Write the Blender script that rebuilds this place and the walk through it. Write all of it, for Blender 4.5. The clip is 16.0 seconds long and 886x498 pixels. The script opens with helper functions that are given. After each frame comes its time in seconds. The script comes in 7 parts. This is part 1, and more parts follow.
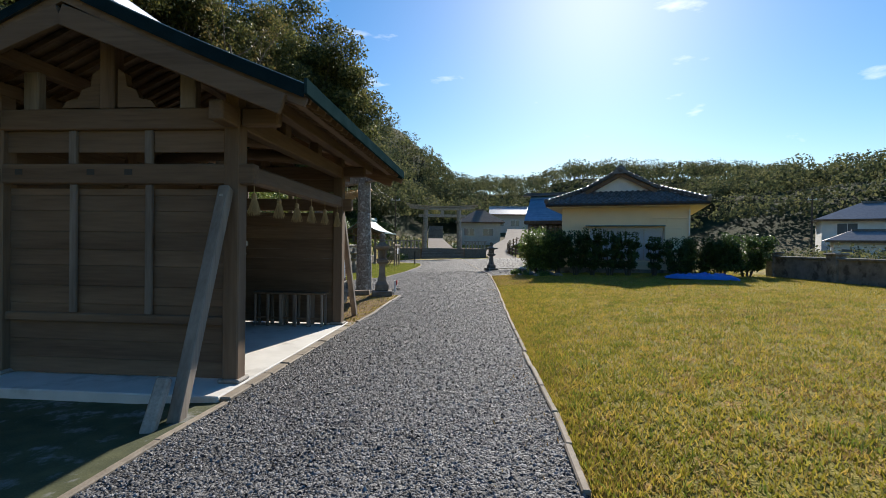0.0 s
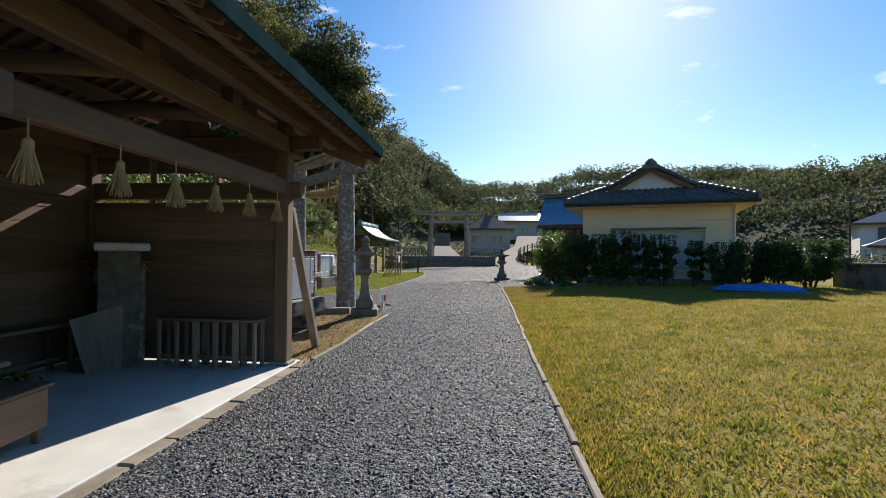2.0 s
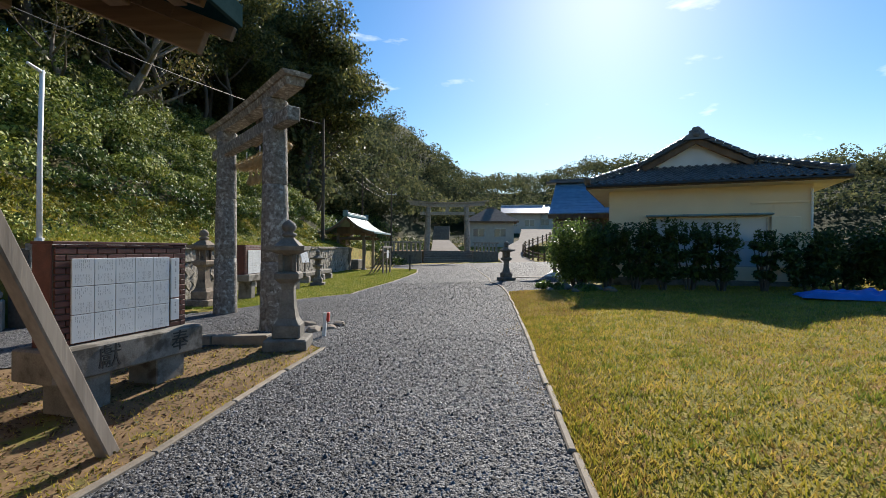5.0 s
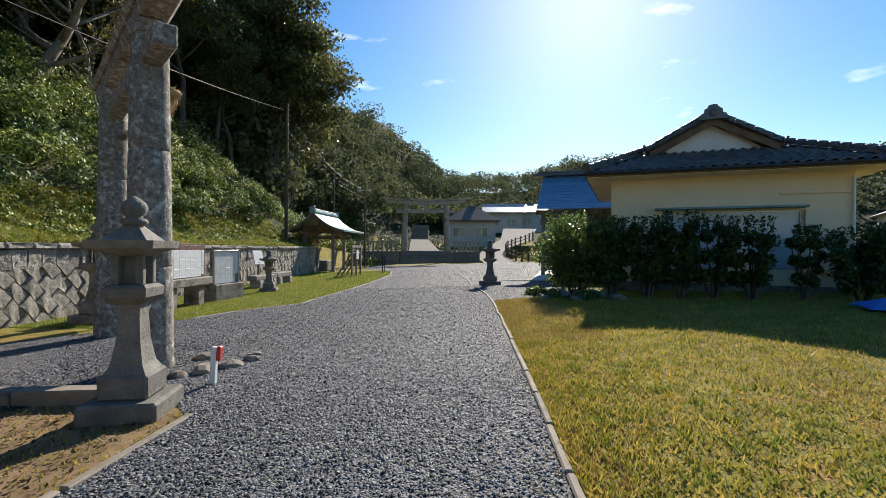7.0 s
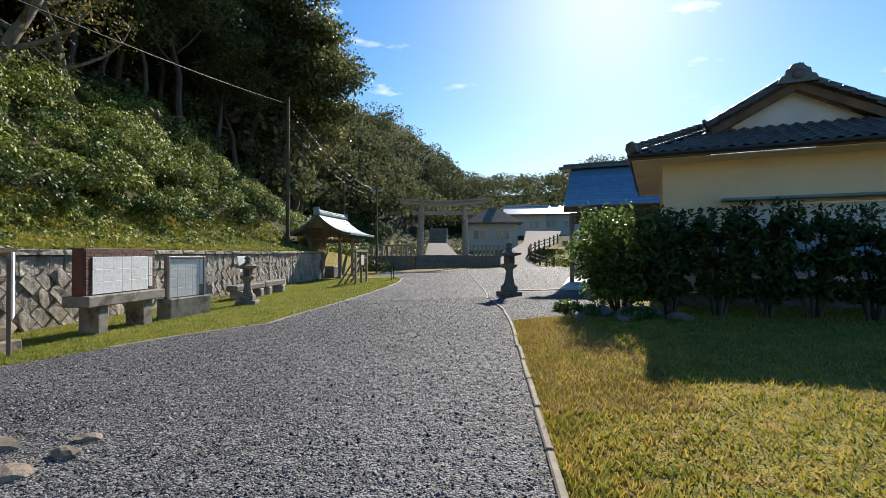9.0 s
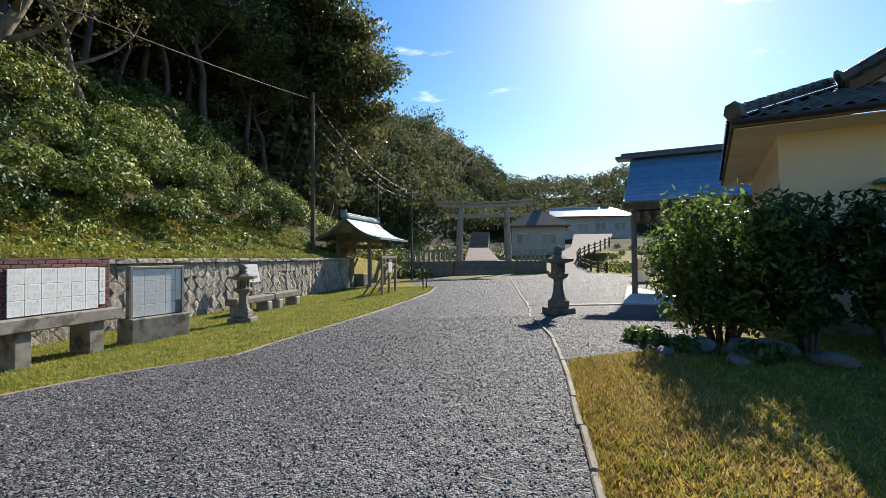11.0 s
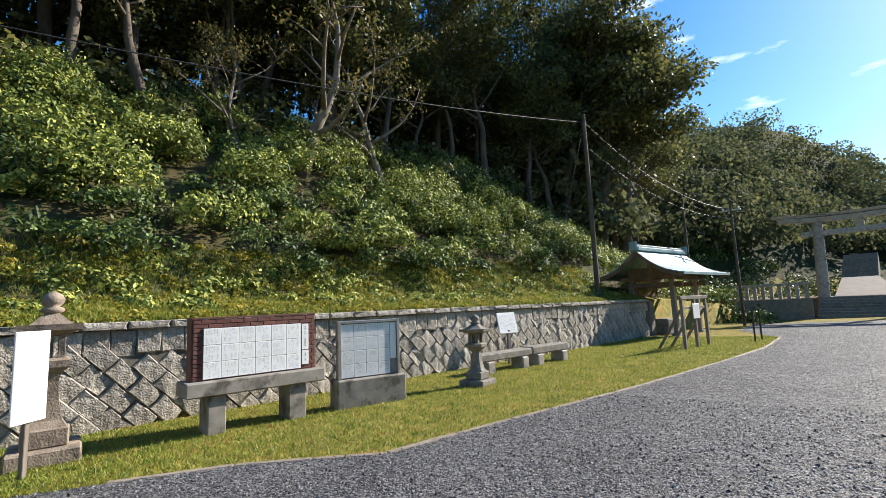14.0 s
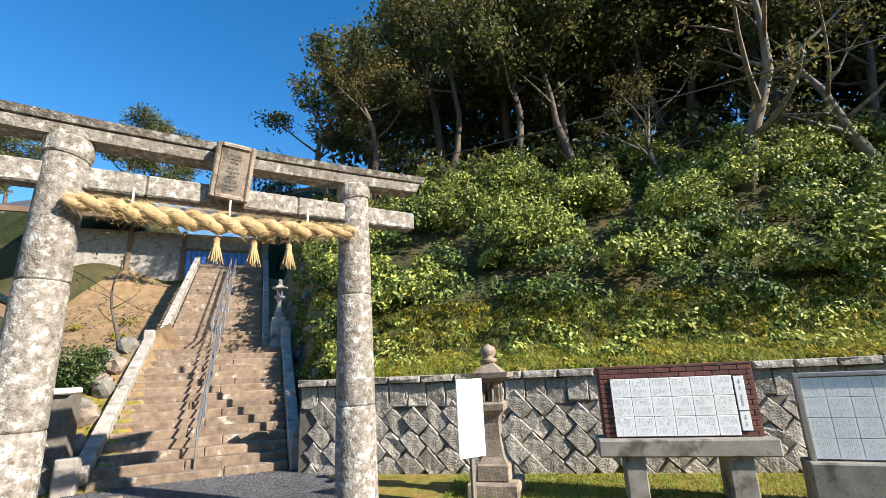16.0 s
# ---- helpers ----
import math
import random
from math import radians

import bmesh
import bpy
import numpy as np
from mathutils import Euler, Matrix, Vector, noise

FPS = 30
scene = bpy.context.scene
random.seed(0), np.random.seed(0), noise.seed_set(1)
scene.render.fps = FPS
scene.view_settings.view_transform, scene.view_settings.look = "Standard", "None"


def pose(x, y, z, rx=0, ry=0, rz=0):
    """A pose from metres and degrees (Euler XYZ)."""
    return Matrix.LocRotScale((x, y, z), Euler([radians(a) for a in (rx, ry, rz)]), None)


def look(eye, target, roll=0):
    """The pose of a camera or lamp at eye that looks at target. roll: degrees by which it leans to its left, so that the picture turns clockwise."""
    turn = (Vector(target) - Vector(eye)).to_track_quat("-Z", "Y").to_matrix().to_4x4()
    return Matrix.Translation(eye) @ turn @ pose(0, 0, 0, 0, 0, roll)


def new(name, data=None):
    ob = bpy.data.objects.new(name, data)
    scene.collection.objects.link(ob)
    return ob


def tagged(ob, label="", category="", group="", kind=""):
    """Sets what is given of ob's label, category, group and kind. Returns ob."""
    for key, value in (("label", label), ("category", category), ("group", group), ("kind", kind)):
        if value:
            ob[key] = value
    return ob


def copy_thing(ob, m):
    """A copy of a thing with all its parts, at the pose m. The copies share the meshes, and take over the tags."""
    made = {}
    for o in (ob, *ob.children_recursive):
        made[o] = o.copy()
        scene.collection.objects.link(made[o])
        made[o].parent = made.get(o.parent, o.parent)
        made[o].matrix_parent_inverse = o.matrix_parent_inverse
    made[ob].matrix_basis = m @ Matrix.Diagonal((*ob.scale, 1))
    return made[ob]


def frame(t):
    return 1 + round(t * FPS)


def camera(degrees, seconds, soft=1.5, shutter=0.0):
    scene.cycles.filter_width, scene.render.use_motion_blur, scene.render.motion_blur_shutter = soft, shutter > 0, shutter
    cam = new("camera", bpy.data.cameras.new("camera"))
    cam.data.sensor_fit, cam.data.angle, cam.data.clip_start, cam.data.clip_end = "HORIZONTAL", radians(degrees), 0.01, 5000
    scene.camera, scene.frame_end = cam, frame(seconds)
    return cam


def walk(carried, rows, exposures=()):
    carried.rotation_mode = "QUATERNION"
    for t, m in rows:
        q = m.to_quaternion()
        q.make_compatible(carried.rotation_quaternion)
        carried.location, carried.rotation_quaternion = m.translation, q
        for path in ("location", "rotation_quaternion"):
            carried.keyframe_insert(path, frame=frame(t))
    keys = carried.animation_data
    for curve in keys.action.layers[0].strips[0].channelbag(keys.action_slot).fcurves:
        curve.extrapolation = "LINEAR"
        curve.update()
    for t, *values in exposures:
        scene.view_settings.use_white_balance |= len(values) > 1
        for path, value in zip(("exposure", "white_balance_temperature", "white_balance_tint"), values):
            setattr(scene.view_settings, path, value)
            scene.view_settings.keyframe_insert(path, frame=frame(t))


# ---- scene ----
cam = camera(87.2, 16.0, soft=0.4)
METRES, EYE, TILT, LEAN, TURN = 21.7, 1.5, 1.0, 0.0, 0.0
ROWS = [
    (0.0, 0.0, 0.0, 0.0, 0.02, -1.44, -0.79),
    (0.5, 0.0028, 0.0352, -0.0016, 0.38, -1.26, -0.72),
    (1.0, 0.0074, 0.0712, -0.0032, 0.52, -0.92, -0.69),
    (1.5, 0.0084, 0.1073, -0.0046, 0.7, -0.68, -0.59),
    (2.0, 0.0115, 0.1447, -0.0058, 1.1, -0.43, -0.51),
    (2.5, 0.0129, 0.1803, -0.0053, 1.63, -0.67, -0.41),
    (3.0, 0.0155, 0.2178, -0.0061, 2.21, -0.82, -0.36),
    (5.5, 0.031, 0.3833, -0.0095, 0.69, -1.13, -0.43),
    (6.0, 0.0313, 0.4154, -0.0098, -0.22, -1.11, -0.47),
    (6.5, 0.036, 0.4491, -0.0121, -0.81, -1.14, -0.43),
    (7.0, 0.0387, 0.4834, -0.0129, -0.95, -1.06, -0.39),
    (7.5, 0.0456, 0.5175, -0.014, -0.82, -0.99, -0.3),
    (8.0, 0.0504, 0.5514, -0.0154, -0.16, -0.99, -0.2),
    (8.5, 0.0561, 0.5855, -0.0155, 0.87, -0.74, -0.07),
    (9.0, 0.0603, 0.6173, -0.0149, 1.83, -0.59, 0.03),
    (11.5, 0.0754, 0.7799, -0.0157, 9.15, 0.29, 0.64),
    (12.0, 0.0791, 0.8106, -0.0178, 11.53, 0.61, 0.84),
    (12.5, 0.0804, 0.8427, -0.0193, 15.96, 1.24, 1.19),
    (13.0, 0.0823, 0.8727, -0.0181, 23.37, 2.11, 1.72),
    (13.5, 0.079, 0.8979, -0.0187, 33.32, 3.96, 2.52),
    (14.0, 0.0752, 0.9227, -0.0167, 45.15, 6.46, 3.11),
    (14.5, 0.0708, 0.9459, -0.0163, 58.63, 9.58, 3.72),
    (15.0, 0.0649, 0.9638, -0.0144, 73.58, 12.17, 3.83),
    (15.5, 0.06, 0.9804, -0.0139, 87.84, 14.21, 3.68),
    (16.0, 0.0527, 0.988, -0.0153, 100.68, 14.85, 3.49),
]
walk(cam, [(t, pose(0, 0, EYE, TILT, LEAN, TURN) @ pose(METRES * x, METRES * y, METRES * z, 90 + pitch, roll, yaw)) for t, x, y, z, yaw, pitch, roll in ROWS],
     [(0.0, 0.6), (5.5, 0.68), (9.0, 0.76), (11.5, 0.86), (12.5, 0.9), (14.5, 1.2), (16.0, 1.29)])

# ---- world, sun ----
SUN_AZ, SUN_EL = 18.0, 31.0      # degrees right of the path's direction, degrees up
world = bpy.data.worlds.new("sky")
scene.world = world
world.use_nodes = True
wt = world.node_tree
sky = wt.nodes.new("ShaderNodeTexSky")
sky.sky_type, sky.sun_disc = "NISHITA", False
sky.sun_elevation, sky.sun_rotation = radians(SUN_EL), radians(SUN_AZ)
sky.air_density, sky.dust_density, sky.ozone_density = 1.25, 0.3, 3.5
# thin wisps of cloud low over the hills
tex = wt.nodes.new("ShaderNodeTexCoord")
mp = wt.nodes.new("ShaderNodeMapping")
mp.inputs["Scale"].default_value = (5.0, 5.0, 16.0)
mp.inputs["Location"].default_value = (0.35, 0.0, 0.6)
cn = wt.nodes.new("ShaderNodeTexNoise")
cn.inputs["Scale"].default_value, cn.inputs["Detail"].default_value, cn.inputs["Roughness"].default_value = 1.1, 6.0, 0.55
cr = wt.nodes.new("ShaderNodeMapRange")
cr.inputs[1].default_value, cr.inputs[2].default_value, cr.inputs[4].default_value = 0.62, 0.78, 0.8
hs = wt.nodes.new("ShaderNodeHueSaturation")
hs.inputs["Hue"].default_value, hs.inputs["Saturation"].default_value = 0.503, 1.36
mixc = wt.nodes.new("ShaderNodeMix")
mixc.data_type = "RGBA"
mixc.inputs[7].default_value = (11.0, 11.2, 11.5, 1)
wt.links.new(tex.outputs["Generated"], mp.inputs[0])
wt.links.new(mp.outputs[0], cn.inputs[0])
wt.links.new(cn.outputs[0], cr.inputs[0])
wt.links.new(sky.outputs[0], hs.inputs["Color"])
wt.links.new(hs.outputs[0], mixc.inputs[6])
sep = wt.nodes.new("ShaderNodeSeparateXYZ")
gate = wt.nodes.new("ShaderNodeMapRange")
gate.inputs[1].default_value, gate.inputs[2].default_value = 0.2, 0.8
mul = wt.nodes.new("ShaderNodeMath")
mul.operation = "MULTIPLY"
wt.links.new(tex.outputs["Generated"], sep.inputs[0])
wt.links.new(sep.outputs[1], gate.inputs[0])
wt.links.new(gate.outputs[0], mul.inputs[0])
wt.links.new(cr.outputs[0], mul.inputs[1])
wt.links.new(mul.outputs[0], mixc.inputs[0])
wt.links.new(mixc.outputs[2], wt.nodes["Background"].inputs[0])
wt.nodes["Background"].inputs[1].default_value = 0.088
sun = new("sun", bpy.data.lights.new("sun", "SUN"))
sun.data.energy, sun.data.angle, sun.data.color = 5.0, radians(0.53), (1.0, 0.93, 0.82)
sd = Vector((math.sin(radians(SUN_AZ)) * math.cos(radians(SUN_EL)), math.cos(radians(SUN_AZ)) * math.cos(radians(SUN_EL)), math.sin(radians(SUN_EL))))
sun.matrix_world = look(sd * 50, (0, 0, 0))

# ---- materials ----


def mat(name, c1, c2, scale=8.0, rough=0.8, metal=0.0, bump=0.3, fine=60.0, c3=None, stretch=(1, 1, 1), per_object=0.0, per_island=0.0, spot=0.62, dist=0.01, spec=0.5):
    """Two-tone surface with coarse and fine noise, patches of c3, bump, and a change from piece to piece."""
    m = bpy.data.materials.new(name)
    m.use_nodes = True
    nt = m.node_tree
    N, L = nt.nodes.new, nt.links.new
    b = nt.nodes["Principled BSDF"]
    co = N("ShaderNodeTexCoord")
    mp = N("ShaderNodeMapping")
    mp.inputs["Scale"].default_value = stretch
    L(co.outputs["Object"], mp.inputs[0])
    n1 = N("ShaderNodeTexNoise")
    n1.inputs["Scale"].default_value, n1.inputs["Detail"].default_value = scale, 5.0
    n2 = N("ShaderNodeTexNoise")
    n2.inputs["Scale"].default_value, n2.inputs["Detail"].default_value = fine, 3.0
    L(mp.outputs[0], n1.inputs[0])
    L(mp.outputs[0], n2.inputs[0])
    add = N("ShaderNodeMath")
    add.operation = "MULTIPLY_ADD"
    L(n2.outputs[0], add.inputs[0])
    add.inputs[1].default_value = 0.45
    L(n1.outputs[0], add.inputs[2])
    ramp = N("ShaderNodeMapRange")
    ramp.inputs[1].default_value, ramp.inputs[2].default_value = 0.45, 1.0
    L(add.outputs[0], ramp.inputs[0])
    mix = N("ShaderNodeMix")
    mix.data_type = "RGBA"
    mix.inputs[6].default_value, mix.inputs[7].default_value = (*c1, 1), (*c2, 1)
    L(ramp.outputs[0], mix.inputs[0])
    out = mix.outputs[2]
    if c3:
        n3 = N("ShaderNodeTexNoise")
        n3.inputs["Scale"].default_value, n3.inputs["Detail"].default_value = scale * 0.6, 7.0
        n3.inputs["Roughness"].default_value = 0.65
        off = N("ShaderNodeVectorMath")
        off.inputs[1].default_value = (7.3, 2.1, 5.7)
        L(mp.outputs[0], off.inputs[0])
        L(off.outputs[0], n3.inputs[0])
        r3 = N("ShaderNodeMapRange")
        r3.inputs[1].default_value, r3.inputs[2].default_value = spot - 0.05, spot + 0.05
        L(n3.outputs[0], r3.inputs[0])
        m3 = N("ShaderNodeMix")
        m3.data_type = "RGBA"
        m3.inputs[7].default_value = (*c3, 1)
        L(r3.outputs[0], m3.inputs[0])
        L(out, m3.inputs[6])
        out = m3.outputs[2]
    if per_object or per_island:
        hs = N("ShaderNodeHueSaturation")
        if per_object:
            src = N("ShaderNodeObjectInfo").outputs["Random"]
        else:
            src = N("ShaderNodeNewGeometry").outputs["Random Per Island"]
        r = N("ShaderNodeMapRange")
        k = per_object or per_island
        r.inputs[3].default_value, r.inputs[4].default_value = 1 - k, 1 + k
        L(src, r.inputs[0])
        L(r.outputs[0], hs.inputs["Value"])
        L(out, hs.inputs["Color"])
        out = hs.outputs[0]
    L(out, b.inputs["Base Color"])
    b.inputs["Roughness"].default_value, b.inputs["Metallic"].default_value = rough, metal
    b.inputs["Specular IOR Level"].default_value = spec
    if bump:
        bp = N("ShaderNodeBump")
        bp.inputs["Strength"].default_value, bp.inputs["Distance"].default_value = bump, dist
        L(add.outputs[0], bp.inputs["Height"])
        L(bp.outputs[0], b.inputs["Normal"])
    return m


def leaf_mat(name, c1, c2, c3, rough=0.55, thru=0.42, patch=0.7):
    """Leaves: colour by leaf and by clump, some light through them."""
    m = bpy.data.materials.new(name)
    m.use_nodes = True
    nt = m.node_tree
    N, L = nt.nodes.new, nt.links.new
    b = nt.nodes["Principled BSDF"]
    co = N("ShaderNodeTexCoord")
    n1 = N("ShaderNodeTexNoise")
    n1.inputs["Scale"].default_value, n1.inputs["Detail"].default_value = patch, 3.0
    L(co.outputs["Object"], n1.inputs[0])
    geo = N("ShaderNodeNewGeometry")
    a = N("ShaderNodeMath")
    a.operation = "MULTIPLY_ADD"
    L(geo.outputs["Random Per Island"], a.inputs[0])
    a.inputs[1].default_value = 0.55
    L(n1.outputs[0], a.inputs[2])
    rp = N("ShaderNodeValToRGB")
    e = rp.color_ramp.elements
    e[0].position, e[0].color = 0.45, (*c1, 1)
    e[1].position, e[1].color = 1.0, (*c3, 1)
    k = e.new(0.75)
    k.color = (*c2, 1)
    L(a.outputs[0], rp.inputs[0])
    L(rp.outputs[0], b.inputs["Base Color"])
    b.inputs["Roughness"].default_value = rough
    b.inputs["Specular IOR Level"].default_value = 0.3
    tr = N("ShaderNodeBsdfTranslucent")
    L(rp.outputs[0], tr.inputs[0])
    mx = N("ShaderNodeMixShader")
    mx.inputs[0].default_value = thru
    L(b.outputs[0], mx.inputs[1])
    L(tr.outputs[0], mx.inputs[2])
    L(mx.outputs[0], nt.nodes["Material Output"].inputs[0])
    return m


def gravel_mat(name):
    """Crushed stone: cells of their own grey, dark gaps, heaps and hollows a hand wide."""
    m = bpy.data.materials.new(name)
    m.use_nodes = True
    nt = m.node_tree
    N, L = nt.nodes.new, nt.links.new
    b = nt.nodes["Principled BSDF"]
    co = N("ShaderNodeTexCoord")
    wob = N("ShaderNodeTexNoise")
    wob.inputs["Scale"].default_value = 30.0
    wmix = N("ShaderNodeMix")
    wmix.data_type = "RGBA"
    wmix.blend_type = "LINEAR_LIGHT"
    wmix.inputs[0].default_value = 0.012
    L(co.outputs["Object"], wob.inputs[0])
    L(co.outputs["Object"], wmix.inputs[6])
    L(wob.outputs["Color"], wmix.inputs[7])
    vo = N("ShaderNodeTexVoronoi")
    vo.inputs["Scale"].default_value = 52.0
    L(wmix.outputs[2], vo.inputs["Vector"])
    sp = N("ShaderNodeSeparateColor")
    L(vo.outputs["Color"], sp.inputs[0])
    big = N("ShaderNodeTexNoise")
    big.inputs["Scale"].default_value, big.inputs["Detail"].default_value = 7.0, 4.0
    L(co.outputs["Object"], big.inputs[0])
    wide = N("ShaderNodeTexNoise")
    wide.inputs["Scale"].default_value, wide.inputs["Detail"].default_value = 0.8, 3.0
    L(co.outputs["Object"], wide.inputs[0])
    tone = N("ShaderNodeMath")
    tone.operation = "MULTIPLY_ADD"
    tone.inputs[1].default_value = 0.5
    L(wide.outputs[0], tone.inputs[0])
    L(sp.outputs[0], tone.inputs[2])
    rp = N("ShaderNodeValToRGB")
    e = rp.color_ramp.elements
    e[0].position, e[0].color = 0.2, (0.022, 0.022, 0.025, 1)
    e[1].position, e[1].color = 1.0, (0.2, 0.196, 0.196, 1)
    k = e.new(0.75)
    k.color = (0.062, 0.061, 0.065, 1)
    L(tone.outputs[0], rp.inputs[0])
    L(rp.outputs[0], b.inputs["Base Color"])
    b.inputs["Roughness"].default_value, b.inputs["Specular IOR Level"].default_value = 0.75, 0.3
    hi = N("ShaderNodeMath")
    hi.operation = "MULTIPLY_ADD"
    hi.inputs[1].default_value = -0.9
    L(vo.outputs["Distance"], hi.inputs[0])
    L(sp.outputs[1], hi.inputs[2])
    b1 = N("ShaderNodeBump")
    b1.inputs["Strength"].default_value, b1.inputs["Distance"].default_value = 1.0, 0.016
    L(hi.outputs[0], b1.inputs["Height"])
    b2 = N("ShaderNodeBump")
    b2.inputs["Strength"].default_value, b2.inputs["Distance"].default_value = 0.9, 0.07
    L(big.outputs[0], b2.inputs["Height"])
    L(b2.outputs[0], b1.inputs["Normal"])
    L(b1.outputs[0], b.inputs["Normal"])
    return m


M = {}
M["gravel"] = gravel_mat("gravel")
M["pebble"] = mat("pebble", (0.022, 0.022, 0.026), (0.23, 0.226, 0.226), 40, 0.7, bump=0.2, fine=150, per_island=0.9, spec=0.3)
M["grass_ground"] = mat("grass_ground", (0.11, 0.105, 0.024), (0.31, 0.25, 0.058), 3.5, 0.9, bump=1.0, fine=38, c3=(0.30, 0.18, 0.06), spot=0.58, dist=0.06, spec=0.1)
M["dirt"] = mat("dirt", (0.13, 0.085, 0.05), (0.30, 0.20, 0.11), 3, 0.95, bump=0.6, fine=40, c3=(0.16, 0.15, 0.04), spec=0.1)
M["kerb"] = mat("kerb", (0.17, 0.135, 0.1), (0.30, 0.25, 0.19), 6, 0.85, bump=0.4, c3=(0.16, 0.14, 0.11), per_object=0.15)
M["concrete"] = mat("concrete", (0.14, 0.125, 0.105), (0.30, 0.275, 0.24), 4, 0.9, bump=0.4, fine=60, c3=(0.09, 0.078, 0.062), spot=0.57)
M["pale_concrete"] = mat("pale_concrete", (0.52, 0.50, 0.46), (0.66, 0.64, 0.6), 3, 0.8, bump=0.15, fine=80, c3=(0.45, 0.43, 0.39))
M["old_wood"] = mat("old_wood", (0.085, 0.052, 0.03), (0.22, 0.145, 0.09), 3, 0.8, bump=0.35, fine=30, stretch=(1, 1, 0.08), per_object=0.12)
M["wood_h"] = mat("wood_h", (0.08, 0.048, 0.028), (0.215, 0.14, 0.085), 3, 0.8, bump=0.35, fine=30, stretch=(0.08, 1, 1), per_object=0.15)
M["wood_y"] = mat("wood_y", (0.095, 0.058, 0.034), (0.23, 0.155, 0.1), 3, 0.8, bump=0.35, fine=30, stretch=(1, 0.08, 1), per_object=0.12)
M["grey_wood"] = mat("grey_wood", (0.12, 0.095, 0.075), (0.29, 0.245, 0.2), 4, 0.8, bump=0.5, fine=30, stretch=(1, 1, 0.1), per_object=0.12)
M["stone"] = mat("stone", (0.20, 0.18, 0.155), (0.42, 0.38, 0.33), 5, 0.85, bump=0.7, fine=40, c3=(0.10, 0.095, 0.08), dist=0.02, per_object=0.12)
M["torii_stone"] = mat("torii_stone", (0.085, 0.068, 0.05), (0.34, 0.30, 0.255), 15, 0.95, bump=1.0, fine=50, c3=(0.46, 0.44, 0.39), spot=0.575, dist=0.02, per_object=0.08)
M["brown_stone"] = mat("brown_stone", (0.13, 0.095, 0.07), (0.33, 0.265, 0.2), 5, 0.9, bump=0.8, fine=40, c3=(0.08, 0.065, 0.05), spot=0.6, dist=0.02, per_object=0.2)
M["dark_stone"] = mat("dark_stone", (0.10, 0.09, 0.075), (0.24, 0.215, 0.18), 6, 0.85, bump=0.8, fine=40, c3=(0.34, 0.31, 0.26), spot=0.66, dist=0.02, per_object=0.12)
M["wall_stone"] = mat("wall_stone", (0.17, 0.15, 0.125), (0.45, 0.41, 0.35), 9, 0.95, bump=1.0, fine=34, c3=(0.14, 0.125, 0.1), spot=0.62, dist=0.04, per_object=0.22)
M["step_stone"] = mat("step_stone", (0.11, 0.075, 0.05), (0.27, 0.195, 0.135), 6, 0.9, bump=0.8, fine=40, c3=(0.42, 0.37, 0.3), spot=0.64, dist=0.02, per_object=0.15)
# moss, grass and concrete tones, all lowered to include the hall's shadow
M["worn_apron"] = mat("worn_apron", (0.03, 0.04, 0.014), (0.085, 0.09, 0.035), 4, 0.9, bump=0.6, c3=(0.2, 0.2, 0.19), spot=0.6)
M["mortar"] = mat("mortar", (0.07, 0.062, 0.05), (0.17, 0.15, 0.12), 9, 0.95, bump=0.5)
M["plaster"] = mat("plaster", (0.76, 0.62, 0.42), (0.84, 0.70, 0.49), 1.2, 0.85, bump=0.1, fine=90, c3=(0.64, 0.48, 0.29), spot=0.66)
M["white_plaster"] = mat("white_plaster", (0.66, 0.64, 0.6), (0.8, 0.78, 0.74), 1.5, 0.8, bump=0.1, fine=90)
M["roof_tile"] = mat("roof_tile", (0.06, 0.058, 0.056), (0.14, 0.13, 0.125), 4, 0.34, bump=0.15, fine=30, per_object=0.3)
M["roof_blue"] = mat("roof_blue", (0.10, 0.20, 0.30), (0.17, 0.30, 0.42), 3, 0.42, bump=0.12, per_object=0.12)
M["copper"] = mat("copper", (0.10, 0.19, 0.20), (0.24, 0.36, 0.38), 2, 0.55, metal=0.0, bump=0.15, c3=(0.16, 0.20, 0.2))
M["slate_roof"] = mat("slate_roof", (0.26, 0.275, 0.29), (0.40, 0.42, 0.45), 3, 0.38, metal=0.5, bump=0.12, per_object=0.08)
M["bark"] = mat("bark", (0.04, 0.03, 0.022), (0.13, 0.10, 0.075), 5, 0.9, bump=0.9, fine=30, stretch=(1, 1, 0.3), dist=0.03)
M["pale_bark"] = mat("pale_bark", (0.08, 0.062, 0.048), (0.26, 0.215, 0.17), 5, 0.9, bump=0.8, fine=30, stretch=(1, 1, 0.4), dist=0.03)
M["hill_ground"] = mat("hill_ground", (0.03, 0.035, 0.014), (0.10, 0.085, 0.04), 1.1, 0.95, bump=0.8, fine=18, c3=(0.13, 0.07, 0.035), dist=0.06, spec=0.1)
# near-black green: the shade under the trees is put into the ground colour
M["shaded_wood_floor"] = mat("shaded_wood_floor", (0.016, 0.022, 0.009), (0.045, 0.055, 0.02), 0.6, 0.95, bump=1.0, fine=6, dist=0.2, spec=0.1)
M["white_board"] = mat("white_board", (0.70, 0.70, 0.69), (0.78, 0.78, 0.77), 3, 0.5, bump=0.05)
M["straw"] = mat("straw", (0.27, 0.175, 0.075), (0.52, 0.38, 0.19), 14, 0.85, bump=0.6, fine=90, stretch=(1, 1, 0.2))
M["black"] = mat("black", (0.02, 0.02, 0.02), (0.035, 0.035, 0.035), 8, 0.6, bump=0.1)
M["steel"] = mat("steel", (0.35, 0.34, 0.33), (0.5, 0.49, 0.47), 10, 0.4, metal=0.8, bump=0.05)
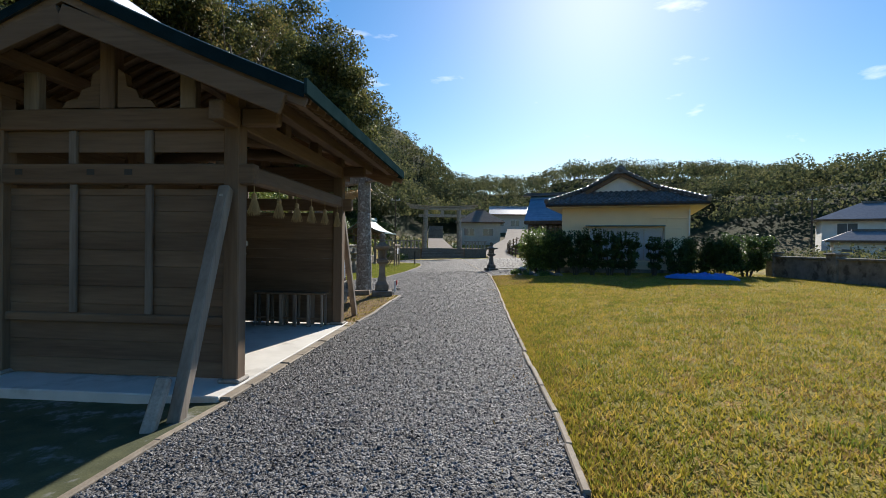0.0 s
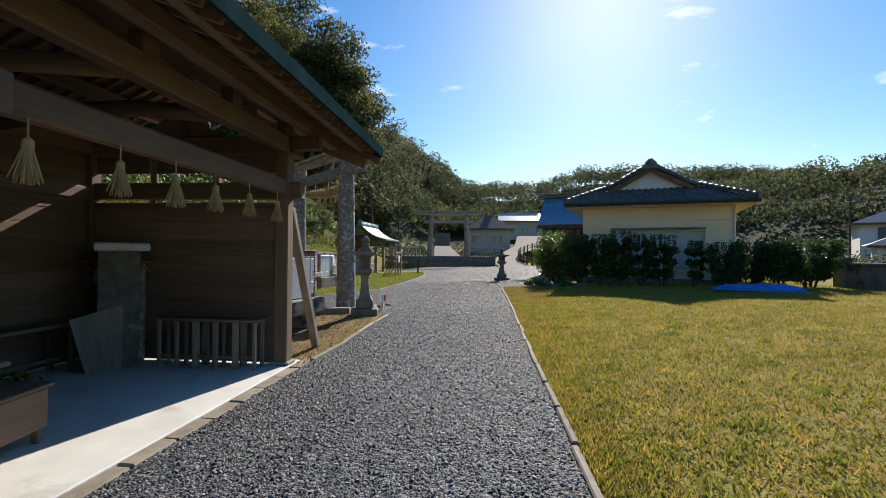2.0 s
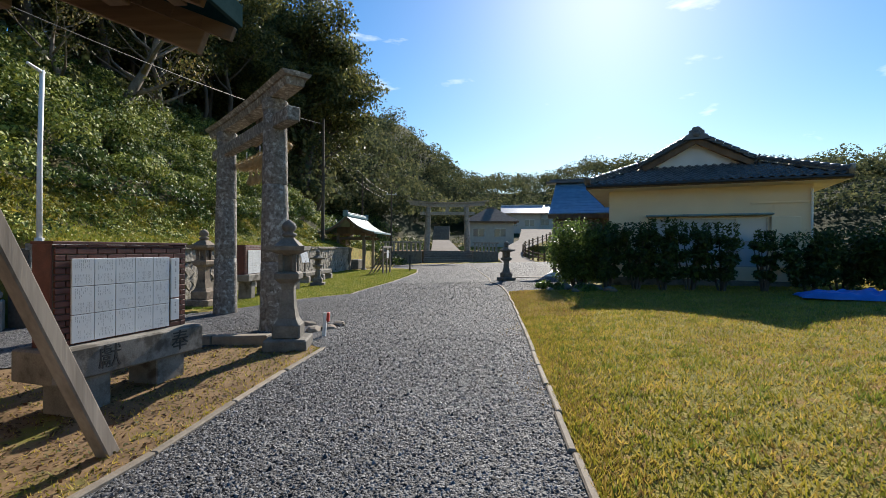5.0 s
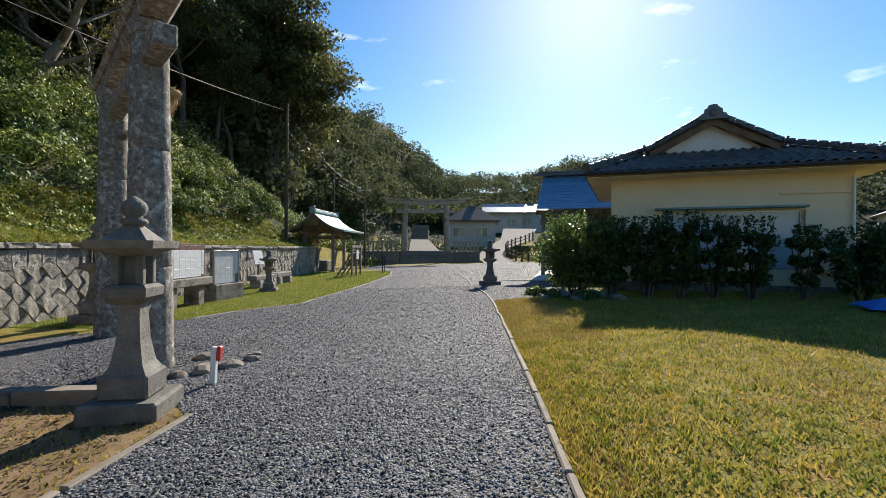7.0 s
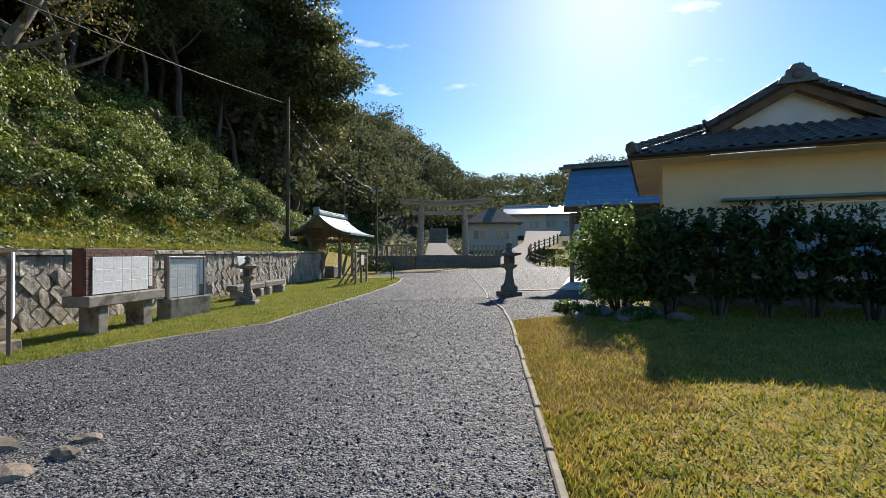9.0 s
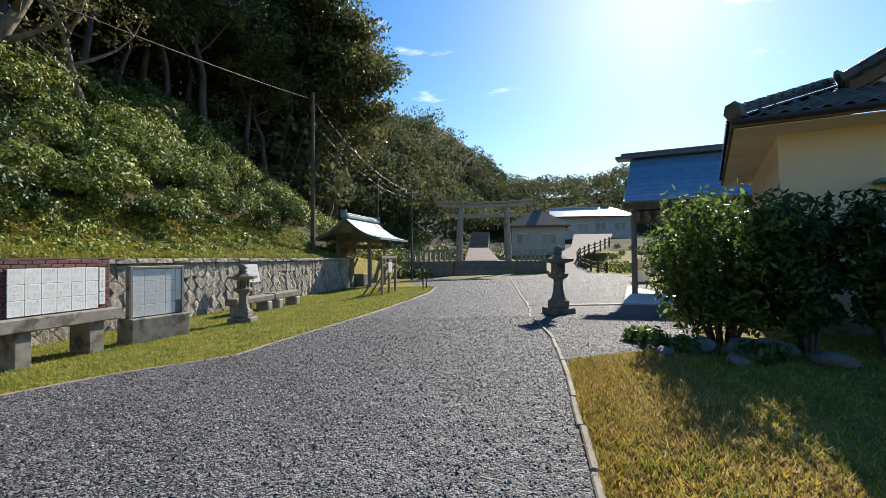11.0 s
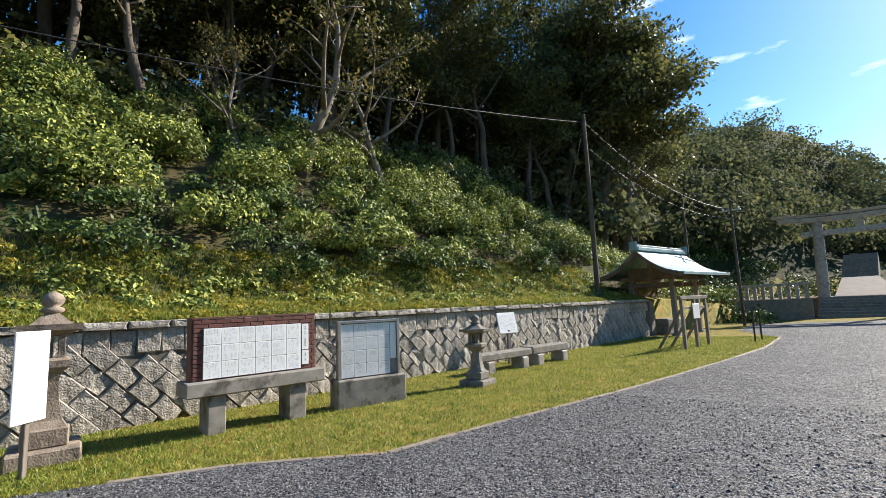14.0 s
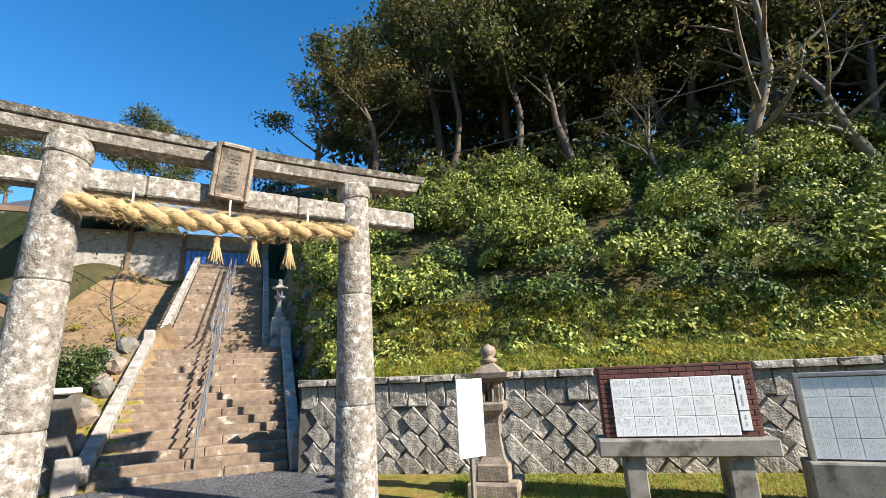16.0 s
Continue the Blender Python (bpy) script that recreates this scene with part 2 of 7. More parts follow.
M["tarp"] = mat("tarp", (0.02, 0.13, 0.50), (0.04, 0.20, 0.62), 3, 0.35, bump=0.2)
M["asphalt"] = mat("asphalt", (0.1, 0.08, 0.065), (0.17, 0.14, 0.12), 2, 0.9, bump=0.3, fine=80)
M["leaf_dark"] = leaf_mat("leaf_dark", (0.04, 0.05, 0.018), (0.08, 0.095, 0.032), (0.22, 0.205, 0.062), 0.5, 0.42)
M["leaf_hedge"] = leaf_mat("leaf_hedge", (0.03, 0.055, 0.018), (0.05, 0.085, 0.024), (0.10, 0.15, 0.04), 0.35)
# wide tone range by clump paints in sunlit tops and shaded gaps
M["leaf_bright"] = leaf_mat("leaf_bright", (0.03, 0.055, 0.011), (0.16, 0.2, 0.034), (0.44, 0.45, 0.1), 0.6, 0.15, 1.6)
M["leaf_yellow"] = leaf_mat("leaf_yellow", (0.12, 0.145, 0.02), (0.25, 0.235, 0.03), (0.42, 0.33, 0.05))
# paler than the near leaves: distance haze is mixed into these colours
M["leaf_far_hazed"] = leaf_mat("leaf_far_hazed", (0.05, 0.064, 0.03), (0.09, 0.105, 0.048), (0.18, 0.175, 0.075), 0.85, 0.42, 0.25)
# kept darker to deepen the painted shade between the bright clumps
M["leaf_mid"] = leaf_mat("leaf_mid", (0.02, 0.04, 0.01), (0.06, 0.1, 0.022), (0.17, 0.22, 0.05), 0.55, 0.15, 1.1)
M["leaf_olive"] = leaf_mat("leaf_olive", (0.05, 0.06, 0.018), (0.09, 0.095, 0.03), (0.2, 0.15, 0.05))
M["leaf_pine"] = leaf_mat("leaf_pine", (0.035, 0.055, 0.018), (0.07, 0.085, 0.026), (0.2, 0.14, 0.045), 0.6)
M["leaf_red"] = leaf_mat("leaf_red", (0.06, 0.035, 0.02), (0.12, 0.06, 0.03), (0.1, 0.1, 0.03), 0.7)
M["leaf_camellia"] = leaf_mat("leaf_camellia", (0.05, 0.085, 0.022), (0.10, 0.15, 0.035), (0.2, 0.27, 0.07), 0.4, 0.5)
M["grass_green"] = leaf_mat("grass_green", (0.10, 0.16, 0.022), (0.22, 0.26, 0.04), (0.34, 0.33, 0.07), 0.55, 0.4, 3.0)
M["grass_blade"] = leaf_mat("grass_blade", (0.15, 0.16, 0.02), (0.34, 0.30, 0.035), (0.55, 0.39, 0.09), 0.6, 0.42, 2.5)
M["grass_dry"] = leaf_mat("grass_dry", (0.2, 0.12, 0.045), (0.33, 0.22, 0.08), (0.45, 0.34, 0.16), 0.7)
M["eave_metal"] = mat("eave_metal", (0.012, 0.03, 0.034), (0.026, 0.052, 0.058), 4, 1.0, bump=0.0, spec=0.0)
M["ink"] = mat("ink", (0.3, 0.3, 0.3), (0.42, 0.42, 0.42), 8, 0.6, bump=0)
M["glass"] = mat("glass", (0.10, 0.12, 0.14), (0.14, 0.16, 0.18), 2, 0.06, bump=0)
M["pale_glass"] = mat("pale_glass", (0.42, 0.46, 0.5), (0.5, 0.54, 0.57), 2, 0.15, bump=0)
M["brick"] = mat("brick", (0.07, 0.025, 0.02), (0.15, 0.05, 0.035), 9, 0.6, bump=0.3, per_object=0.3)

# ---- mesh helpers ----


def mesh_ob(name, bm, material, parent=None, label="", smooth=False):
    me = bpy.data.meshes.new(name)
    bm.to_mesh(me)
    bm.free()
    if smooth:
        me.polygons.foreach_set("use_smooth", [True] * len(me.polygons))
    me.materials.append(M[material])
    ob = new(name, me)
    if parent is not None:
        ob.parent = parent
    if label:
        ob["label"] = label
    return ob


def part(name, bm, material, parent, label="", smooth=False):
    return mesh_ob(name, bm, material, parent, label, smooth)


def raw(name, verts, faces, material, parent=None, smooth=False):
    """A mesh object from arrays of vertices and of equal-sided faces."""
    verts, faces = np.asarray(verts, np.float32), np.asarray(faces, np.int32)
    me = bpy.data.meshes.new(name)
    k = faces.shape[1]
    me.vertices.add(len(verts))
    me.vertices.foreach_set("co", verts.ravel())
    me.loops.add(faces.size)
    me.loops.foreach_set("vertex_index", faces.ravel())
    me.polygons.add(len(faces))
    me.polygons.foreach_set("loop_start", np.arange(0, faces.size, k, dtype=np.int32))
    me.polygons.foreach_set("loop_total", np.full(len(faces), k, np.int32))
    if smooth:
        me.polygons.foreach_set("use_smooth", np.ones(len(faces), bool))
    me.update(calc_edges=True)
    me.materials.append(M[material])
    ob = new(name, me)
    if parent is not None:
        ob.parent = parent
    return ob


def thing(name, m, label, category, group="", kind=""):
    e = new(name)
    e.matrix_world = m
    return tagged(e, label, category, group, kind)


def box(bm, x0, x1, y0, y1, z0, z1, bev=0.0, m=None):
    r = bmesh.ops.create_cube(bm, size=1.0)
    vs = r["verts"]
    for v in vs:
        v.co = Vector((x0 + (v.co.x + 0.5) * (x1 - x0), y0 + (v.co.y + 0.5) * (y1 - y0), z0 + (v.co.z + 0.5) * (z1 - z0)))
    if bev:
        es = {e for v in vs for e in v.link_edges}
        res = bmesh.ops.bevel(bm, geom=list(es), offset=bev, segments=1, affect="EDGES")
        vs = [v for v in set(vs) | set(res["verts"]) if v.is_valid]
    if m is not None:
        bmesh.ops.transform(bm, matrix=m, verts=vs)
    return bm


def B(*a, **k):
    return box(bmesh.new(), *a, **k)


def beam(bm, p, q, w, h, bev=0.008, up=(0, 0, 1)):
    """A squared timber from p to q, w wide and h high."""
    p, q = Vector(p), Vector(q)
    d = q - p
    x = d.normalized()
    y = Vector(up).cross(x)
    y = y.normalized() if y.length > 1e-4 else Vector((0, 1, 0))
    z = x.cross(y)
    m = Matrix((x, y, z)).transposed().to_4x4()
    m.translation = p
    return box(bm, 0, d.length, -w / 2, w / 2, -h / 2, h / 2, bev, m)


def lathe(bm, prof, n=16, m=None, squash=None):
    """A turned body from (radius, height) pairs, closed at both ends."""
    rings = []
    for r, z in prof:
        rings.append([bm.verts.new((r * math.cos(2 * math.pi * (i + 0.5) / n), r * math.sin(2 * math.pi * (i + 0.5) / n), z)) for i in range(n)])
    for a, b in zip(rings, rings[1:]):
        for i in range(n):
            bm.faces.new((a[i], a[(i + 1) % n], b[(i + 1) % n], b[i]))
    bm.faces.new(rings[0][::-1])
    bm.faces.new(rings[-1])
    if m is not None:
        bmesh.ops.transform(bm, matrix=m, verts=[v for r in rings for v in r])
    return bm


def tube(bm, pts, radii, n=8):
    """A bent tapered tube along points."""
    pts = [Vector(p) for p in pts]
    rings = []
    for i, p in enumerate(pts):
        d = (pts[min(i + 1, len(pts) - 1)] - pts[max(i - 1, 0)]).normalized()
        a = d.cross(Vector((0.3, 0.9, 0.17))).normalized()
        b = d.cross(a)
        rings.append([bm.verts.new(p + radii[i] * (math.cos(2 * math.pi * k / n) * a + math.sin(2 * math.pi * k / n) * b)) for k in range(n)])
    for a, b in zip(rings, rings[1:]):
        for k in range(n):
            bm.faces.new((a[k], a[(k + 1) % n], b[(k + 1) % n], b[k]))
    bm.faces.new(rings[0][::-1])
    bm.faces.new(rings[-1])
    return bm


rng = np.random.default_rng(7)


def leaf_quads(points, size, normals=None, ratio=0.5, rand=1.0):
    """Folded leaves (two triangles each) at points, turned at random, leaning to the given normals."""
    n = len(points)
    a = rng.normal(size=(n, 3))
    if normals is not None:
        a = a * rand + normals
    a /= np.linalg.norm(a, axis=1)[:, None] + 1e-9
    b = np.cross(a, rng.normal(size=(n, 3)))
    b /= np.linalg.norm(b, axis=1)[:, None] + 1e-9
    c = np.cross(a, b)
    s = (size * rng.uniform(0.6, 1.35, n))[:, None]
    p = np.asarray(points)
    v = np.stack([p - b * s, p + c * s * ratio + a * s * 0.12, p + b * s, p - c * s * ratio + a * s * 0.12], 1).reshape(-1, 3)
    i = np.arange(n)[:, None] * 4
    f = np.concatenate([i + [0, 1, 2], i + [0, 2, 3]], 1).reshape(-1, 3)
    return v, f


def clump_points(centers, radii, per, shell=0.55, flat=0.75):
    """Points in the outer shell of clumps; and their outward ways."""
    out, nor = [], []
    for c, r in zip(centers, radii):
        d = rng.normal(size=(per, 3))
        d /= np.linalg.norm(d, axis=1)[:, None]
        q = d * (r * (shell + (1 - shell) * rng.random(per)))[:, None]
        q[:, 2] *= flat
        out.append(np.asarray(c) + q)
        nor.append(d)
    return np.concatenate(out), np.concatenate(nor)


# ---- the lie of the land ----
STAIR0 = np.array([-7.6, 15.3])           # middle of the lowest step
SU = np.array([-0.845, -0.535])           # the way up
SV = np.array([-0.535, 0.845])


def sstep(a, b, x):
    t = np.clip((x - a) / (b - a), 0, 1)
    return t * t * (3 - 2 * t)


def wall_x(y):
    return -7.75 + 0.02 * (y - 20)


def land(x, y):
    x, y = np.asarray(x, float), np.asarray(y, float)
    base = 0.03 * (np.clip(x, -6, 17) - 2.5)
    near = 0.04 * (np.clip(x, -1, 17) - 2.5) + 0.1 * (np.clip(x, -3, -1) + 1)
    base = base + (near - base) * (1 - sstep(10.5, 14.0, y))
    d = wall_x(y) - x - 0.2
    rise = 1.42 + 0.25 * np.clip(d, 0, 1.7) + 0.9 * np.clip(d - 1.7, 0, 8) + 0.5 * np.clip(d - 9.7, 0, 30)
    a = np.where(d > 0, rise, base)
    sx, sy = x - STAIR0[0], y - STAIR0[1]
    s = sx * SU[0] + sy * SU[1]
    v = sx * SV[0] + sy * SV[1]
    s2 = np.minimum(s, 1.1 * (-9.0 - x) + 14 * sstep(9.6, 12.0, y))
    left = np.where(s2 > 0, base + np.minimum(0.62 * s2, 8) + 0.5 * np.clip(s2 - 4, 0, 20) * sstep(3, 8, -v), base)
    stair = base + np.clip(0.56 * s, 0, 7.2) - 0.35 * sstep(0.0, 0.5, s)
    k = sstep(1.75, 2.3, v)
    z = np.where(v > 1.75, a * k + stair * (1 - k), np.where(v > -1.75, stair, left))
    z = np.where((y > 44) & (x < -6), base + (z - base) * np.clip(0.55 + (60 - y) * 0.03, 0.45, 1), z)
    # far ridges
    ridge = (13.5 + 5.5 * sstep(22, 45, x) + 4.5 * sstep(8, -10, x)) * sstep(95, 150, y) * sstep(-40, 10, x + 0.25 * y) + 12 * sstep(-2, -22, x - 0.08 * (y - 60)) * sstep(58, 95, y)
    ridge = ridge + 4.0 * sstep(62, 95, y)
    right = 14.5 * sstep(60, 110, x + 0.3 * y) * sstep(10, 60, y)
    return np.maximum(z, base) + np.maximum(ridge, right)


def gz(x, y):
    return float(land(x, y))


xs = np.concatenate([np.linspace(-140, -30, 23), np.linspace(-28, -9.2, 48), np.linspace(-9, -7, 21), np.linspace(-6.75, 20, 108), np.linspace(22, 60, 20), np.linspace(65, 260, 30)])
ys = np.concatenate([np.linspace(-80, -4, 16), np.linspace(-3, 12, 31), np.linspace(12.25, 20, 32), np.linspace(20.5, 66, 92), np.linspace(68, 260, 65)])
gx, gy = np.meshgrid(xs, ys)
zz = land(gx, gy)
verts = np.stack([gx, gy, zz], -1).reshape(-1, 3)
nx, ny = len(xs), len(ys)
ii = (np.arange(ny - 1)[:, None] * nx + np.arange(nx - 1)[None]).reshape(-1, 1)
faces = ii + np.array([0, 1, nx + 1, nx])
ground = raw("ground", verts, faces, "grass_ground", smooth=True)
tagged(ground, "short yellow-green lawn rising into a wooded hillside", "ground", kind="structure")
ground.data.materials.append(M["hill_ground"])
ground.data.materials.append(M["dirt"])
ground.data.materials.append(M["shaded_wood_floor"])
cz = zz[:-1, :-1].ravel()
cx = gx[:-1, :-1].ravel()
cy = gy[:-1, :-1].ravel()
cs_ = (cx - STAIR0[0]) * SU[0] + (cy - STAIR0[1]) * SU[1]
cv_ = (cx - STAIR0[0]) * SV[0] + (cy - STAIR0[1]) * SV[1]
slot = np.where((cz > 2.1) | (cx > 30), 1, 0)
slot = np.where((cs_ > 0.3) & (cv_ < 2.4) & (cy > 2) & (cx < -8.6), 2, slot)
# ground under the woods takes the colour with tree shade painted in
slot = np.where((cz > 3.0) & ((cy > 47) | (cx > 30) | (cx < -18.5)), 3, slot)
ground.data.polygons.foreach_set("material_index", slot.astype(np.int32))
far_ground = raw("ground_far", [(-4000, -4000, -6), (4000, -4000, -6), (4000, 4000, -6), (-4000, 4000, -6)], [(0, 1, 2, 3)], "hill_ground")
tagged(far_ground, "distant dark wooded ground out to the horizon", "ground", kind="structure")


def strip(name, left, right, material, lift, label, category, n=4):
    """A sheet between two edge lines, laid on the land."""
    left, right = np.array(left), np.array(right)
    y0, y1 = left[0, 1], left[-1, 1]
    t = np.linspace(0, 1, int((y1 - y0) / 0.4) + 2)
    yl = y0 + t * (y1 - y0)
    yr = right[0, 1] + t * (right[-1, 1] - right[0, 1])
    xl, xr = np.interp(yl, left[:, 1], left[:, 0]), np.interp(yr, right[:, 1], right[:, 0])
    v = []
    for a, b, c, d in zip(xl, yl, xr, yr):
        for k in range(n + 1):
            x, y = a + (c - a) * k / n, b + (d - b) * k / n
            v.append((x, y, gz(x, y) + lift))
    f = [(i * (n + 1) + k, i * (n + 1) + k + 1, (i + 1) * (n + 1) + k + 1, (i + 1) * (n + 1) + k) for i in range(len(t) - 1) for k in range(n)]
    ob = raw(name, v, f, material, smooth=True)
    return tagged(ob, label, category, kind="structure")


PATH_L = [(-2.9, -6), (-2.62, 3), (-2.5, 4.1), (-2.35, 5.1), (-1.86, 10.2), (-1.68, 11.2), (-1.46, 13.4), (-1.35, 14.7), (-2.2, 15.6), (-5.5, 16.2), (-6.4, 17.0), (-6.4, 18.6), (-5.2, 19.9), (-4.0, 22.2), (-2.85, 23.5), (-2.65, 25.6), (-2.2, 29), (-1.9, 33), (-1.7, 37), (-2.0, 41), (-4.5, 46), (-5, 52)]
PATH_R = [(0.7, -6), (0.93, 2.9), (1.06, 4.3), (1.15, 5.9), (1.45, 10.2), (1.7, 13.4), (1.9, 15.8), (2.15, 19.5), (2.32, 22), (2.42, 22.9), (3.3, 23.35), (4.3, 23.8), (5.0, 25.0), (6.5, 27), (7.0, 30), (8, 38), (9.5, 46), (9.5, 52)]
gravel = strip("path", PATH_L, PATH_R, "gravel", 0.012, "dark grey crushed-gravel approach path", "path", 10)
# ---- rest hall ----


HALL = pose(-2.575, 5.754, 0, 0, 0, -4.6)
FLOOR = -0.215                             # top of the hall's slab


def hall():
    D, W = -3.12, 4.235                    # rear posts, far posts
    zf = FLOOR
    h = thing("rest_hall", HALL, "weathered open-fronted timber hall with gabled sheet-metal roof", "hall")
    part("plinth", B(D - 0.5, 0.15, -0.6, W + 0.3, -0.7, zf, 0.015), "pale_concrete", h, "pale concrete floor slab")
    for i in range(10):
        part("edge_stone", B(0.155, 0.28 + 0.008 * i, -0.58 + i * 0.52, -0.07 + i * 0.52, -0.5, zf - 0.008 - 0.005 * (i % 3), 0.015), "kerb", h)
    for x, y in ((0, 0), (0, W), (D, 0), (D, W), (D, W / 2)):
        part("post", B(x - 0.1, x + 0.1, y - 0.1, y + 0.1, zf, 3.1, 0.015), "old_wood", h)
        part("post_shoe", B(x - 0.14, x + 0.14, y - 0.14, y + 0.14, zf, zf + 0.05, 0.015), "stone", h)
    for wl in (0, 1):
        z, i = zf + 0.02, 0
        while z < 2.1:
            hg = 0.2 + 0.03 * ((i * 7) % 3)
            hg = min(hg, 2.16 - z)
            y0 = 0.01 if wl == 0 else W - 0.04
            part("board", B(D + 0.1, -0.1, y0 - 0.004 * (i % 3), y0 + 0.03, z, z + hg - 0.001, 0.006), "wood_h", h)
            z += hg
            i += 1
    z, i = zf + 0.02, 0
    while z < 2.9:
        part("board", B(D - 0.015, D + 0.02 + 0.004 * (i % 3), 0.1, W - 0.1, z, z + 0.221, 0.006), "wood_y", h)
        z += 0.222
        i += 1
    for y, s in ((-0.02, -1), (W + 0.02, 1)):
        for z0, z1, e, d in ((0.47, 0.58, -0.1, 0.035), (2.21, 2.46, 0.28, 0.075), (2.88, 3.14, 0.1, 0.09)):
            part("tie_beam", B(D - (0.3 if z0 > 2.5 else 0), e, y - d, y + d, z0, z1, 0.015), "wood_h", h)
        for x in (-2.1, -1.09):
            part("batten", B(x - 0.045, x + 0.045, y + s * 0.02 - 0.022, y + s * 0.02 + 0.022, 0.59, 2.205, 0.008), "grey_wood", h)
            part("batten", B(x - 0.05, x + 0.05, y + s * 0.03 - 0.025, y + s * 0.03 + 0.025, 2.46, 2.88, 0.008), "grey_wood", h)
        for x0, x1 in ((D + 0.1, -2.155), (-2.045, -1.145), (-1.035, -0.1)):
            part("panel", B(x0, x1, y - 0.012, y + 0.012, 2.61, 2.88, 0.003), "wood_h", h)
        # gable post with carved side pieces
        part("ridge_post", B(-1.72, -1.52, y - 0.08, y + 0.08, 3.14, 4.1, 0.012), "old_wood", h)
        for q in (-1, 1):
            bm = bmesh.new()
            prof = [(0.1, 0.02), (0.52, 0.02), (0.46, 0.1), (0.34, 0.12), (0.3, 0.22), (0.2, 0.26), (0.18, 0.4), (0.1, 0.46)]
            a = [bm.verts.new((-1.62 + q * px * 1.2, y - 0.05, 3.14 + pz * 1.1)) for px, pz in prof]
            b = [bm.verts.new((-1.62 + q * px * 1.2, y + 0.05, 3.14 + pz * 1.1)) for px, pz in prof]
            bm.faces.new(a)
            bm.faces.new(b[::-1])
            for k in range(len(prof)):
                bm.faces.new((a[k], b[k], b[(k + 1) % len(prof)], a[(k + 1) % len(prof)]))
            bmesh.ops.recalc_face_normals(bm, faces=bm.faces)
            part("carved_bracket", bm, "wood_h", h)
        for x in (-2.66, -0.58):
            part("short_post", B(x - 0.1, x + 0.1, y - 0.06, y + 0.06, 3.14, 3.62, 0.01), "grey_wood", h)
    for x in (-2.8, -1.83, -1.33):
        part("peg_hole", B(x - 0.05, x + 0.05, -0.099, -0.09, 2.32, 2.39), "black", h)
    part("lintel", B(-0.07, 0.09, 0.1, W - 0.1, 2.27, 2.5, 0.03), "wood_y", h, "grey worn front lintel")
    part("rear_rail", B(D - 0.06, D + 0.08, -0.2, W + 0.2, 2.2, 2.4, 0.015), "wood_y", h)
    for x in (0, D):
        part("wall_plate", B(x - 0.09, x + 0.09, -0.45, W + 0.5, 2.9, 3.13, 0.015), "wood_y", h)
    part("purlin", B(-0.66, -0.5, -0.55, W + 0.9, 3.62, 3.79, 0.01), "wood_y", h)
    part("purlin", B(-2.74, -2.58, -0.55, W + 0.9, 3.62, 3.79, 0.01), "wood_y", h)
    for x in (0.42, -3.66):
        part("eave_purlin", B(x - 0.08, x + 0.08, -0.6, W + 0.95, 3.14, 3.31, 0.01), "wood_y", h)
    for x in (0, D):
        part("upper_plate", B(x - 0.07, x + 0.07, -0.55, W + 0.9, 3.33, 3.5, 0.01), "wood_y", h)
        for y in (0, W * 0.33, W * 0.66, W):
            part("plate_block", B(x - 0.08, x + 0.08, y - 0.1, y + 0.1, 3.13, 3.33, 0.01), "wood_y", h)
    for y in (0, W):
        for x0, x1 in ((0.1, 0.56), (-3.8, D - 0.1)):
            part("bracket_arm", B(x0, x1, y - 0.07, y + 0.07, 2.93, 3.14, 0.02), "wood_h", h)
    for y in (W * 0.33, W * 0.66):
        bm = tube(bmesh.new(), [(D, y, 3.0), (D * 0.7, y, 3.12), (D * 0.4, y, 3.14), (0, y, 3.02)], [0.1, 0.11, 0.1, 0.09], 10)
        part("cross_beam", bm, "wood_h", h, smooth=True)
    zr, xr = 4.335, -1.62
    ye0, ye1 = -0.58, W + 1.0
    n = 12
    for sgn, xe, ze in ((1, 1.16, 3.13), (-1, -4.4, 3.13)):
        top = [(xr + (xe - xr) * i / n, zr + (ze - zr) * i / n - 0.03 * math.sin(math.pi * i / n)) for i in range(n + 1)]
        bm = bmesh.new()
        vs = [[bm.verts.new((x, y, z + o)) for o in (0.0, 0.05) for y in (ye0, ye1)] for x, z in top]
        for a, b in zip(vs, vs[1:]):
            for i, j in ((0, 1), (1, 3), (3, 2), (2, 0)):
                bm.faces.new((a[i], a[j], b[j], b[i]))
        bm.faces.new((vs[0][0], vs[0][1], vs[0][3], vs[0][2]))
        bm.faces.new((vs[-1][0], vs[-1][1], vs[-1][3], vs[-1][2]))
        bmesh.ops.recalc_face_normals(bm, faces=bm.faces)
        part("roof_deck", bm, "wood_y", h)
        for i in range(n):
            (xa, za), (xb, zb) = top[i], top[i + 1]
            ym = (ye0 + ye1) / 2
            part("roof_sheet", beam(bmesh.new(), (xa, ym, za + 0.075), (xb + (xb - xa) * 0.1, ym, zb + 0.068), ye1 - ye0 + 0.1, 0.018, 0.003), "slate_roof", h)
            # rolled verge, falling outwards over the gable
            for yv, s in ((ye0, -1), (ye1, 1)):
                bm = bmesh.new()
                q = [(xa, yv - s * 0.0, za + 0.09), (xa, yv + s * 0.16, za + 0.05), (xa, yv + s * 0.2, za - 0.1), (xb, yv + s * 0.2, zb - 0.1), (xb, yv + s * 0.16, zb + 0.05), (xb, yv - s * 0.0, zb + 0.09)]
                v = [bm.verts.new(p) for p in q]
                bm.faces.new((v[0], v[1], v[4], v[5]))
                bm.faces.new((v[1], v[2], v[3], v[4]))
                bmesh.ops.solidify(bm, geom=bm.faces[:], thickness=0.02)
                part("verge_sheet", bm, "eave_metal", h)
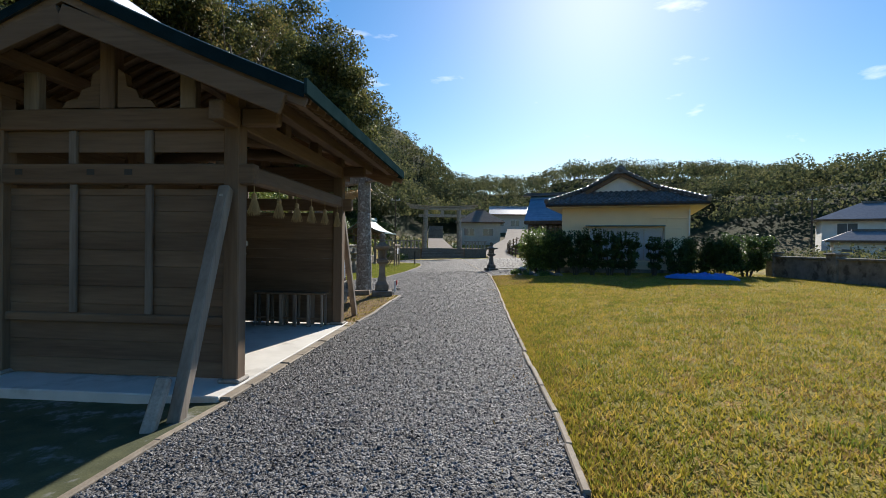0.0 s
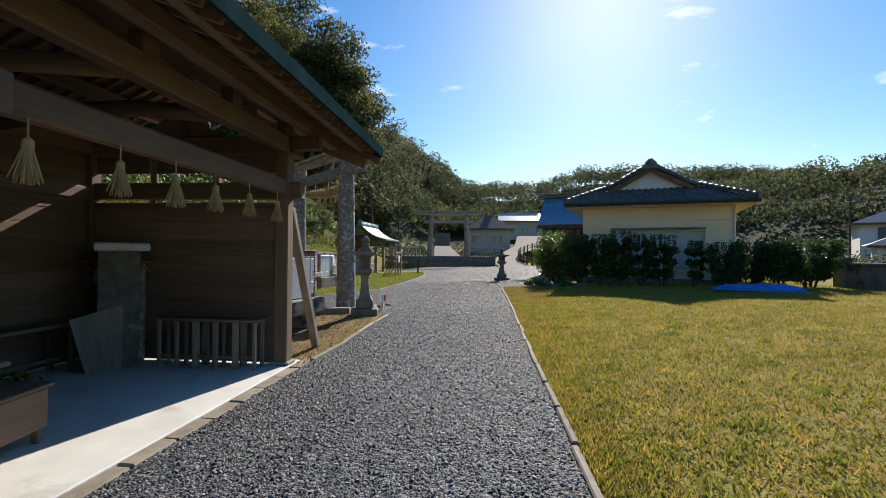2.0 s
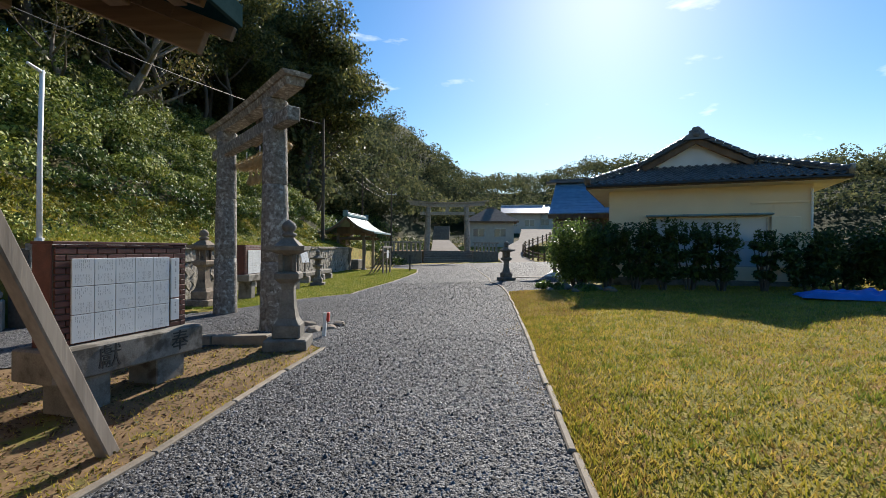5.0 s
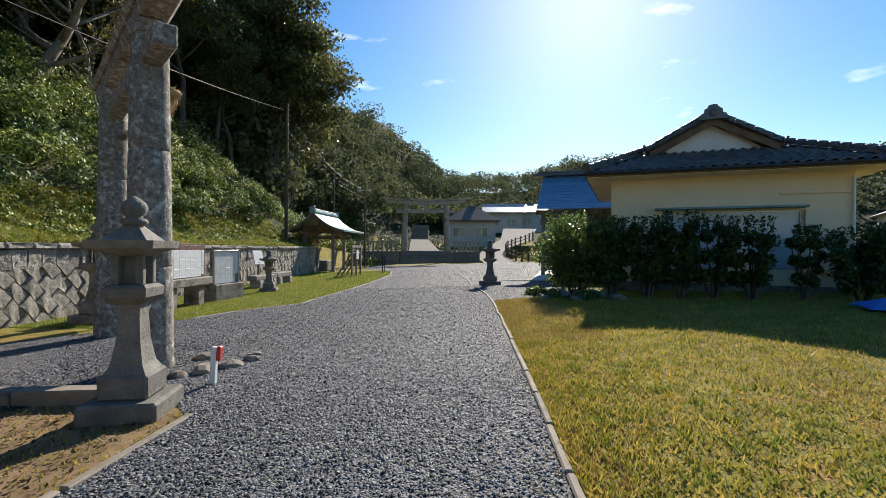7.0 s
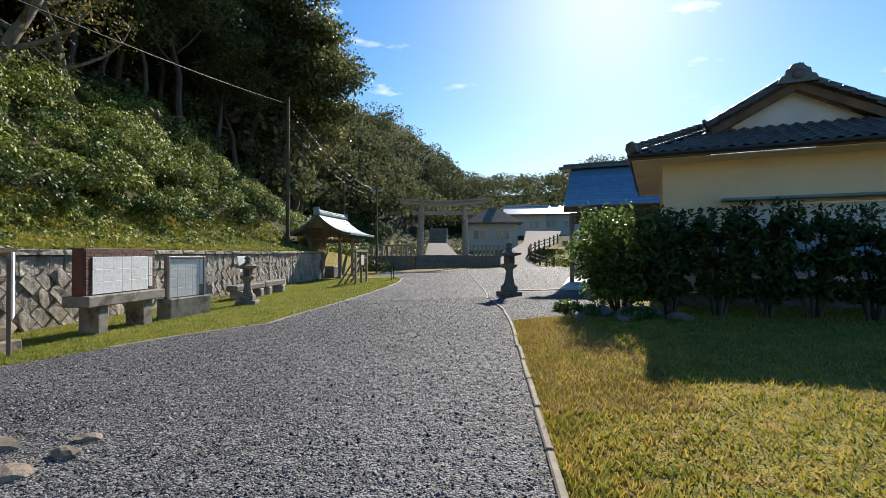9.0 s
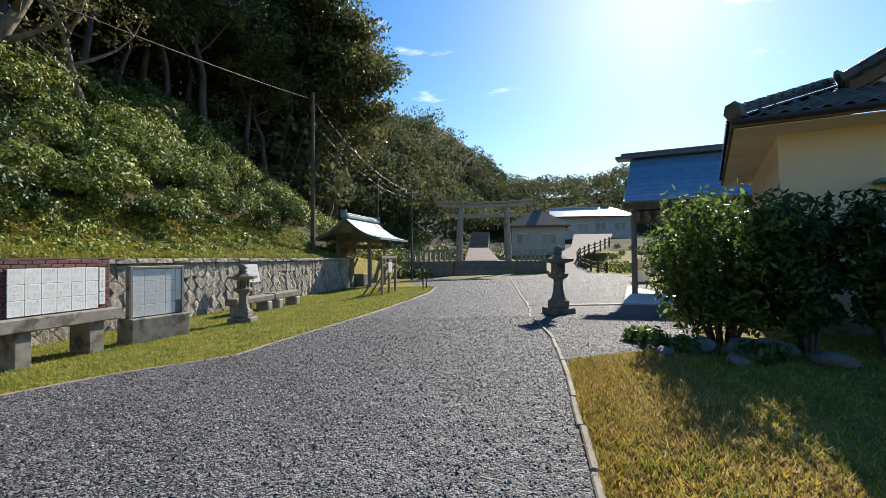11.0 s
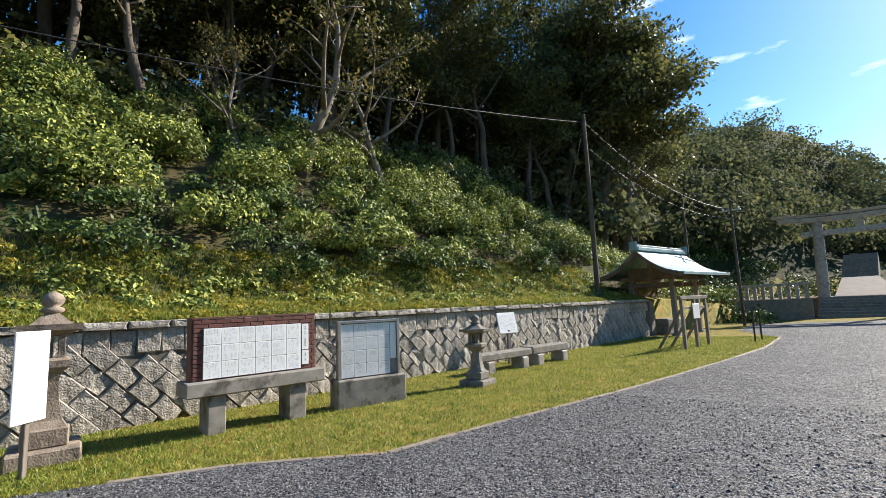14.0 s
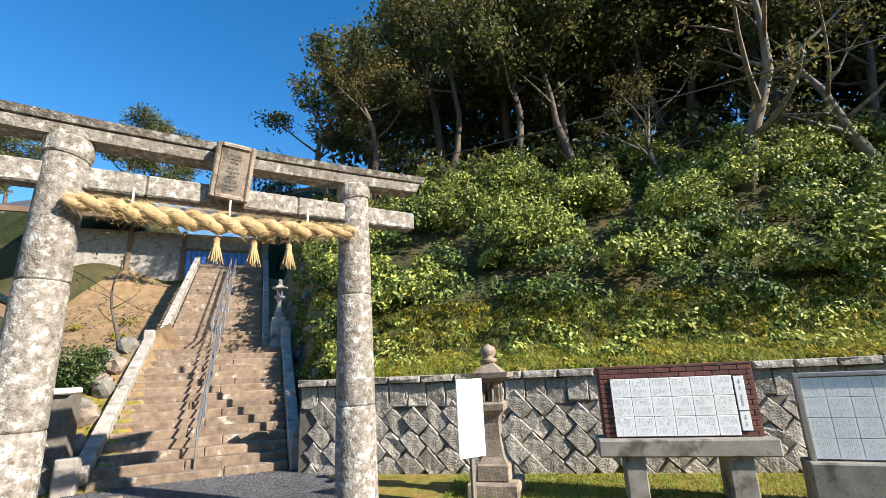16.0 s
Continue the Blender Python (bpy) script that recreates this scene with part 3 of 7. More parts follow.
                part("verge_board", beam(bmesh.new(), (xa, yv + s * 0.13, za - 0.14), (xb + (xb - xa) * 0.01, yv + s * 0.13, zb - 0.14), 0.04, 0.1, 0.003), "wood_h", h)
            # the barge board stops short of the eave
        for yv, s in ((ye0, -1), (ye1, 1)):
            xa, xb = xr, xe - sgn * 0.24
            part("barge_board", beam(bmesh.new(), (xa, yv + s * 0.16, 3.99), (xb, yv + s * 0.16, 2.97), 0.06, 0.22, 0.006), "wood_h", h)
        part("eave_board", B(min(xe, xe + 0.035 * sgn), max(xe, xe + 0.035 * sgn), ye0 - 0.2, ye1 + 0.2, ze - 0.06, ze + 0.105, 0.004), "eave_metal", h, "dark teal metal eave edge")
        y = ye0 + 0.15
        while y < ye1 - 0.1:
            bm = beam(bmesh.new(), (xr, y, zr - 0.045), (xr + (xe - xr) * 0.5, y, zr + (ze - zr) * 0.5 - 0.115), 0.05, 0.07, 0.004)
            beam(bm, (xr + (xe - xr) * 0.5, y, zr + (ze - zr) * 0.5 - 0.115), (xe - sgn * 0.05, y, ze - 0.04), 0.05, 0.07, 0.004)
            part("rafter", bm, "wood_h", h)
            y += 0.24
        xm = xe - sgn * 0.28
        part("eave_batten", B(xm - 0.05, xm + 0.05, ye0 + 0.05, ye1 - 0.05, ze - 0.01, ze + 0.03, 0.004), "wood_y", h)
    part("ridge_beam", B(xr - 0.08, xr + 0.08, ye0 + 0.1, ye1 - 0.1, zr - 0.25, zr - 0.08, 0.01), "wood_y", h)
    part("ridge_cap", B(xr - 0.16, xr + 0.16, ye0 - 0.15, ye1 + 0.15, zr + 0.06, zr + 0.24, 0.03), "slate_roof", h)
    part("prop", beam(bmesh.new(), (0.02, -1.16, -0.42), (-0.03, -0.15, 2.16), 0.13, 0.14, 0.012), "grey_wood", h, "slanting grey timber prop")
    part("prop_foot", beam(bmesh.new(), (-0.07, -1.5, -0.5), (-0.1, -1.12, 0.14), 0.13, 0.1, 0.02), "stone", h, "pale stone stub")
    part("prop", beam(bmesh.new(), (0.0, W + 1.42, -0.4), (0.02, W + 0.16, 2.1), 0.12, 0.12, 0.012), "grey_wood", h, "slanting grey timber prop")
    part("bolt", lathe(bmesh.new(), [(0.025, 0), (0.025, 0.03)], 8, pose(-0.03, -0.24, 2.05, 90)), "steel", h)
    return h


hall()


def tassel(x, y, z, s=1.0, group="straw tassels"):
    t = thing("tassel", pose(x, y, z), "straw tassel tied with cord below a beam", "tassel", group)
    part("cord", tube(bmesh.new(), [(0, 0, 0), (0, 0, -0.16 * s)], [0.006, 0.006], 5), "straw", t)
    part("knot", lathe(bmesh.new(), [(0.012 * s, -0.13 * s), (0.033 * s, -0.15 * s), (0.036 * s, -0.19 * s), (0.028 * s, -0.22 * s)], 10), "straw", t)
    bm = bmesh.new()
    for k in range(46):
        a, r = k * 2.399, math.sqrt((k + 0.5) / 46)
        r0, r1 = 0.026 * s * r, 0.095 * s * r * (0.9 + 0.2 * math.sin(k * 5.1))
        zl = -(0.41 + 0.03 * math.sin(k * 3.3)) * s
        tube(bm, [(r0 * math.cos(a), r0 * math.sin(a), -0.2 * s), (r1 * 0.6 * math.cos(a), r1 * 0.6 * math.sin(a), -0.3 * s), (r1 * math.cos(a), r1 * math.sin(a), zl)], [0.008 * s, 0.008 * s, 0.005 * s], 4)
    part("skirt", bm, "straw", t)
    return t


hm = HALL
for k, y in enumerate((0.31, 1.06, 1.72, 2.36, 3.07, 3.82)):
    p = hm @ Vector((0.085, y, 2.275))
    tassel(p.x, p.y, p.z, (0.98, 0.95, 1.0, 0.97, 0.94, 0.98)[k])


def bench(x, y, rz, L, w=0.34, hgt=0.42, material="wood_y"):
    t = thing("bench", HALL @ pose(x, y, FLOOR, 0, 0, rz), "plain dark wooden bench on the hall floor", "bench", "hall benches")
    part("seat", B(-w / 2, w / 2, -L / 2, L / 2, hgt - 0.05, hgt, 0.008), material, t)
    for sx in (-1, 1):
        for sy in (-1, 1):
            part("leg", B(sx * (w / 2 - 0.05) - 0.03, sx * (w / 2 - 0.05) + 0.03, sy * (L / 2 - 0.12) - 0.03, sy * (L / 2 - 0.12) + 0.03, 0, hgt - 0.05, 0.005), "old_wood", t)
    part("rail", B(-0.015, 0.015, -L / 2 + 0.1, L / 2 - 0.1, 0.15, 0.21, 0.004), material, t)




def stool(x, y, rz):
    t = thing("stool", HALL @ pose(x, y, FLOOR, 0, 0, rz), "dark wooden stool stacked against the hall wall", "stool", "hall stools")
    part("seat", B(-0.19, 0.19, -0.15, 0.15, 0.66, 0.7, 0.008), "old_wood", t)
    for sx in (-0.13, 0.13):
        for sy in (-0.11, 0.11):
            part("leg", B(sx - 0.022, sx + 0.022, sy - 0.022, sy + 0.022, 0, 0.66, 0.004), "grey_wood", t)
    part("rail", B(-0.13, 0.13, -0.125, -0.1, 0.15, 0.19, 0.003), "old_wood", t)


for k in range(5):
    stool(-0.34 - k * 0.29, 3.92 - 0.03 * (k % 2), 4 * math.sin(k * 2.1))
lb = tagged(mesh_ob("leaning_board", B(-0.35, 0.35, -0.012, 0.012, 0, 0.85, 0.004), "grey_wood"), "plain board leaning against the hall's rear wall", "board")
lb.matrix_world = HALL @ pose(-2.1, 3.6, FLOOR, 0, -14, 60)
bench(-2.78, 2.1, 0, 2.9, 0.42, 0.67)
shelf = thing("wall_shelf", HALL @ pose(-2.5, 4.06, 1.25), "narrow dark plank shelf fixed to the hall's boards", "shelf")
part("plank", B(-0.55, 0.55, -0.13, 0.13, 0, 0.03, 0.004), "wood_h", shelf)
for sx in (-0.45, 0.45):
    part("bracket", beam(bmesh.new(), (sx, 0.12, -0.16), (sx, -0.1, -0.01), 0.03, 0.03, 0.003), "old_wood", shelf)
for dx in (-0.28, 0.12):
    p = HALL @ Vector((-2.5 + dx, 4.0, 1.25))
    tassel(p.x, p.y, p.z, 0.7)


def table(x, y, rz):
    t = thing("table", HALL @ pose(x, y, FLOOR, 0, 0, rz), "low weathered wooden table on the hall floor", "table")
    part("tabletop", B(-0.35, 0.35, -0.6, 0.6, 0.56, 0.61, 0.01), "grey_wood", t)
    for sx in (-0.28, 0.28):
        for sy in (-0.5, 0.5):
            part("leg", B(sx - 0.035, sx + 0.035, sy - 0.035, sy + 0.035, 0, 0.56, 0.006), "grey_wood", t)
    part("apron", B(-0.3, -0.27, -0.48, 0.48, 0.46, 0.55, 0.004), "grey_wood", t)
    part("apron", B(0.27, 0.3, -0.48, 0.48, 0.46, 0.55, 0.004), "grey_wood", t)


table(-1.75, 0.95, 0)


def crate(x, y, rz):
    t = thing("offering_box", HALL @ pose(x, y, FLOOR, 0, 0, rz), "squat brown wooden box on short legs", "box")
    part("body", B(-0.3, 0.3, -0.42, 0.42, 0.12, 0.46, 0.012), "wood_y", t)
    part("lid", B(-0.33, 0.33, -0.45, 0.45, 0.465, 0.5, 0.008), "wood_y", t)
    for sx in (-0.25, 0.25):
        for sy in (-0.36, 0.36):
            part("leg", B(sx - 0.03, sx + 0.03, sy - 0.03, sy + 0.03, 0, 0.12, 0.004), "old_wood", t)


crate(-1.0, 0.85, 8)

# ---- torii ----


def curved_beam(name, parent, half, z0, hh, dd, curve, material, n=16, rake=0.12):
    bm = bmesh.new()
    rows = []
    for i in range(n + 1):
        x = -half + 2 * half * i / n
        c = curve * (abs(x) / half) ** 2.2
        sl = rake * hh * (1 if i in (0, n) else 0) * (1 if x > 0 else -1)
        rows.append([bm.verts.new(q) for q in ((x - sl, -dd * 0.8, z0 + c), (x - sl, dd * 0.8, z0 + c), (x + sl, dd, z0 + hh * 0.86 + c), (x + sl, 0, z0 + hh + c), (x + sl, -dd, z0 + hh * 0.86 + c))])
    for a, b in zip(rows, rows[1:]):
        for i in range(5):
            bm.faces.new((a[i], a[(i + 1) % 5], b[(i + 1) % 5], b[i]))
    bm.faces.new(rows[0])
    bm.faces.new(rows[-1])
    bmesh.ops.recalc_face_normals(bm, faces=bm.faces)
    return part(name, bm, material, parent)


def torii_columns(t, w, top_w, hcol, r0, r1, material, joints=()):
    for s in (-1, 1):
        top, foot = Vector((s * top_w / 2, 0, hcol)), Vector((s * w / 2, 0, -0.3))
        cuts = [0, *joints, 1]
        for a, b in zip(cuts, cuts[1:]):
            bm = bmesh.new()
            ks = [a, a + (b - a) * 0.02, a + (b - a) * 0.35, a + (b - a) * 0.7, b - (b - a) * 0.02, b]
            rr = [(r0 + (r1 - r0) * k) - (0.012 if i in (0, 5) else 0) for i, k in enumerate(ks)]
            tube(bm, [foot.lerp(top, k) for k in ks], rr, 24)
            part("column", bm, material, t, smooth=True)


T1A, T1B = Vector((-2.81, 16.49, 0)), Vector((-5.02, 19.05, 0))
tc = (T1A + T1B) / 2
t_ang = math.degrees(math.atan2(T1B.y - T1A.y, T1B.x - T1A.x))
TOR1 = pose(tc.x, tc.y, -0.2, 0, 0, t_ang)
torii1 = thing("torii", TOR1, "lichen-spotted weathered stone torii hung with a straw rope", "torii")
torii_columns(torii1, 3.5, 3.36, 4.28, 0.285, 0.212, "torii_stone", (0.36, 0.68))
for s in (-1, 1):
    part("capital", tube(bmesh.new(), [(s * 1.68, 0, 4.23), (s * 1.675, 0, 4.26), (s * 1.675, 0, 4.42), (s * 1.675, 0, 4.45)], [0.225, 0.24, 0.24, 0.21], 24), "torii_stone", torii1)
curved_beam("lintel", torii1, 2.68, 4.42, 0.14, 0.19, 0.06, "torii_stone")
curved_beam("cap_beam", torii1, 2.76, 4.563, 0.085, 0.27, 0.06, "torii_stone")
for x0, x1 in ((-2.62, -0.9), (-0.895, 0.85), (0.855, 2.62)):
    part("tie_beam", B(x0, x1, -0.12, 0.12, 3.87, 4.13, 0.02), "torii_stone", torii1)
plq = part("plaque", B(-0.19, 0.19, -0.05, 0.05, -0.32, 0.32, 0.03), "brown_stone", torii1, "carved stone name plaque")
for x0, x1, z0, z1 in ((-0.23, -0.17, -0.36, 0.36), (0.17, 0.23, -0.36, 0.36), (-0.17, 0.17, 0.29, 0.36), (-0.17, 0.17, -0.36, -0.29)):
    part("plaque_rim", B(x0, x1, -0.075, 0.04, z0, z1, 0.02), "brown_stone", plq)
for z in (0.17, 0.0, -0.17):
    for dz, w in ((0.05, 0.06), (0.0, 0.075), (-0.05, 0.05)):
        part("carved_stroke", B(-w, w, -0.056, -0.05, z + dz - 0.012, z + dz + 0.012), "mortar", plq)
    part("carved_stroke", B(-0.012, 0.012, -0.057, -0.05, z - 0.06, z + 0.06), "mortar", plq)
plq.rotation_euler = (radians(11), radians(4), 0)
plq.location = (0, -0.25, 4.27)


def letters(text, size, m, material, parent, depth=0.004):
    cu = bpy.data.curves.new("lettering", "FONT")
    cu.body, cu.size, cu.extrude, cu.align_x, cu.align_y = text, size, depth, "CENTER", "CENTER"
    tmp = bpy.data.objects.new("lettering", cu)
    scene.collection.objects.link(tmp)
    me = bpy.data.meshes.new_from_object(tmp.evaluated_get(bpy.context.evaluated_depsgraph_get()))
    bpy.data.objects.remove(tmp)
    me.materials.clear()
    me.materials.append(M[material])
    ob = new("lettering", me)
    ob.parent = parent
    ob.matrix_local = m
    return ob


def straw_rope(parent, half, z, sag, r):
    """Two thick strands twisted round one another, thicker in the middle."""
    for ph in (0, math.pi):
        pts, rad = [], []
        for i in range(61):
            u = i / 60
            x = -half + 2 * half * u
            k = 0.45 + 0.55 * math.sin(math.pi * min(max(0.12 + 0.8 * u, 0), 1))
            a = ph + u * 2 * math.pi * 6
            pts.append((x, r * 0.55 * k * math.cos(a) - 0.02, z - sag * math.sin(math.pi * u) + r * 0.55 * k * math.sin(a)))
            rad.append(r * k * (0.85 + 0.12 * math.sin(i * 2.3)))
        part("rope_strand", tube(bmesh.new(), pts, rad, 10), "straw", parent, smooth=True)
    bm = bmesh.new()
    for i in range(2600):
        u = rng.random()
        x = -half + 2 * half * u
        k = r * (0.7 + 0.6 * math.sin(math.pi * u))
        a = rng.uniform(0, 6.28)
        p = Vector((x, k * 1.2 * math.cos(a), z - sag * math.sin(math.pi * u) + k * 1.2 * math.sin(a)))
        q = p + Vector((rng.uniform(-0.1, 0.1), 0.05 * math.cos(a), 0.06 * math.sin(a) - 0.02))
        s = Vector((0, 0.0035, 0.0035))
        bm.faces.new([bm.verts.new(c) for c in (p - s, p + s, q)])
    tagged(part("straw_fuzz", bm, "straw", parent), kind="stuff")


rope = thing("straw_rope", TOR1 @ pose(0, -0.28, 0), "twisted golden straw rope slung beneath the tie beam", "rope")
straw_rope(rope, 1.6, 3.66, 0.09, 0.095)
for x in (-1.0, 0.0, 0.95):
    part("hanging_cord", tube(bmesh.new(), [(x, 0.02, 3.6), (x, 0.02, 3.9)], [0.012, 0.012], 6), "white_board", rope)
for k, x in enumerate((-0.12, 0.3, 0.72)):
    p = TOR1 @ Vector((x, -0.28, 3.55))
    tassel(p.x, p.y, p.z, 1.1)

TOR2 = pose(-0.15, 58.2, 1.15, 0, 0, 0)
torii2 = thing("torii", TOR2, "tall pale grey stone torii above broad low steps", "torii")
torii_columns(torii2, 4.45, 4.1, 4.75, 0.33, 0.27, "stone", (0.5,))
curved_beam("lintel", torii2, 4.1, 4.75, 0.33, 0.3, 0.22, "stone")
curved_beam("cap_beam", torii2, 4.45, 5.085, 0.2, 0.38, 0.24, "stone")
part("tie_beam", B(-2.95, 2.95, -0.17, 0.17, 3.88, 4.22, 0.02), "stone", torii2)
part("strut", B(-0.2, 0.2, -0.13, 0.13, 4.22, 4.76, 0.01), "stone", torii2)
# ---- stone lanterns ----


def hexa(bm, prof, n=6, turn=0.0):
    return lathe(bm, prof, n, pose(0, 0, 0, 0, 0, turn))


def lantern(x, y, hgt, rz, sides, material, label, group, wide=1.0):
    """Plinth, waisted shaft, shelf, open fire box, hipped roof with turned-up rim, finial."""
    k = hgt / 2.0
    w = k * wide
    t = thing("stone_lantern", pose(x, y, gz(x, y) - 0.02, 0, 0, rz), label, "stone lantern", group)
    q = 1.0 if sides == 4 else 0.9
    part("plinth", B(-0.42 * w, 0.42 * w, -0.42 * w, 0.42 * w, -0.1, 0.2 * k, 0.025), material, t)
    part("plinth", B(-0.27 * w, 0.27 * w, -0.27 * w, 0.27 * w, 0.2 * k, 0.42 * k, 0.02), material, t)
    part("shaft", hexa(bmesh.new(), [(0.33 * w * q, 0.42 * k), (0.25 * w * q, 0.5 * k), (0.185 * w * q, 0.72 * k), (0.165 * w * q, 0.95 * k), (0.2 * w * q, 1.05 * k)], sides), material, t)
    part("shelf", hexa(bmesh.new(), [(0.22 * w, 1.05 * k), (0.33 * w, 1.12 * k), (0.34 * w, 1.2 * k), (0.27 * w, 1.23 * k)], sides), material, t)
    for sx in (-1, 1):
        for sy in (-1, 1):
            part("fire_box_pillar", B(sx * 0.13 * w - 0.045 * w, sx * 0.13 * w + 0.045 * w, sy * 0.13 * w - 0.045 * w, sy * 0.13 * w + 0.045 * w, 1.23 * k, 1.5 * k, 0.008), material, t)
    part("fire_box_back", B(-0.12 * w, 0.12 * w, -0.03 * w, 0.03 * w, 1.23 * k, 1.5 * k), material, t)
    bm = bmesh.new()
    lathe(bm, [(0.2 * w, 1.49 * k), (0.5 * w, 1.53 * k), (0.52 * w, 1.6 * k), (0.36 * w, 1.63 * k), (0.2 * w, 1.72 * k), (0.1 * w, 1.78 * k)], sides)
    for v in bm.verts:
        r = math.hypot(v.co.x, v.co.y)
        if r > 0.47 * w:
            v.co.z += 0.035 * k
    part("roof", bm, material, t)
    part("finial", lathe(bmesh.new(), [(0.1 * w, 1.77 * k), (0.15 * w, 1.8 * k), (0.14 * w, 1.83 * k), (0.08 * w, 1.85 * k), (0.13 * w, 1.89 * k), (0.145 * w, 1.94 * k), (0.12 * w, 1.99 * k), (0.05 * w, 2.03 * k), (0.01, 2.05 * k)], 12), material, t, smooth=True)
    return t


lantern(-1.93, 14.82, 1.97, 8, 4, "dark_stone", "mossy dark stone lantern with waisted shaft beside the path", "stone lanterns", 0.78)
lantern(-6.5, 20.75, 2.15, -6, 4, "brown_stone", "tall pale-brown stone lantern by the retaining wall", "stone lanterns", 0.84)
lantern(-5.35, 27.95, 1.52, 10, 6, "dark_stone", "small mossy stone lantern on the grass", "stone lanterns", 0.95)
lantern(2.95, 28.35, 1.72, 20, 6, "dark_stone", "dark stone lantern standing out in the gravel", "stone lanterns", 0.88)

# ---- name boards ----


def text_bars(parent, y0, y1, z0, z1, x, seed, cols, material="ink", fill=0.6):
    """Unreadable upright writing: short thin bars in columns, as one mesh."""
    r = random.Random(seed)
    bm = bmesh.new()
    step = (y1 - y0) / cols
    for i in range(cols):
        z = z1
        lim = z0 + (z1 - z0) * r.uniform(0.0, 0.25)
        while z > lim:
            L_ = r.uniform(0.012, 0.03)
            if r.random() < fill:
                yc = y0 + (i + 0.5) * step
                vs = [bm.verts.new(p) for p in ((x, yc - step * 0.13, z - L_), (x, yc + step * 0.13, z - L_), (x, yc + step * 0.13, z), (x, yc - step * 0.13, z))]
                bm.faces.new(vs)
            z -= L_ + 0.008
    return tagged(part("writing", bm, material, parent), kind="stuff")


def tablets(parent, y0, y1, z0, z1, rows, cols, x, th=0.02):
    dy, dz = (y1 - y0) / cols, (z1 - z0) / rows
    for r in range(rows):
        for c in range(cols):
            a, b = y0 + c * dy, z0 + r * dz
            p = part("tablet", B(x, x + th, a + 0.003, a + dy - 0.003, b + 0.003, b + dz - 0.003, 0.003), "white_board", parent)
            text_bars(p, a + 0.03, a + dy - 0.03, b + dz * 0.55, b + dz - 0.02, x + th + 0.002, r * 31 + c, 9)
            text_bars(p, a + 0.03, a + dy - 0.03, b + 0.03, b + dz * 0.42, x + th + 0.002, r * 17 + c + 400, 11)


def brick_field(parent, y0, y1, z0, z1, x0, x1, skip):
    """Courses of bricks across a face, leaving out those behind the tablets."""
    me = None
    z, i = z0, 0
    bh, bl = 0.065, 0.21
    while z < z1 - 0.02:
        y = y0 - (bl / 2 if i % 2 else 0)
        while y < y1 - 0.01:
            a, b = max(y, y0), min(y + bl, y1)
            if b - a > 0.03 and not (a > skip[0] and b < skip[1] and z > skip[2] and z + bh < skip[3]):
                ob = part("brick", B(x0, x1, a + 0.005, b - 0.005, z + 0.005, min(z + bh, z1) - 0.005, 0.004), "brick", parent)
            y += bl
        z += bh
        i += 1


def donor_board(m, L, slab_z, slab_h, top, legs, label, cols, text=False, scale=1.0):
    t = thing("donor_board", m, label, "notice board")
    part("slab", B(-0.28, 0.3, -0.12, L + 0.12, slab_z, slab_z + slab_h, 0.02), "concrete", t, "grey stone sill slab")
    for a, b in legs:
        part("leg", B(-0.22, 0.22, a, b, -0.3, slab_z, 0.015), "concrete", t)
    z0 = slab_z + slab_h
    part("core", B(-0.15, 0.1, 0, L, z0, top - 0.005, 0.004), "mortar", t)
    brick_field(t, 0, L, z0, top, 0.1, 0.125, (0.24, L - 0.3, z0 + 0.05, top - 0.2))
    brick_field(t, 0, L, z0, top, -0.18, -0.15, (9, 9, 9, 9))
    part("brick_end", B(-0.15, 0.1, -0.02, -0.002, z0, top, 0.003), "brick", t)
    part("brick_end", B(-0.15, 0.1, L + 0.002, L + 0.02, z0, top, 0.003), "brick", t)
    part("brick_top", B(-0.18, 0.13, -0.02, L + 0.02, top, top + 0.03, 0.004), "brick", t)
    tablets(t, 0.14, L - 0.26, z0 + 0.02, top - 0.14, 3, cols, 0.128)
    for a, b in ((0.42, 0.98), (0.1, 0.40)):
        zz0, zz1 = z0 + (top - 0.14 - z0) * a, z0 + (top - 0.14 - z0) * b
        p = part("side_tablet", B(0.128, 0.15, L - 0.24, L - 0.12, zz0, zz1, 0.003), "white_board", t)
        text_bars(p, L - 0.22, L - 0.14, zz0 + 0.04, zz1 - 0.04, 0.153, 9, 1)
    return t


b1 = donor_board(pose(-3.32, 12.05, -0.1, 0, 0, -15) , 1.55, 0.22, 0.32, 1.55, ((0.12, 0.5), (1.05, 1.45)), "brick-framed stone board of carved donor names by the path", 5)
letters("奉", 0.26, pose(0.303, 1.3, 0.38, 90, 0, 90), "black", b1)
letters("獻", 0.26, pose(0.303, 0.42, 0.38, 90, 0, 90), "black", b1)
b2 = donor_board(pose(-6.15, 22.35, -0.26, 0, 0, -3), 1.95, 0.58, 0.22, 1.72, ((0.2, 0.46), (1.45, 1.75)), "brick-framed board of donor names on stone legs by the wall", 6)


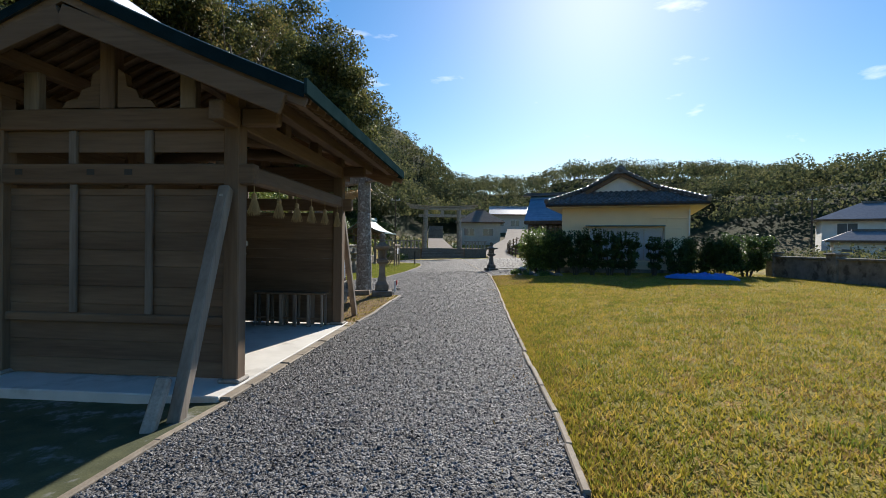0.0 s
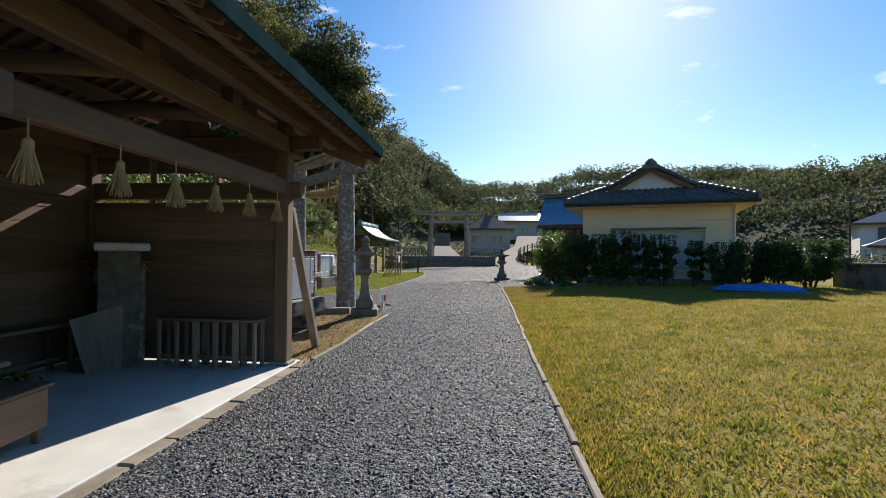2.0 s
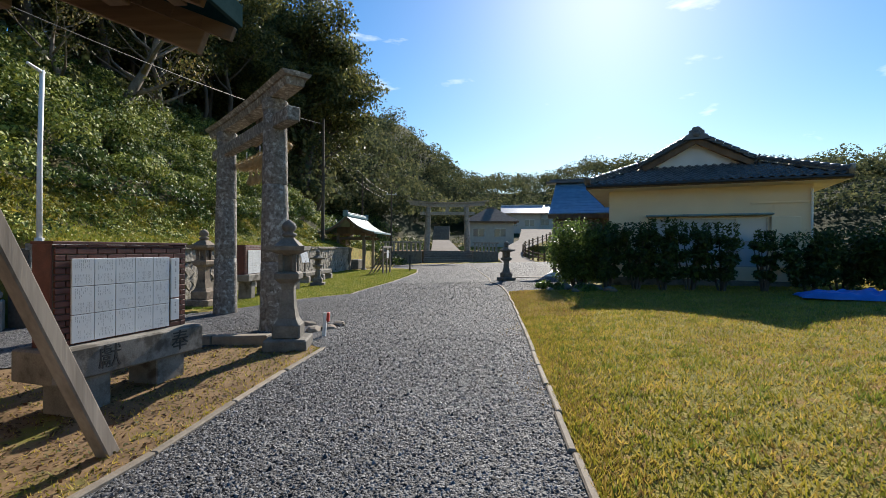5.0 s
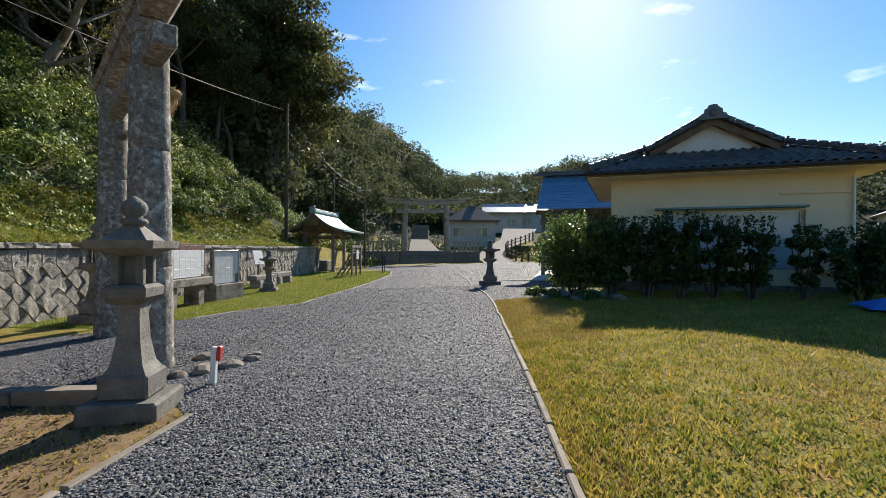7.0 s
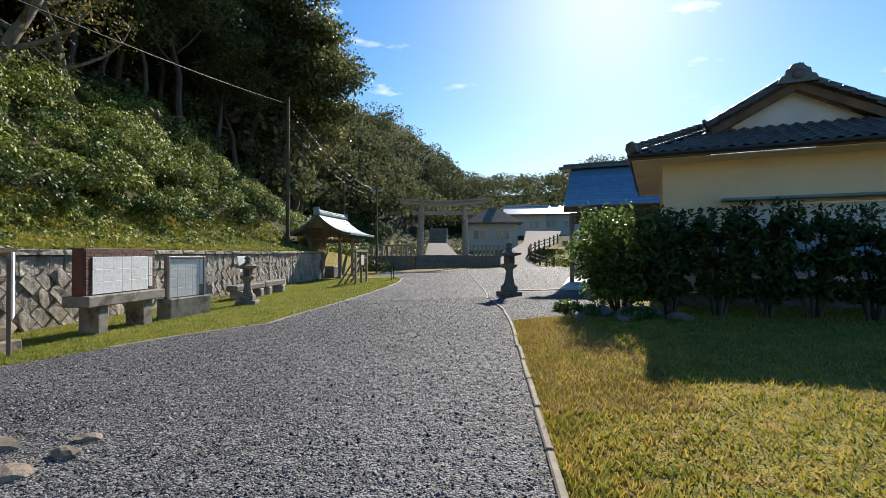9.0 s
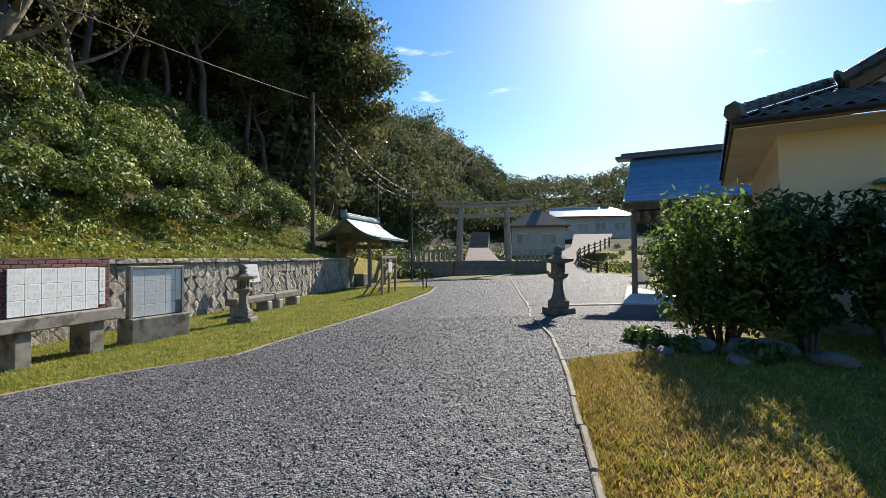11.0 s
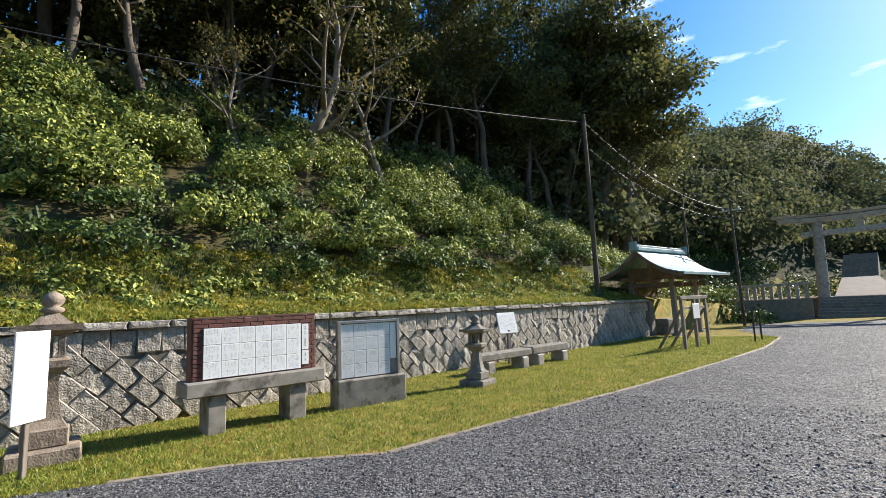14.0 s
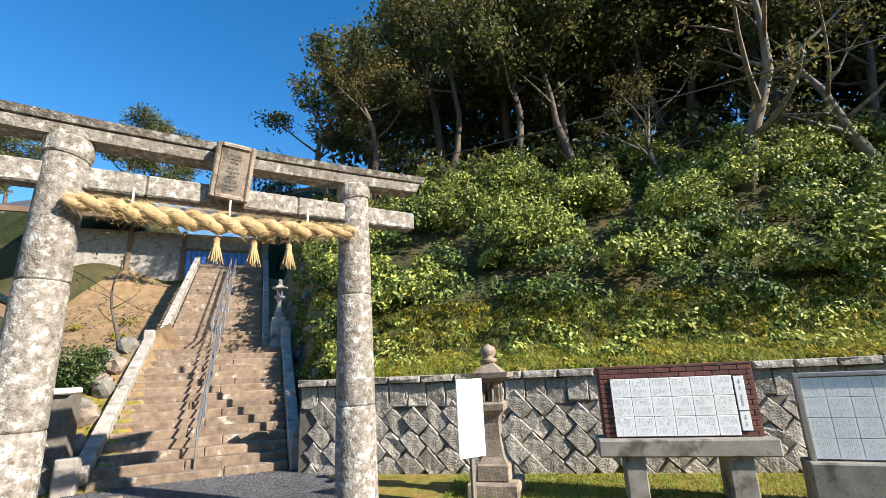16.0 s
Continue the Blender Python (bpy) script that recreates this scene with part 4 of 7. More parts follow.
def white_board_panel(m, L, base_h, top):
    t = thing("notice_board", m, "framed white board of names on a concrete block", "notice board")
    part("base", B(-0.22, 0.22, -0.06, L + 0.06, -0.3, base_h, 0.02), "concrete", t, "stained concrete base block")
    part("backing", B(-0.06, 0.05, 0, L, base_h, top, 0.008), "concrete", t)
    for a, b, c, d in ((0, 0.05, base_h, top), (L - 0.05, L, base_h, top)):
        part("frame", B(0.05, 0.1, a, b, c, d, 0.006), "steel", t)
    part("frame", B(0.05, 0.1, 0.05, L - 0.05, top - 0.05, top, 0.006), "steel", t)
    tablets(t, 0.06, L - 0.2, base_h + 0.02, top - 0.06, 4, 4, 0.052)
    part("side_strip", B(0.052, 0.07, L - 0.19, L - 0.06, base_h + 0.3, top - 0.07, 0.003), "white_board", t)
    return t


white_board_panel(pose(-5.98, 24.78, -0.25, 0, 0, -12), 1.25, 0.5, 1.56)

# small signs
sg = thing("sign", pose(-5.75, 20.5, gz(-5.75, 20.5), 0, 0, 42), "blank white board on a slim wooden post", "sign")
part("post", B(-0.03, 0.03, -0.03, 0.03, -0.1, 1.55, 0.006), "grey_wood", sg)
part("board", B(0.032, 0.06, -0.24, 0.2, 0.62, 1.66, 0.006), "white_board", sg)
sg = thing("sign", pose(-7.0, 31.3, gz(-7, 31.3), 0, 0, -10), "small pale notice board on a post against the wall", "sign")
part("post", B(-0.04, 0.04, -0.05, 0.05, -0.1, 1.0, 0.006), "grey_wood", sg)
bd = part("board", B(-0.02, 0.02, -0.36, 0.36, 0.0, 0.62, 0.01), "white_board", sg)
bd.location, bd.rotation_euler = (0.03, 0, 0.9), (0, radians(-12), 0)
text_bars(bd, -0.3, 0.3, 0.05, 0.55, 0.023, 77, 14)
tm = thing("marker_post", pose(-1.62, 15.7, gz(-1.62, 15.7), 0, 3, 0), "short white post with a red top standing in gravel", "post")
part("stake", B(-0.03, 0.03, -0.03, 0.03, -0.15, 0.42, 0.005), "white_board", tm)
M["red"] = mat("red", (0.5, 0.03, 0.02), (0.62, 0.06, 0.04), 8, 0.5, bump=0.05)
part("cap", B(0.031, 0.075, -0.035, 0.035, 0.27, 0.43, 0.008), "red", tm, "red reflector plate")


def rock(x, y, rx, ry, rz_, seed, material="stone", sink=0.3, label="rough weathered stone lying on the ground", group="loose stones", z=None):
    bm = bmesh.new()
    bmesh.ops.create_icosphere(bm, subdivisions=2, radius=1)
    for v in bm.verts:
        n = noise.noise(v.co * 1.3 + Vector((seed * 3.1, 0, 0))) * 0.35 + noise.noise(v.co * 3 + Vector((0, seed * 1.7, 0))) * 0.12
        c = v.co * (1 + n)
        v.co = Vector((c.x * rx, c.y * ry, c.z * rz_))
    ob = mesh_ob("rock", bm, material)
    ob.matrix_world = pose(x, y, (gz(x, y) if z is None else z) + rz_ * (1 - 2 * sink) * 0.8, 0, 0, seed * 47)
    return tagged(ob, label, "rock", group)


for i, (x, y, r) in enumerate(((-1.75, 16.45, 0.17), (-1.98, 16.25, 0.19), (-2.2, 16.05, 0.14), (-2.3, 16.95, 0.16), (-2.4, 15.9, 0.13), (-2.55, 15.75, 0.1), (-1.62, 16.8, 0.13), (-1.7, 17.1, 0.1))):
    rock(x, y, r, r * 0.7, r * 0.45, i + 1, "kerb" if i % 2 else "brown_stone")

# stone slab bench by the wall
sb = thing("stone_bench", pose(-6.5, 29.2, gz(-6.5, 29.2), 0, 0, -3), "long rough stone slab laid on low blocks", "bench")
part("slab", B(-0.2, 0.22, 0, 2.1, 0.3, 0.5, 0.03), "dark_stone", sb)
part("slab", B(-0.2, 0.22, 2.13, 3.9, 0.3, 0.52, 0.03), "dark_stone", sb)
for y in (0.3, 1.7, 2.4, 3.6):
    part("block", B(-0.15, 0.3, y - 0.14, y + 0.14, -0.1, 0.3, 0.03), "stone", sb)

# ---- retaining wall of stones laid on the diagonal ----
retaining = mesh_ob("wall_retaining", B(-0.55, -0.12, 0, 26.0, -0.6, 1.36), "mortar")
WALLM = pose(wall_x(16.8), 16.8, 0, 0, 0, math.degrees(-math.atan(0.02)))
retaining.matrix_world = WALLM
tagged(retaining, "retaining wall of rough grey stones laid on the diagonal", "wall", kind="structure")
# darker stone than the wall: the shade on this end is in its colour
wall_end = mesh_ob("wall_end", B(-4.0, 0.0, 26.01, 26.5, -0.6, 1.36, 0.03), "dark_stone")
wall_end.matrix_world = WALLM
tagged(wall_end, "shaded end of the retaining wall by the font", "wall", kind="structure")


def stone_mesh(i, w, h, material="wall_stone"):
    """A pillow-faced stone in the y-z plane, its face to +x."""
    r = random.Random(i)
    n = 8
    outer, inner = [], []
    for k in range(n):
        a = 2 * math.pi * k / n
        c, s = math.cos(a), math.sin(a)
        m_ = max(abs(c), abs(s))
        j = 1 + r.uniform(-0.08, 0.05)
        outer.append((w / 2 * c / m_ * j, h / 2 * s / m_ * j))
    verts = [(-0.12, y, z) for y, z in outer] + [(0.01 + r.uniform(-.02, .02), y * 0.96, z * 0.96) for y, z in outer] + [(0.045 + r.uniform(-0.02, 0.025), y * 0.86, z * 0.86) for y, z in outer]
    faces = []
    for k in range(n):
        q = (k + 1) % n
        faces += [(k, q, n + q, n + k), (n + k, n + q, 2 * n + q, 2 * n + k)]
    me = bpy.data.meshes.new("stone")
    me.from_pydata(verts, [], faces + [tuple(range(2 * n, 3 * n))])
    me.materials.append(M[material])
    return me


wall_rnd = random.Random(5)
big = [stone_mesh(i, 0.485 + 0.012 * (i % 3), 0.318 + 0.008 * (i % 4)) for i in range(10)]
upright = [stone_mesh(20 + i, 0.385, 0.46) for i in range(6)]
cope = [stone_mesh(40 + i, 0.645, 0.13) for i in range(5)]


def put_stone(me, y, z, turn, x=-0.1, name="stone"):
    o = new(name, me)
    o.parent = retaining
    k = 0.25 if name == "coping_stone" else 1.0
    o.matrix_local = pose(x + k * wall_rnd.uniform(-0.015, 0.02) - 0.025 * (z + 0.3), y, z, turn + k * wall_rnd.uniform(-3.5, 3.5), k * wall_rnd.uniform(-2.5, 2.5), k * wall_rnd.uniform(-2.5, 2.5))
    return o


LEN_, WID = 0.47, 0.31
cu_, su_ = math.cos(radians(-46)), math.sin(radians(-46))
for iv in range(-70, 70):
    for iu in range(-70, 70):
        a = (iu + (0.5 if iv % 2 else 0)) * LEN_
        b = iv * WID
        y, z = a * cu_ - b * su_, a * su_ + b * cu_
        if 0.15 < y < 25.8 and -0.4 < z < 0.98:
            put_stone(big[wall_rnd.randrange(10)], y, z, -46)
y = 0.2
while y < 25.8:
    put_stone(upright[wall_rnd.randrange(6)], y, 1.13 + wall_rnd.uniform(-0.02, 0.02), 0)
    y += 0.37
y = 0.3
while y < 26.0:
    put_stone(cope[wall_rnd.randrange(5)], y, 1.41, 0, x=0.0, name="coping_stone")
    y += 0.635

# ---- stone steps up the hill ----
STAIRS = pose(STAIR0[0], STAIR0[1], -0.26, 0, 0, math.degrees(math.atan2(SU[1], SU[0])))
stairs = thing("stone_steps", STAIRS, "worn brown stone steps climbing the hill to a shrine", "stairs", kind="structure")
# local x climbs, local y runs to the viewer's left of the climb
RISE, RUN = 0.17, 0.3
for i in range(16):
    a, b = -1.3, 2.1
    k = -0.3 + 0.03 * math.sin(i * 2.1)
    cut = a + (b - a) * (0.35 + 0.3 * ((i * 37) % 10) / 10)
    for y0, y1 in ((a, cut - 0.004), (cut + 0.004, b)):
        part("step", B(i * RUN + 0.008 * math.sin(i * 3 + y0), (i + 1) * RUN + 0.06, y0, y1, i * RISE - 0.25, (i + 1) * RISE, 0.02), "step_stone", stairs)
for i in range(26):
    s0 = 16 * RUN + 0.9 + i * RUN
    z1 = (17 + i) * RISE
    part("step", B(s0, s0 + RUN + 0.06, -0.75, 2.0, z1 - 0.35, z1, 0.02), "step_stone", stairs)
part("landing", B(16 * RUN - 0.05, 16 * RUN + 0.95, -1.3, 2.1, 2.3, 16 * RISE, 0.02), "step_stone", stairs)


def kerb_run(y, s0, s1, z0, z1, w=0.26, n=5):
    for k in range(n):
        a, b = k / n, (k + 1) / n - 0.006
        p = (s0 + (s1 - s0) * a, y, z0 + (z1 - z0) * a)
        q = (s0 + (s1 - s0) * b, y, z0 + (z1 - z0) * b)
        part("side_kerb", beam(bmesh.new(), p, q, w, 0.34, 0.02), "stone", stairs)


kerb_run(2.24, 0.1, 4.9, 0.2, 2.92)
kerb_run(-1.44, 0.1, 4.9, 0.2, 2.92)
kerb_run(2.14, 5.6, 13.5, 2.9, 7.4, 0.22, 8)
kerb_run(-0.88, 5.6, 13.5, 2.9, 7.4, 0.22, 8)
part("newel", B(-0.15, 0.13, -1.6, -1.32, -0.1, 0.62, 0.03), "stone", stairs)
part("newel_ball", lathe(bmesh.new(), [(0.05, 0.62), (0.12, 0.66), (0.13, 0.74), (0.07, 0.82), (0.01, 0.84)], 10, pose(-0.01, -1.46, 0)), "stone", stairs, smooth=True)
part("newel", B(-0.2, 0.1, 2.2, 2.55, -0.1, 0.62, 0.03), "stone", stairs)
part("kerb_pier", B(4.85, 5.1, -1.6, -1.3, 2.3, 3.35, 0.03), "stone", stairs)
part("kerb_pier", B(4.85, 5.1, 2.12, 2.4, 2.3, 3.3, 0.03), "stone", stairs)
rail = thing("handrail", STAIRS, "rusty galvanised double pipe handrail up the steps", "handrail")
for yy in (0.42, 0.62):
    for i, (s, z) in enumerate(((0.25, 0.17), (1.75, 1.02), (3.25, 1.87), (4.75, 2.72), (6.6, 3.3), (8.4, 4.3), (10.2, 5.3), (12.0, 6.3))):
        if yy < 0.5 or i > 2:
            part("post", tube(bmesh.new(), [(s, yy, z - 0.1), (s, yy, z + 0.86)], [0.022, 0.022], 8), "steel", rail)
    pts = [(0.25, yy, 1.03), (4.75, yy, 3.58), (5.4, yy, 3.62), (12.0, yy, 7.16)]
    if yy > 0.5:
        pts = pts[1:]
    part("top_pipe", tube(bmesh.new(), pts, [0.026] * len(pts), 8), "steel", rail)
    part("mid_pipe", tube(bmesh.new(), [(p[0], p[1], p[2] - 0.42) for p in pts], [0.02] * len(pts), 8), "steel", rail)
# low wall and boulders beside the steps
low = tagged(mesh_ob("wall_low", B(0.12, 0.6, 2.5, 6.6, -0.6, 1.68), "mortar"), "low wall of rough grey stones with a pale coping beside the steps", "wall", kind="structure")
low.matrix_world = STAIRS
for iv in range(-14, 15):
    for iu in range(-14, 15):
        a = (iu + (0.5 if iv % 2 else 0)) * LEN_
        y, z = a * cu_ - iv * WID * su_, a * su_ + iv * WID * cu_
        if 2.72 < y + 4.5 < 6.4 and -0.2 < z + 0.7 < 1.45:
            o = new("stone", big[wall_rnd.randrange(10)])
            o.parent = low
            o.matrix_local = pose(0.12, y + 4.5, z + 0.7, 0, 0, 180) @ pose(0, 0, 0, -46 + wall_rnd.uniform(-7, 7))
for k in range(4):
    o = part("coping_slab", B(0.0, 0.66, 2.5 + k * 1.03, 3.52 + k * 1.03, 1.684, 1.8, 0.025), "pale_concrete", low)
for i in range(26):
    s = 0.9 + 0.3 * i
    p = STAIRS @ Vector((s, 2.65 + 0.3 * ((i * 7) % 3), 0))
    rock(p.x, p.y, 0.27 + 0.06 * (i % 3), 0.24, 0.26, i + 30, "brown_stone" if i % 2 else "dark_stone", 0.2, "grey boulder packed beside the stone steps", "step boulders")
    if i % 2 == 0:
        p = STAIRS @ Vector((s, -1.85 - 0.25 * ((i * 5) % 3), 0))
        rock(p.x, p.y, 0.2, 0.18, 0.2, i + 70, "dark_stone", 0.3, "grey boulder packed beside the stone steps", "step boulders")
part("kerb_pier", B(5.5, 6.0, -1.6, -1.0, 2.4, 3.62, 0.04), "stone", stairs)
for s, v, hgt, top in ((5.75, -1.25, 1.4, 3.36), (4.6, 3.3, 1.25, None)):
    p = STAIRS @ Vector((s, v, 0))
    o = lantern(p.x, p.y, hgt, 30, 6, "stone", "small pale stone lantern beside the steps", "stone lanterns", 0.75)
    if top:
        o.location.z = top

# upper shrine building seen at the head of the steps
up = thing("shrine_building", STAIRS @ pose(15.5, 3.2, 7.0), "weathered hall with blue sheet doors above the steps", "building")
part("wall", B(0, 0.2, -4.2, 5.5, -1.5, 2.2), "stone", up)
for k in range(14):
    part("blue_slat", B(-0.06, -0.01, -3.6 + k * 0.24, -3.42 + k * 0.24, -0.6, 1.3, 0.01), "tarp", up)
for y in (-3.75, -0.15, 2.2, 5.2):
    part("post", B(-0.1, 0.0, y - 0.1, y + 0.1, -1.5, 2.3, 0.01), "old_wood", up)
part("rail", B(-0.08, 0.0, -3.65, -0.25, 1.31, 1.45, 0.01), "old_wood", up)
part("roof", beam(bmesh.new(), (-1.6, 0.6, 2.5), (3.2, 0.6, 4.6), 12.5, 0.2, 0.02), "roof_tile", up)
part("eave", B(-1.7, -1.55, -5.7, 6.9, 2.3, 2.55, 0.02), "old_wood", up)

# ---- kerbs along the path ----


def kerb_line(pts, w, hgt, label, seed):
    """Short kerb pieces end to end along a line on the ground."""
    root = thing("kerb", pose(0, 0, 0), label, "kerb", kind="structure")
    r = random.Random(seed)
    P = [np.array(p, float) for p in pts]
    for a, b in zip(P, P[1:]):
        L_ = np.linalg.norm(b - a)
        n = max(1, round(L_ / 0.9))
        for k in range(n):
            p, q = a + (b - a) * k / n, a + (b - a) * ((k + 1) / n - 0.008)
            o = r.uniform(-0.012, 0.012)
            part("kerb_stone", beam(bmesh.new(), (p[0] + o, p[1], gz(*p) + hgt / 2 - 0.045), (q[0] + o, q[1], gz(*q) + hgt / 2 - 0.045 + r.uniform(-0.008, 0.008)), w, hgt, 0.012), "kerb", root)


kerb_line([p for p in PATH_R if -3 < p[1] < 22.5] + [(2.42, 24.6), (2.3, 27.3)], 0.06, 0.085, "narrow weathered kerb edging the lawn", 1)
kerb_line([p for p in PATH_L if -3 < p[1] < 5.2], 0.07, 0.085, "narrow weathered kerb on the hall side", 2)
kerb_line([p for p in PATH_L if 10 < p[1] < 14.8], 0.07, 0.085, "narrow weathered kerb edging the earth verge", 8)
kerb_line([(-4.6, 21.1), (-4.0, 22.2), (-2.85, 23.5), (-2.65, 25.6), (-2.2, 29), (-1.9, 33), (-1.7, 37), (-2.0, 41)], 0.1, 0.065, "pale kerb between gravel and grass strip", 3)
kerb_line([(-5.6, 15.05), (-4.2, 15.2), (-2.35, 15.15)], 0.2, 0.2, "row of rough border stones by the forecourt", 6)
kerb_line([(2.2, 27.6), (2.3, 29.4), (2.2, 36), (2.1, 44), (2.1, 50)], 0.07, 0.075, "thin line of flush edging stones in gravel", 4)
kerb_line([(3.3, 30.2), (5.2, 30.0)], 0.3, 0.08, "strip of flush paving stones to the doorway", 5)
# ---- tiled roofs ----


def tile_mesh(w=0.29, l=0.32, material="roof_tile"):
    """One S-shaped pantile: width along x, length down -y, 14 mm thick at the lip."""
    n = 6
    v, f = [], []
    for y, z in ((0.0, 0.018), (-l, 0.05), (-l, 0.032)):
        for i in range(n + 1):
            u = i / n
            v.append((w * (u - 0.5), y, z + 0.028 * math.cos(2 * math.pi * (u - 0.12))))
    for r in range(2):
        for i in range(n):
            a = r * (n + 1) + i
            f.append((a, a + n + 1, a + n + 2, a + 1))
    me = bpy.data.meshes.new("tile")
    me.from_pydata(v, [], f)
    me.polygons.foreach_set("use_smooth", [True] * len(f))
    me.materials.append(M[material])
    return me


TILE = tile_mesh()


def tile_slope(parent, a, b, c, d, single, w=0.27, l=0.26, name="tile"):
    """Tiles from the eave a-b up to c-d (c above b). single: each an object; else one joined mesh."""
    a, b, c, d = (Vector(p) for p in (a, b, c, d))
    x = (b - a).normalized()
    nrm = x.cross(d - a).normalized()
    y = nrm.cross(x)
    H = (d - a).dot(y)
    rows = int(H / l)
    allv, allf = [], []
    tv = [tuple(q.co) for q in TILE.vertices]
    tf = [tuple(p.vertices) for p in TILE.polygons]
    rot = Matrix((x, y, nrm)).transposed().to_4x4()
    for r in range(rows + 1):
        t = min((r + 0.5) * l / H, 1)
        L0, R0 = a.lerp(d, t), b.lerp(c, t)
        u0, u1 = (L0 - a).dot(x), (R0 - a).dot(x)
        k = math.ceil(u0 / w)
        while k * w < u1:
            p = a + x * (k * w) + y * ((r + 1) * l)
            m = Matrix.Translation(p) @ rot
            if single:
                o = new(name, TILE)
                o.parent = parent
                o.matrix_local = m
            else:
                base = len(allv)
                allv += [tuple(m @ Vector(q)) for q in tv]
                allf += [tuple(i + base for i in f) for f in tf]
            k += 1
    if not single and allv:
        o = raw("tiles", allv, allf, "roof_tile", parent, smooth=True)
        tagged(o, kind="stuff")


def ridge(parent, p, q, h=0.2, w=0.2):
    """Stacked flat tiles with a round cap, and an ornament at the lower or front end."""
    p, q = Vector(p), Vector(q)
    up = Vector((0, 0, 1))
    bm = bmesh.new()
    for k in range(3):
        beam(bm, p + up * h * (0.15 + k * 0.28), q + up * h * (0.15 + k * 0.28), w * (1 - 0.12 * k), h * 0.22, 0.006)
    part("ridge_course", bm, "roof_tile", parent)
    d = (q - p)
    n = max(2, int(d.length / 0.28))
    for k in range(n):
        part("ridge_cap", tube(bmesh.new(), [p + d * (k / n) + up * h * 0.95, p + d * ((k + 0.96) / n) + up * h * 0.95], [w * 0.42, w * 0.36], 8), "roof_tile", parent, smooth=True)
    bm = bmesh.new()
    lathe(bm, [(w * 0.95, 0), (w * 0.9, 0.06), (w * 0.3, 0.09)], 7, Matrix.Translation(p + up * h * 0.75) @ (d.to_track_quat("-Z", "Y").to_matrix().to_4x4()))
    part("ridge_ornament", bm, "roof_tile", parent)


HOUSE = pose(8.985, 23.125, 0.12, 0, 0, -22.5)


def house():
    D, Ze = 6.6, 3.62
    h = thing("house", HOUSE, "cream plastered single-storey house with dark glazed tile roof", "house")
    xl, xr = -3.15, 3.0
    zw = Ze - 0.12
    wx0, wx1, wz0, wz1 = -1.72, 1.8, 0.75, 2.42
    part("wall", B(xl, wx0, 0.85, 1.0, -0.2, zw), "plaster", h)
    part("wall", B(wx1, xr, 0.85, 1.0, -0.2, zw), "plaster", h)
    part("wall", B(wx0, wx1, 0.85, 1.0, wz1, zw), "plaster", h)
    part("wall", B(wx0, wx1, 0.85, 1.0, -0.2, wz0), "plaster", h)
    part("wall", B(xl, xl + 0.15, 1.0, D, -0.2, zw), "plaster", h)
    part("wall", B(xr - 0.15, xr, 1.0, D, -0.2, zw), "plaster", h)
    part("wall", B(xl, xr, D, D + 0.15, -0.2, zw), "plaster", h)
    part("plinth", B(xl - 0.02, xr + 0.02, 0.82, 0.85, -0.2, 0.3, 0.005), "concrete", h)
    # window band
    win = part("window", B(wx0, wx1, 0.93, 0.95, wz0, wz1), "pale_glass", h, "pale curtained glass")
    n = 4
    for k in range(n + 1):
        x = wx0 + (wx1 - wx0) * k / n
        part("mullion", B(x - 0.025, x + 0.025, 0.87, 0.93, wz0, wz1, 0.004), "steel", win)
    for z in (wz0, (wz0 + wz1) * 0.5, wz1 - 0.05):
        part("rail", B(wx0, wx1, 0.88, 0.928, z, z + 0.05, 0.004), "steel", win)
    part("window_hood", B(wx0 - 0.18, wx1 + 0.1, 0.5, 0.85, wz1 + 0.06, wz1 + 0.12, 0.01), "copper", h, "thin metal hood over the window")
    part("shutter_box", B(wx1 + 0.06, wx1 + 0.85, 0.7, 0.85, wz0, wz1, 0.01), "plaster", h, "cream shutter box")
    part("vent_pipe", B(1.3, 2.9, 0.78, 0.85, 2.86, 2.92, 0.008), "plaster", h)
    part("downpipe", tube(bmesh.new(), [(xr - 0.05, 0.78, 3.3), (xr - 0.05, 0.78, -0.2)], [0.035, 0.035], 8), "white_board", h)
    # roof
    zb, zr, cx = 4.4, 5.36, -0.25
    x0, x1, y0, y1 = -3.87, 3.72, 0.0, D + 1.0
    yg, xb, xg = 1.95, 1.95, 1.72             # hip top, half widths of hip top and gable
    A, Bp, C, Dq = (x0, y0, Ze), (x1, y0, Ze), (cx + xb, yg, zb), (cx - xb, yg, zb)
    E_, F_, G_, H_ = (x0, y1, Ze), (x1, y1, Ze), (cx + xb, y1 - yg, zb), (cx - xb, y1 - yg, zb)
    for q in ([A, Bp, C, Dq], [E_, A, Dq, H_], [Bp, F_, G_, C], [F_, E_, H_, G_], [(cx - xg, yg - 0.35, zb), (cx, yg - 0.35, zr), (cx, y1 - yg, zr), (cx - xg, y1 - yg, zb)], [(cx, yg - 0.35, zr), (cx + xg, yg - 0.35, zb), (cx + xg, y1 - yg, zb), (cx, y1 - yg, zr)]):
        bm = bmesh.new()
        bm.faces.new([bm.verts.new((p[0], p[1], p[2] - 0.02)) for p in q])
        bm.normal_update()
        if bm.faces[:][0].normal.z < 0:
            bmesh.ops.reverse_faces(bm, faces=bm.faces[:])
        bmesh.ops.solidify(bm, geom=bm.faces[:], thickness=0.05)
        part("roof_deck", bm, "old_wood", h)
    tile_slope(h, A, Bp, C, Dq, True)
    tile_slope(h, E_, A, Dq, H_, False)
    tile_slope(h, Bp, F_, G_, C, False)
    tile_slope(h, (cx - xg - 0.1, y1 - yg, zb), (cx - xg - 0.1, yg - 0.35, zb), (cx, yg - 0.35, zr), (cx, y1 - yg, zr), False)
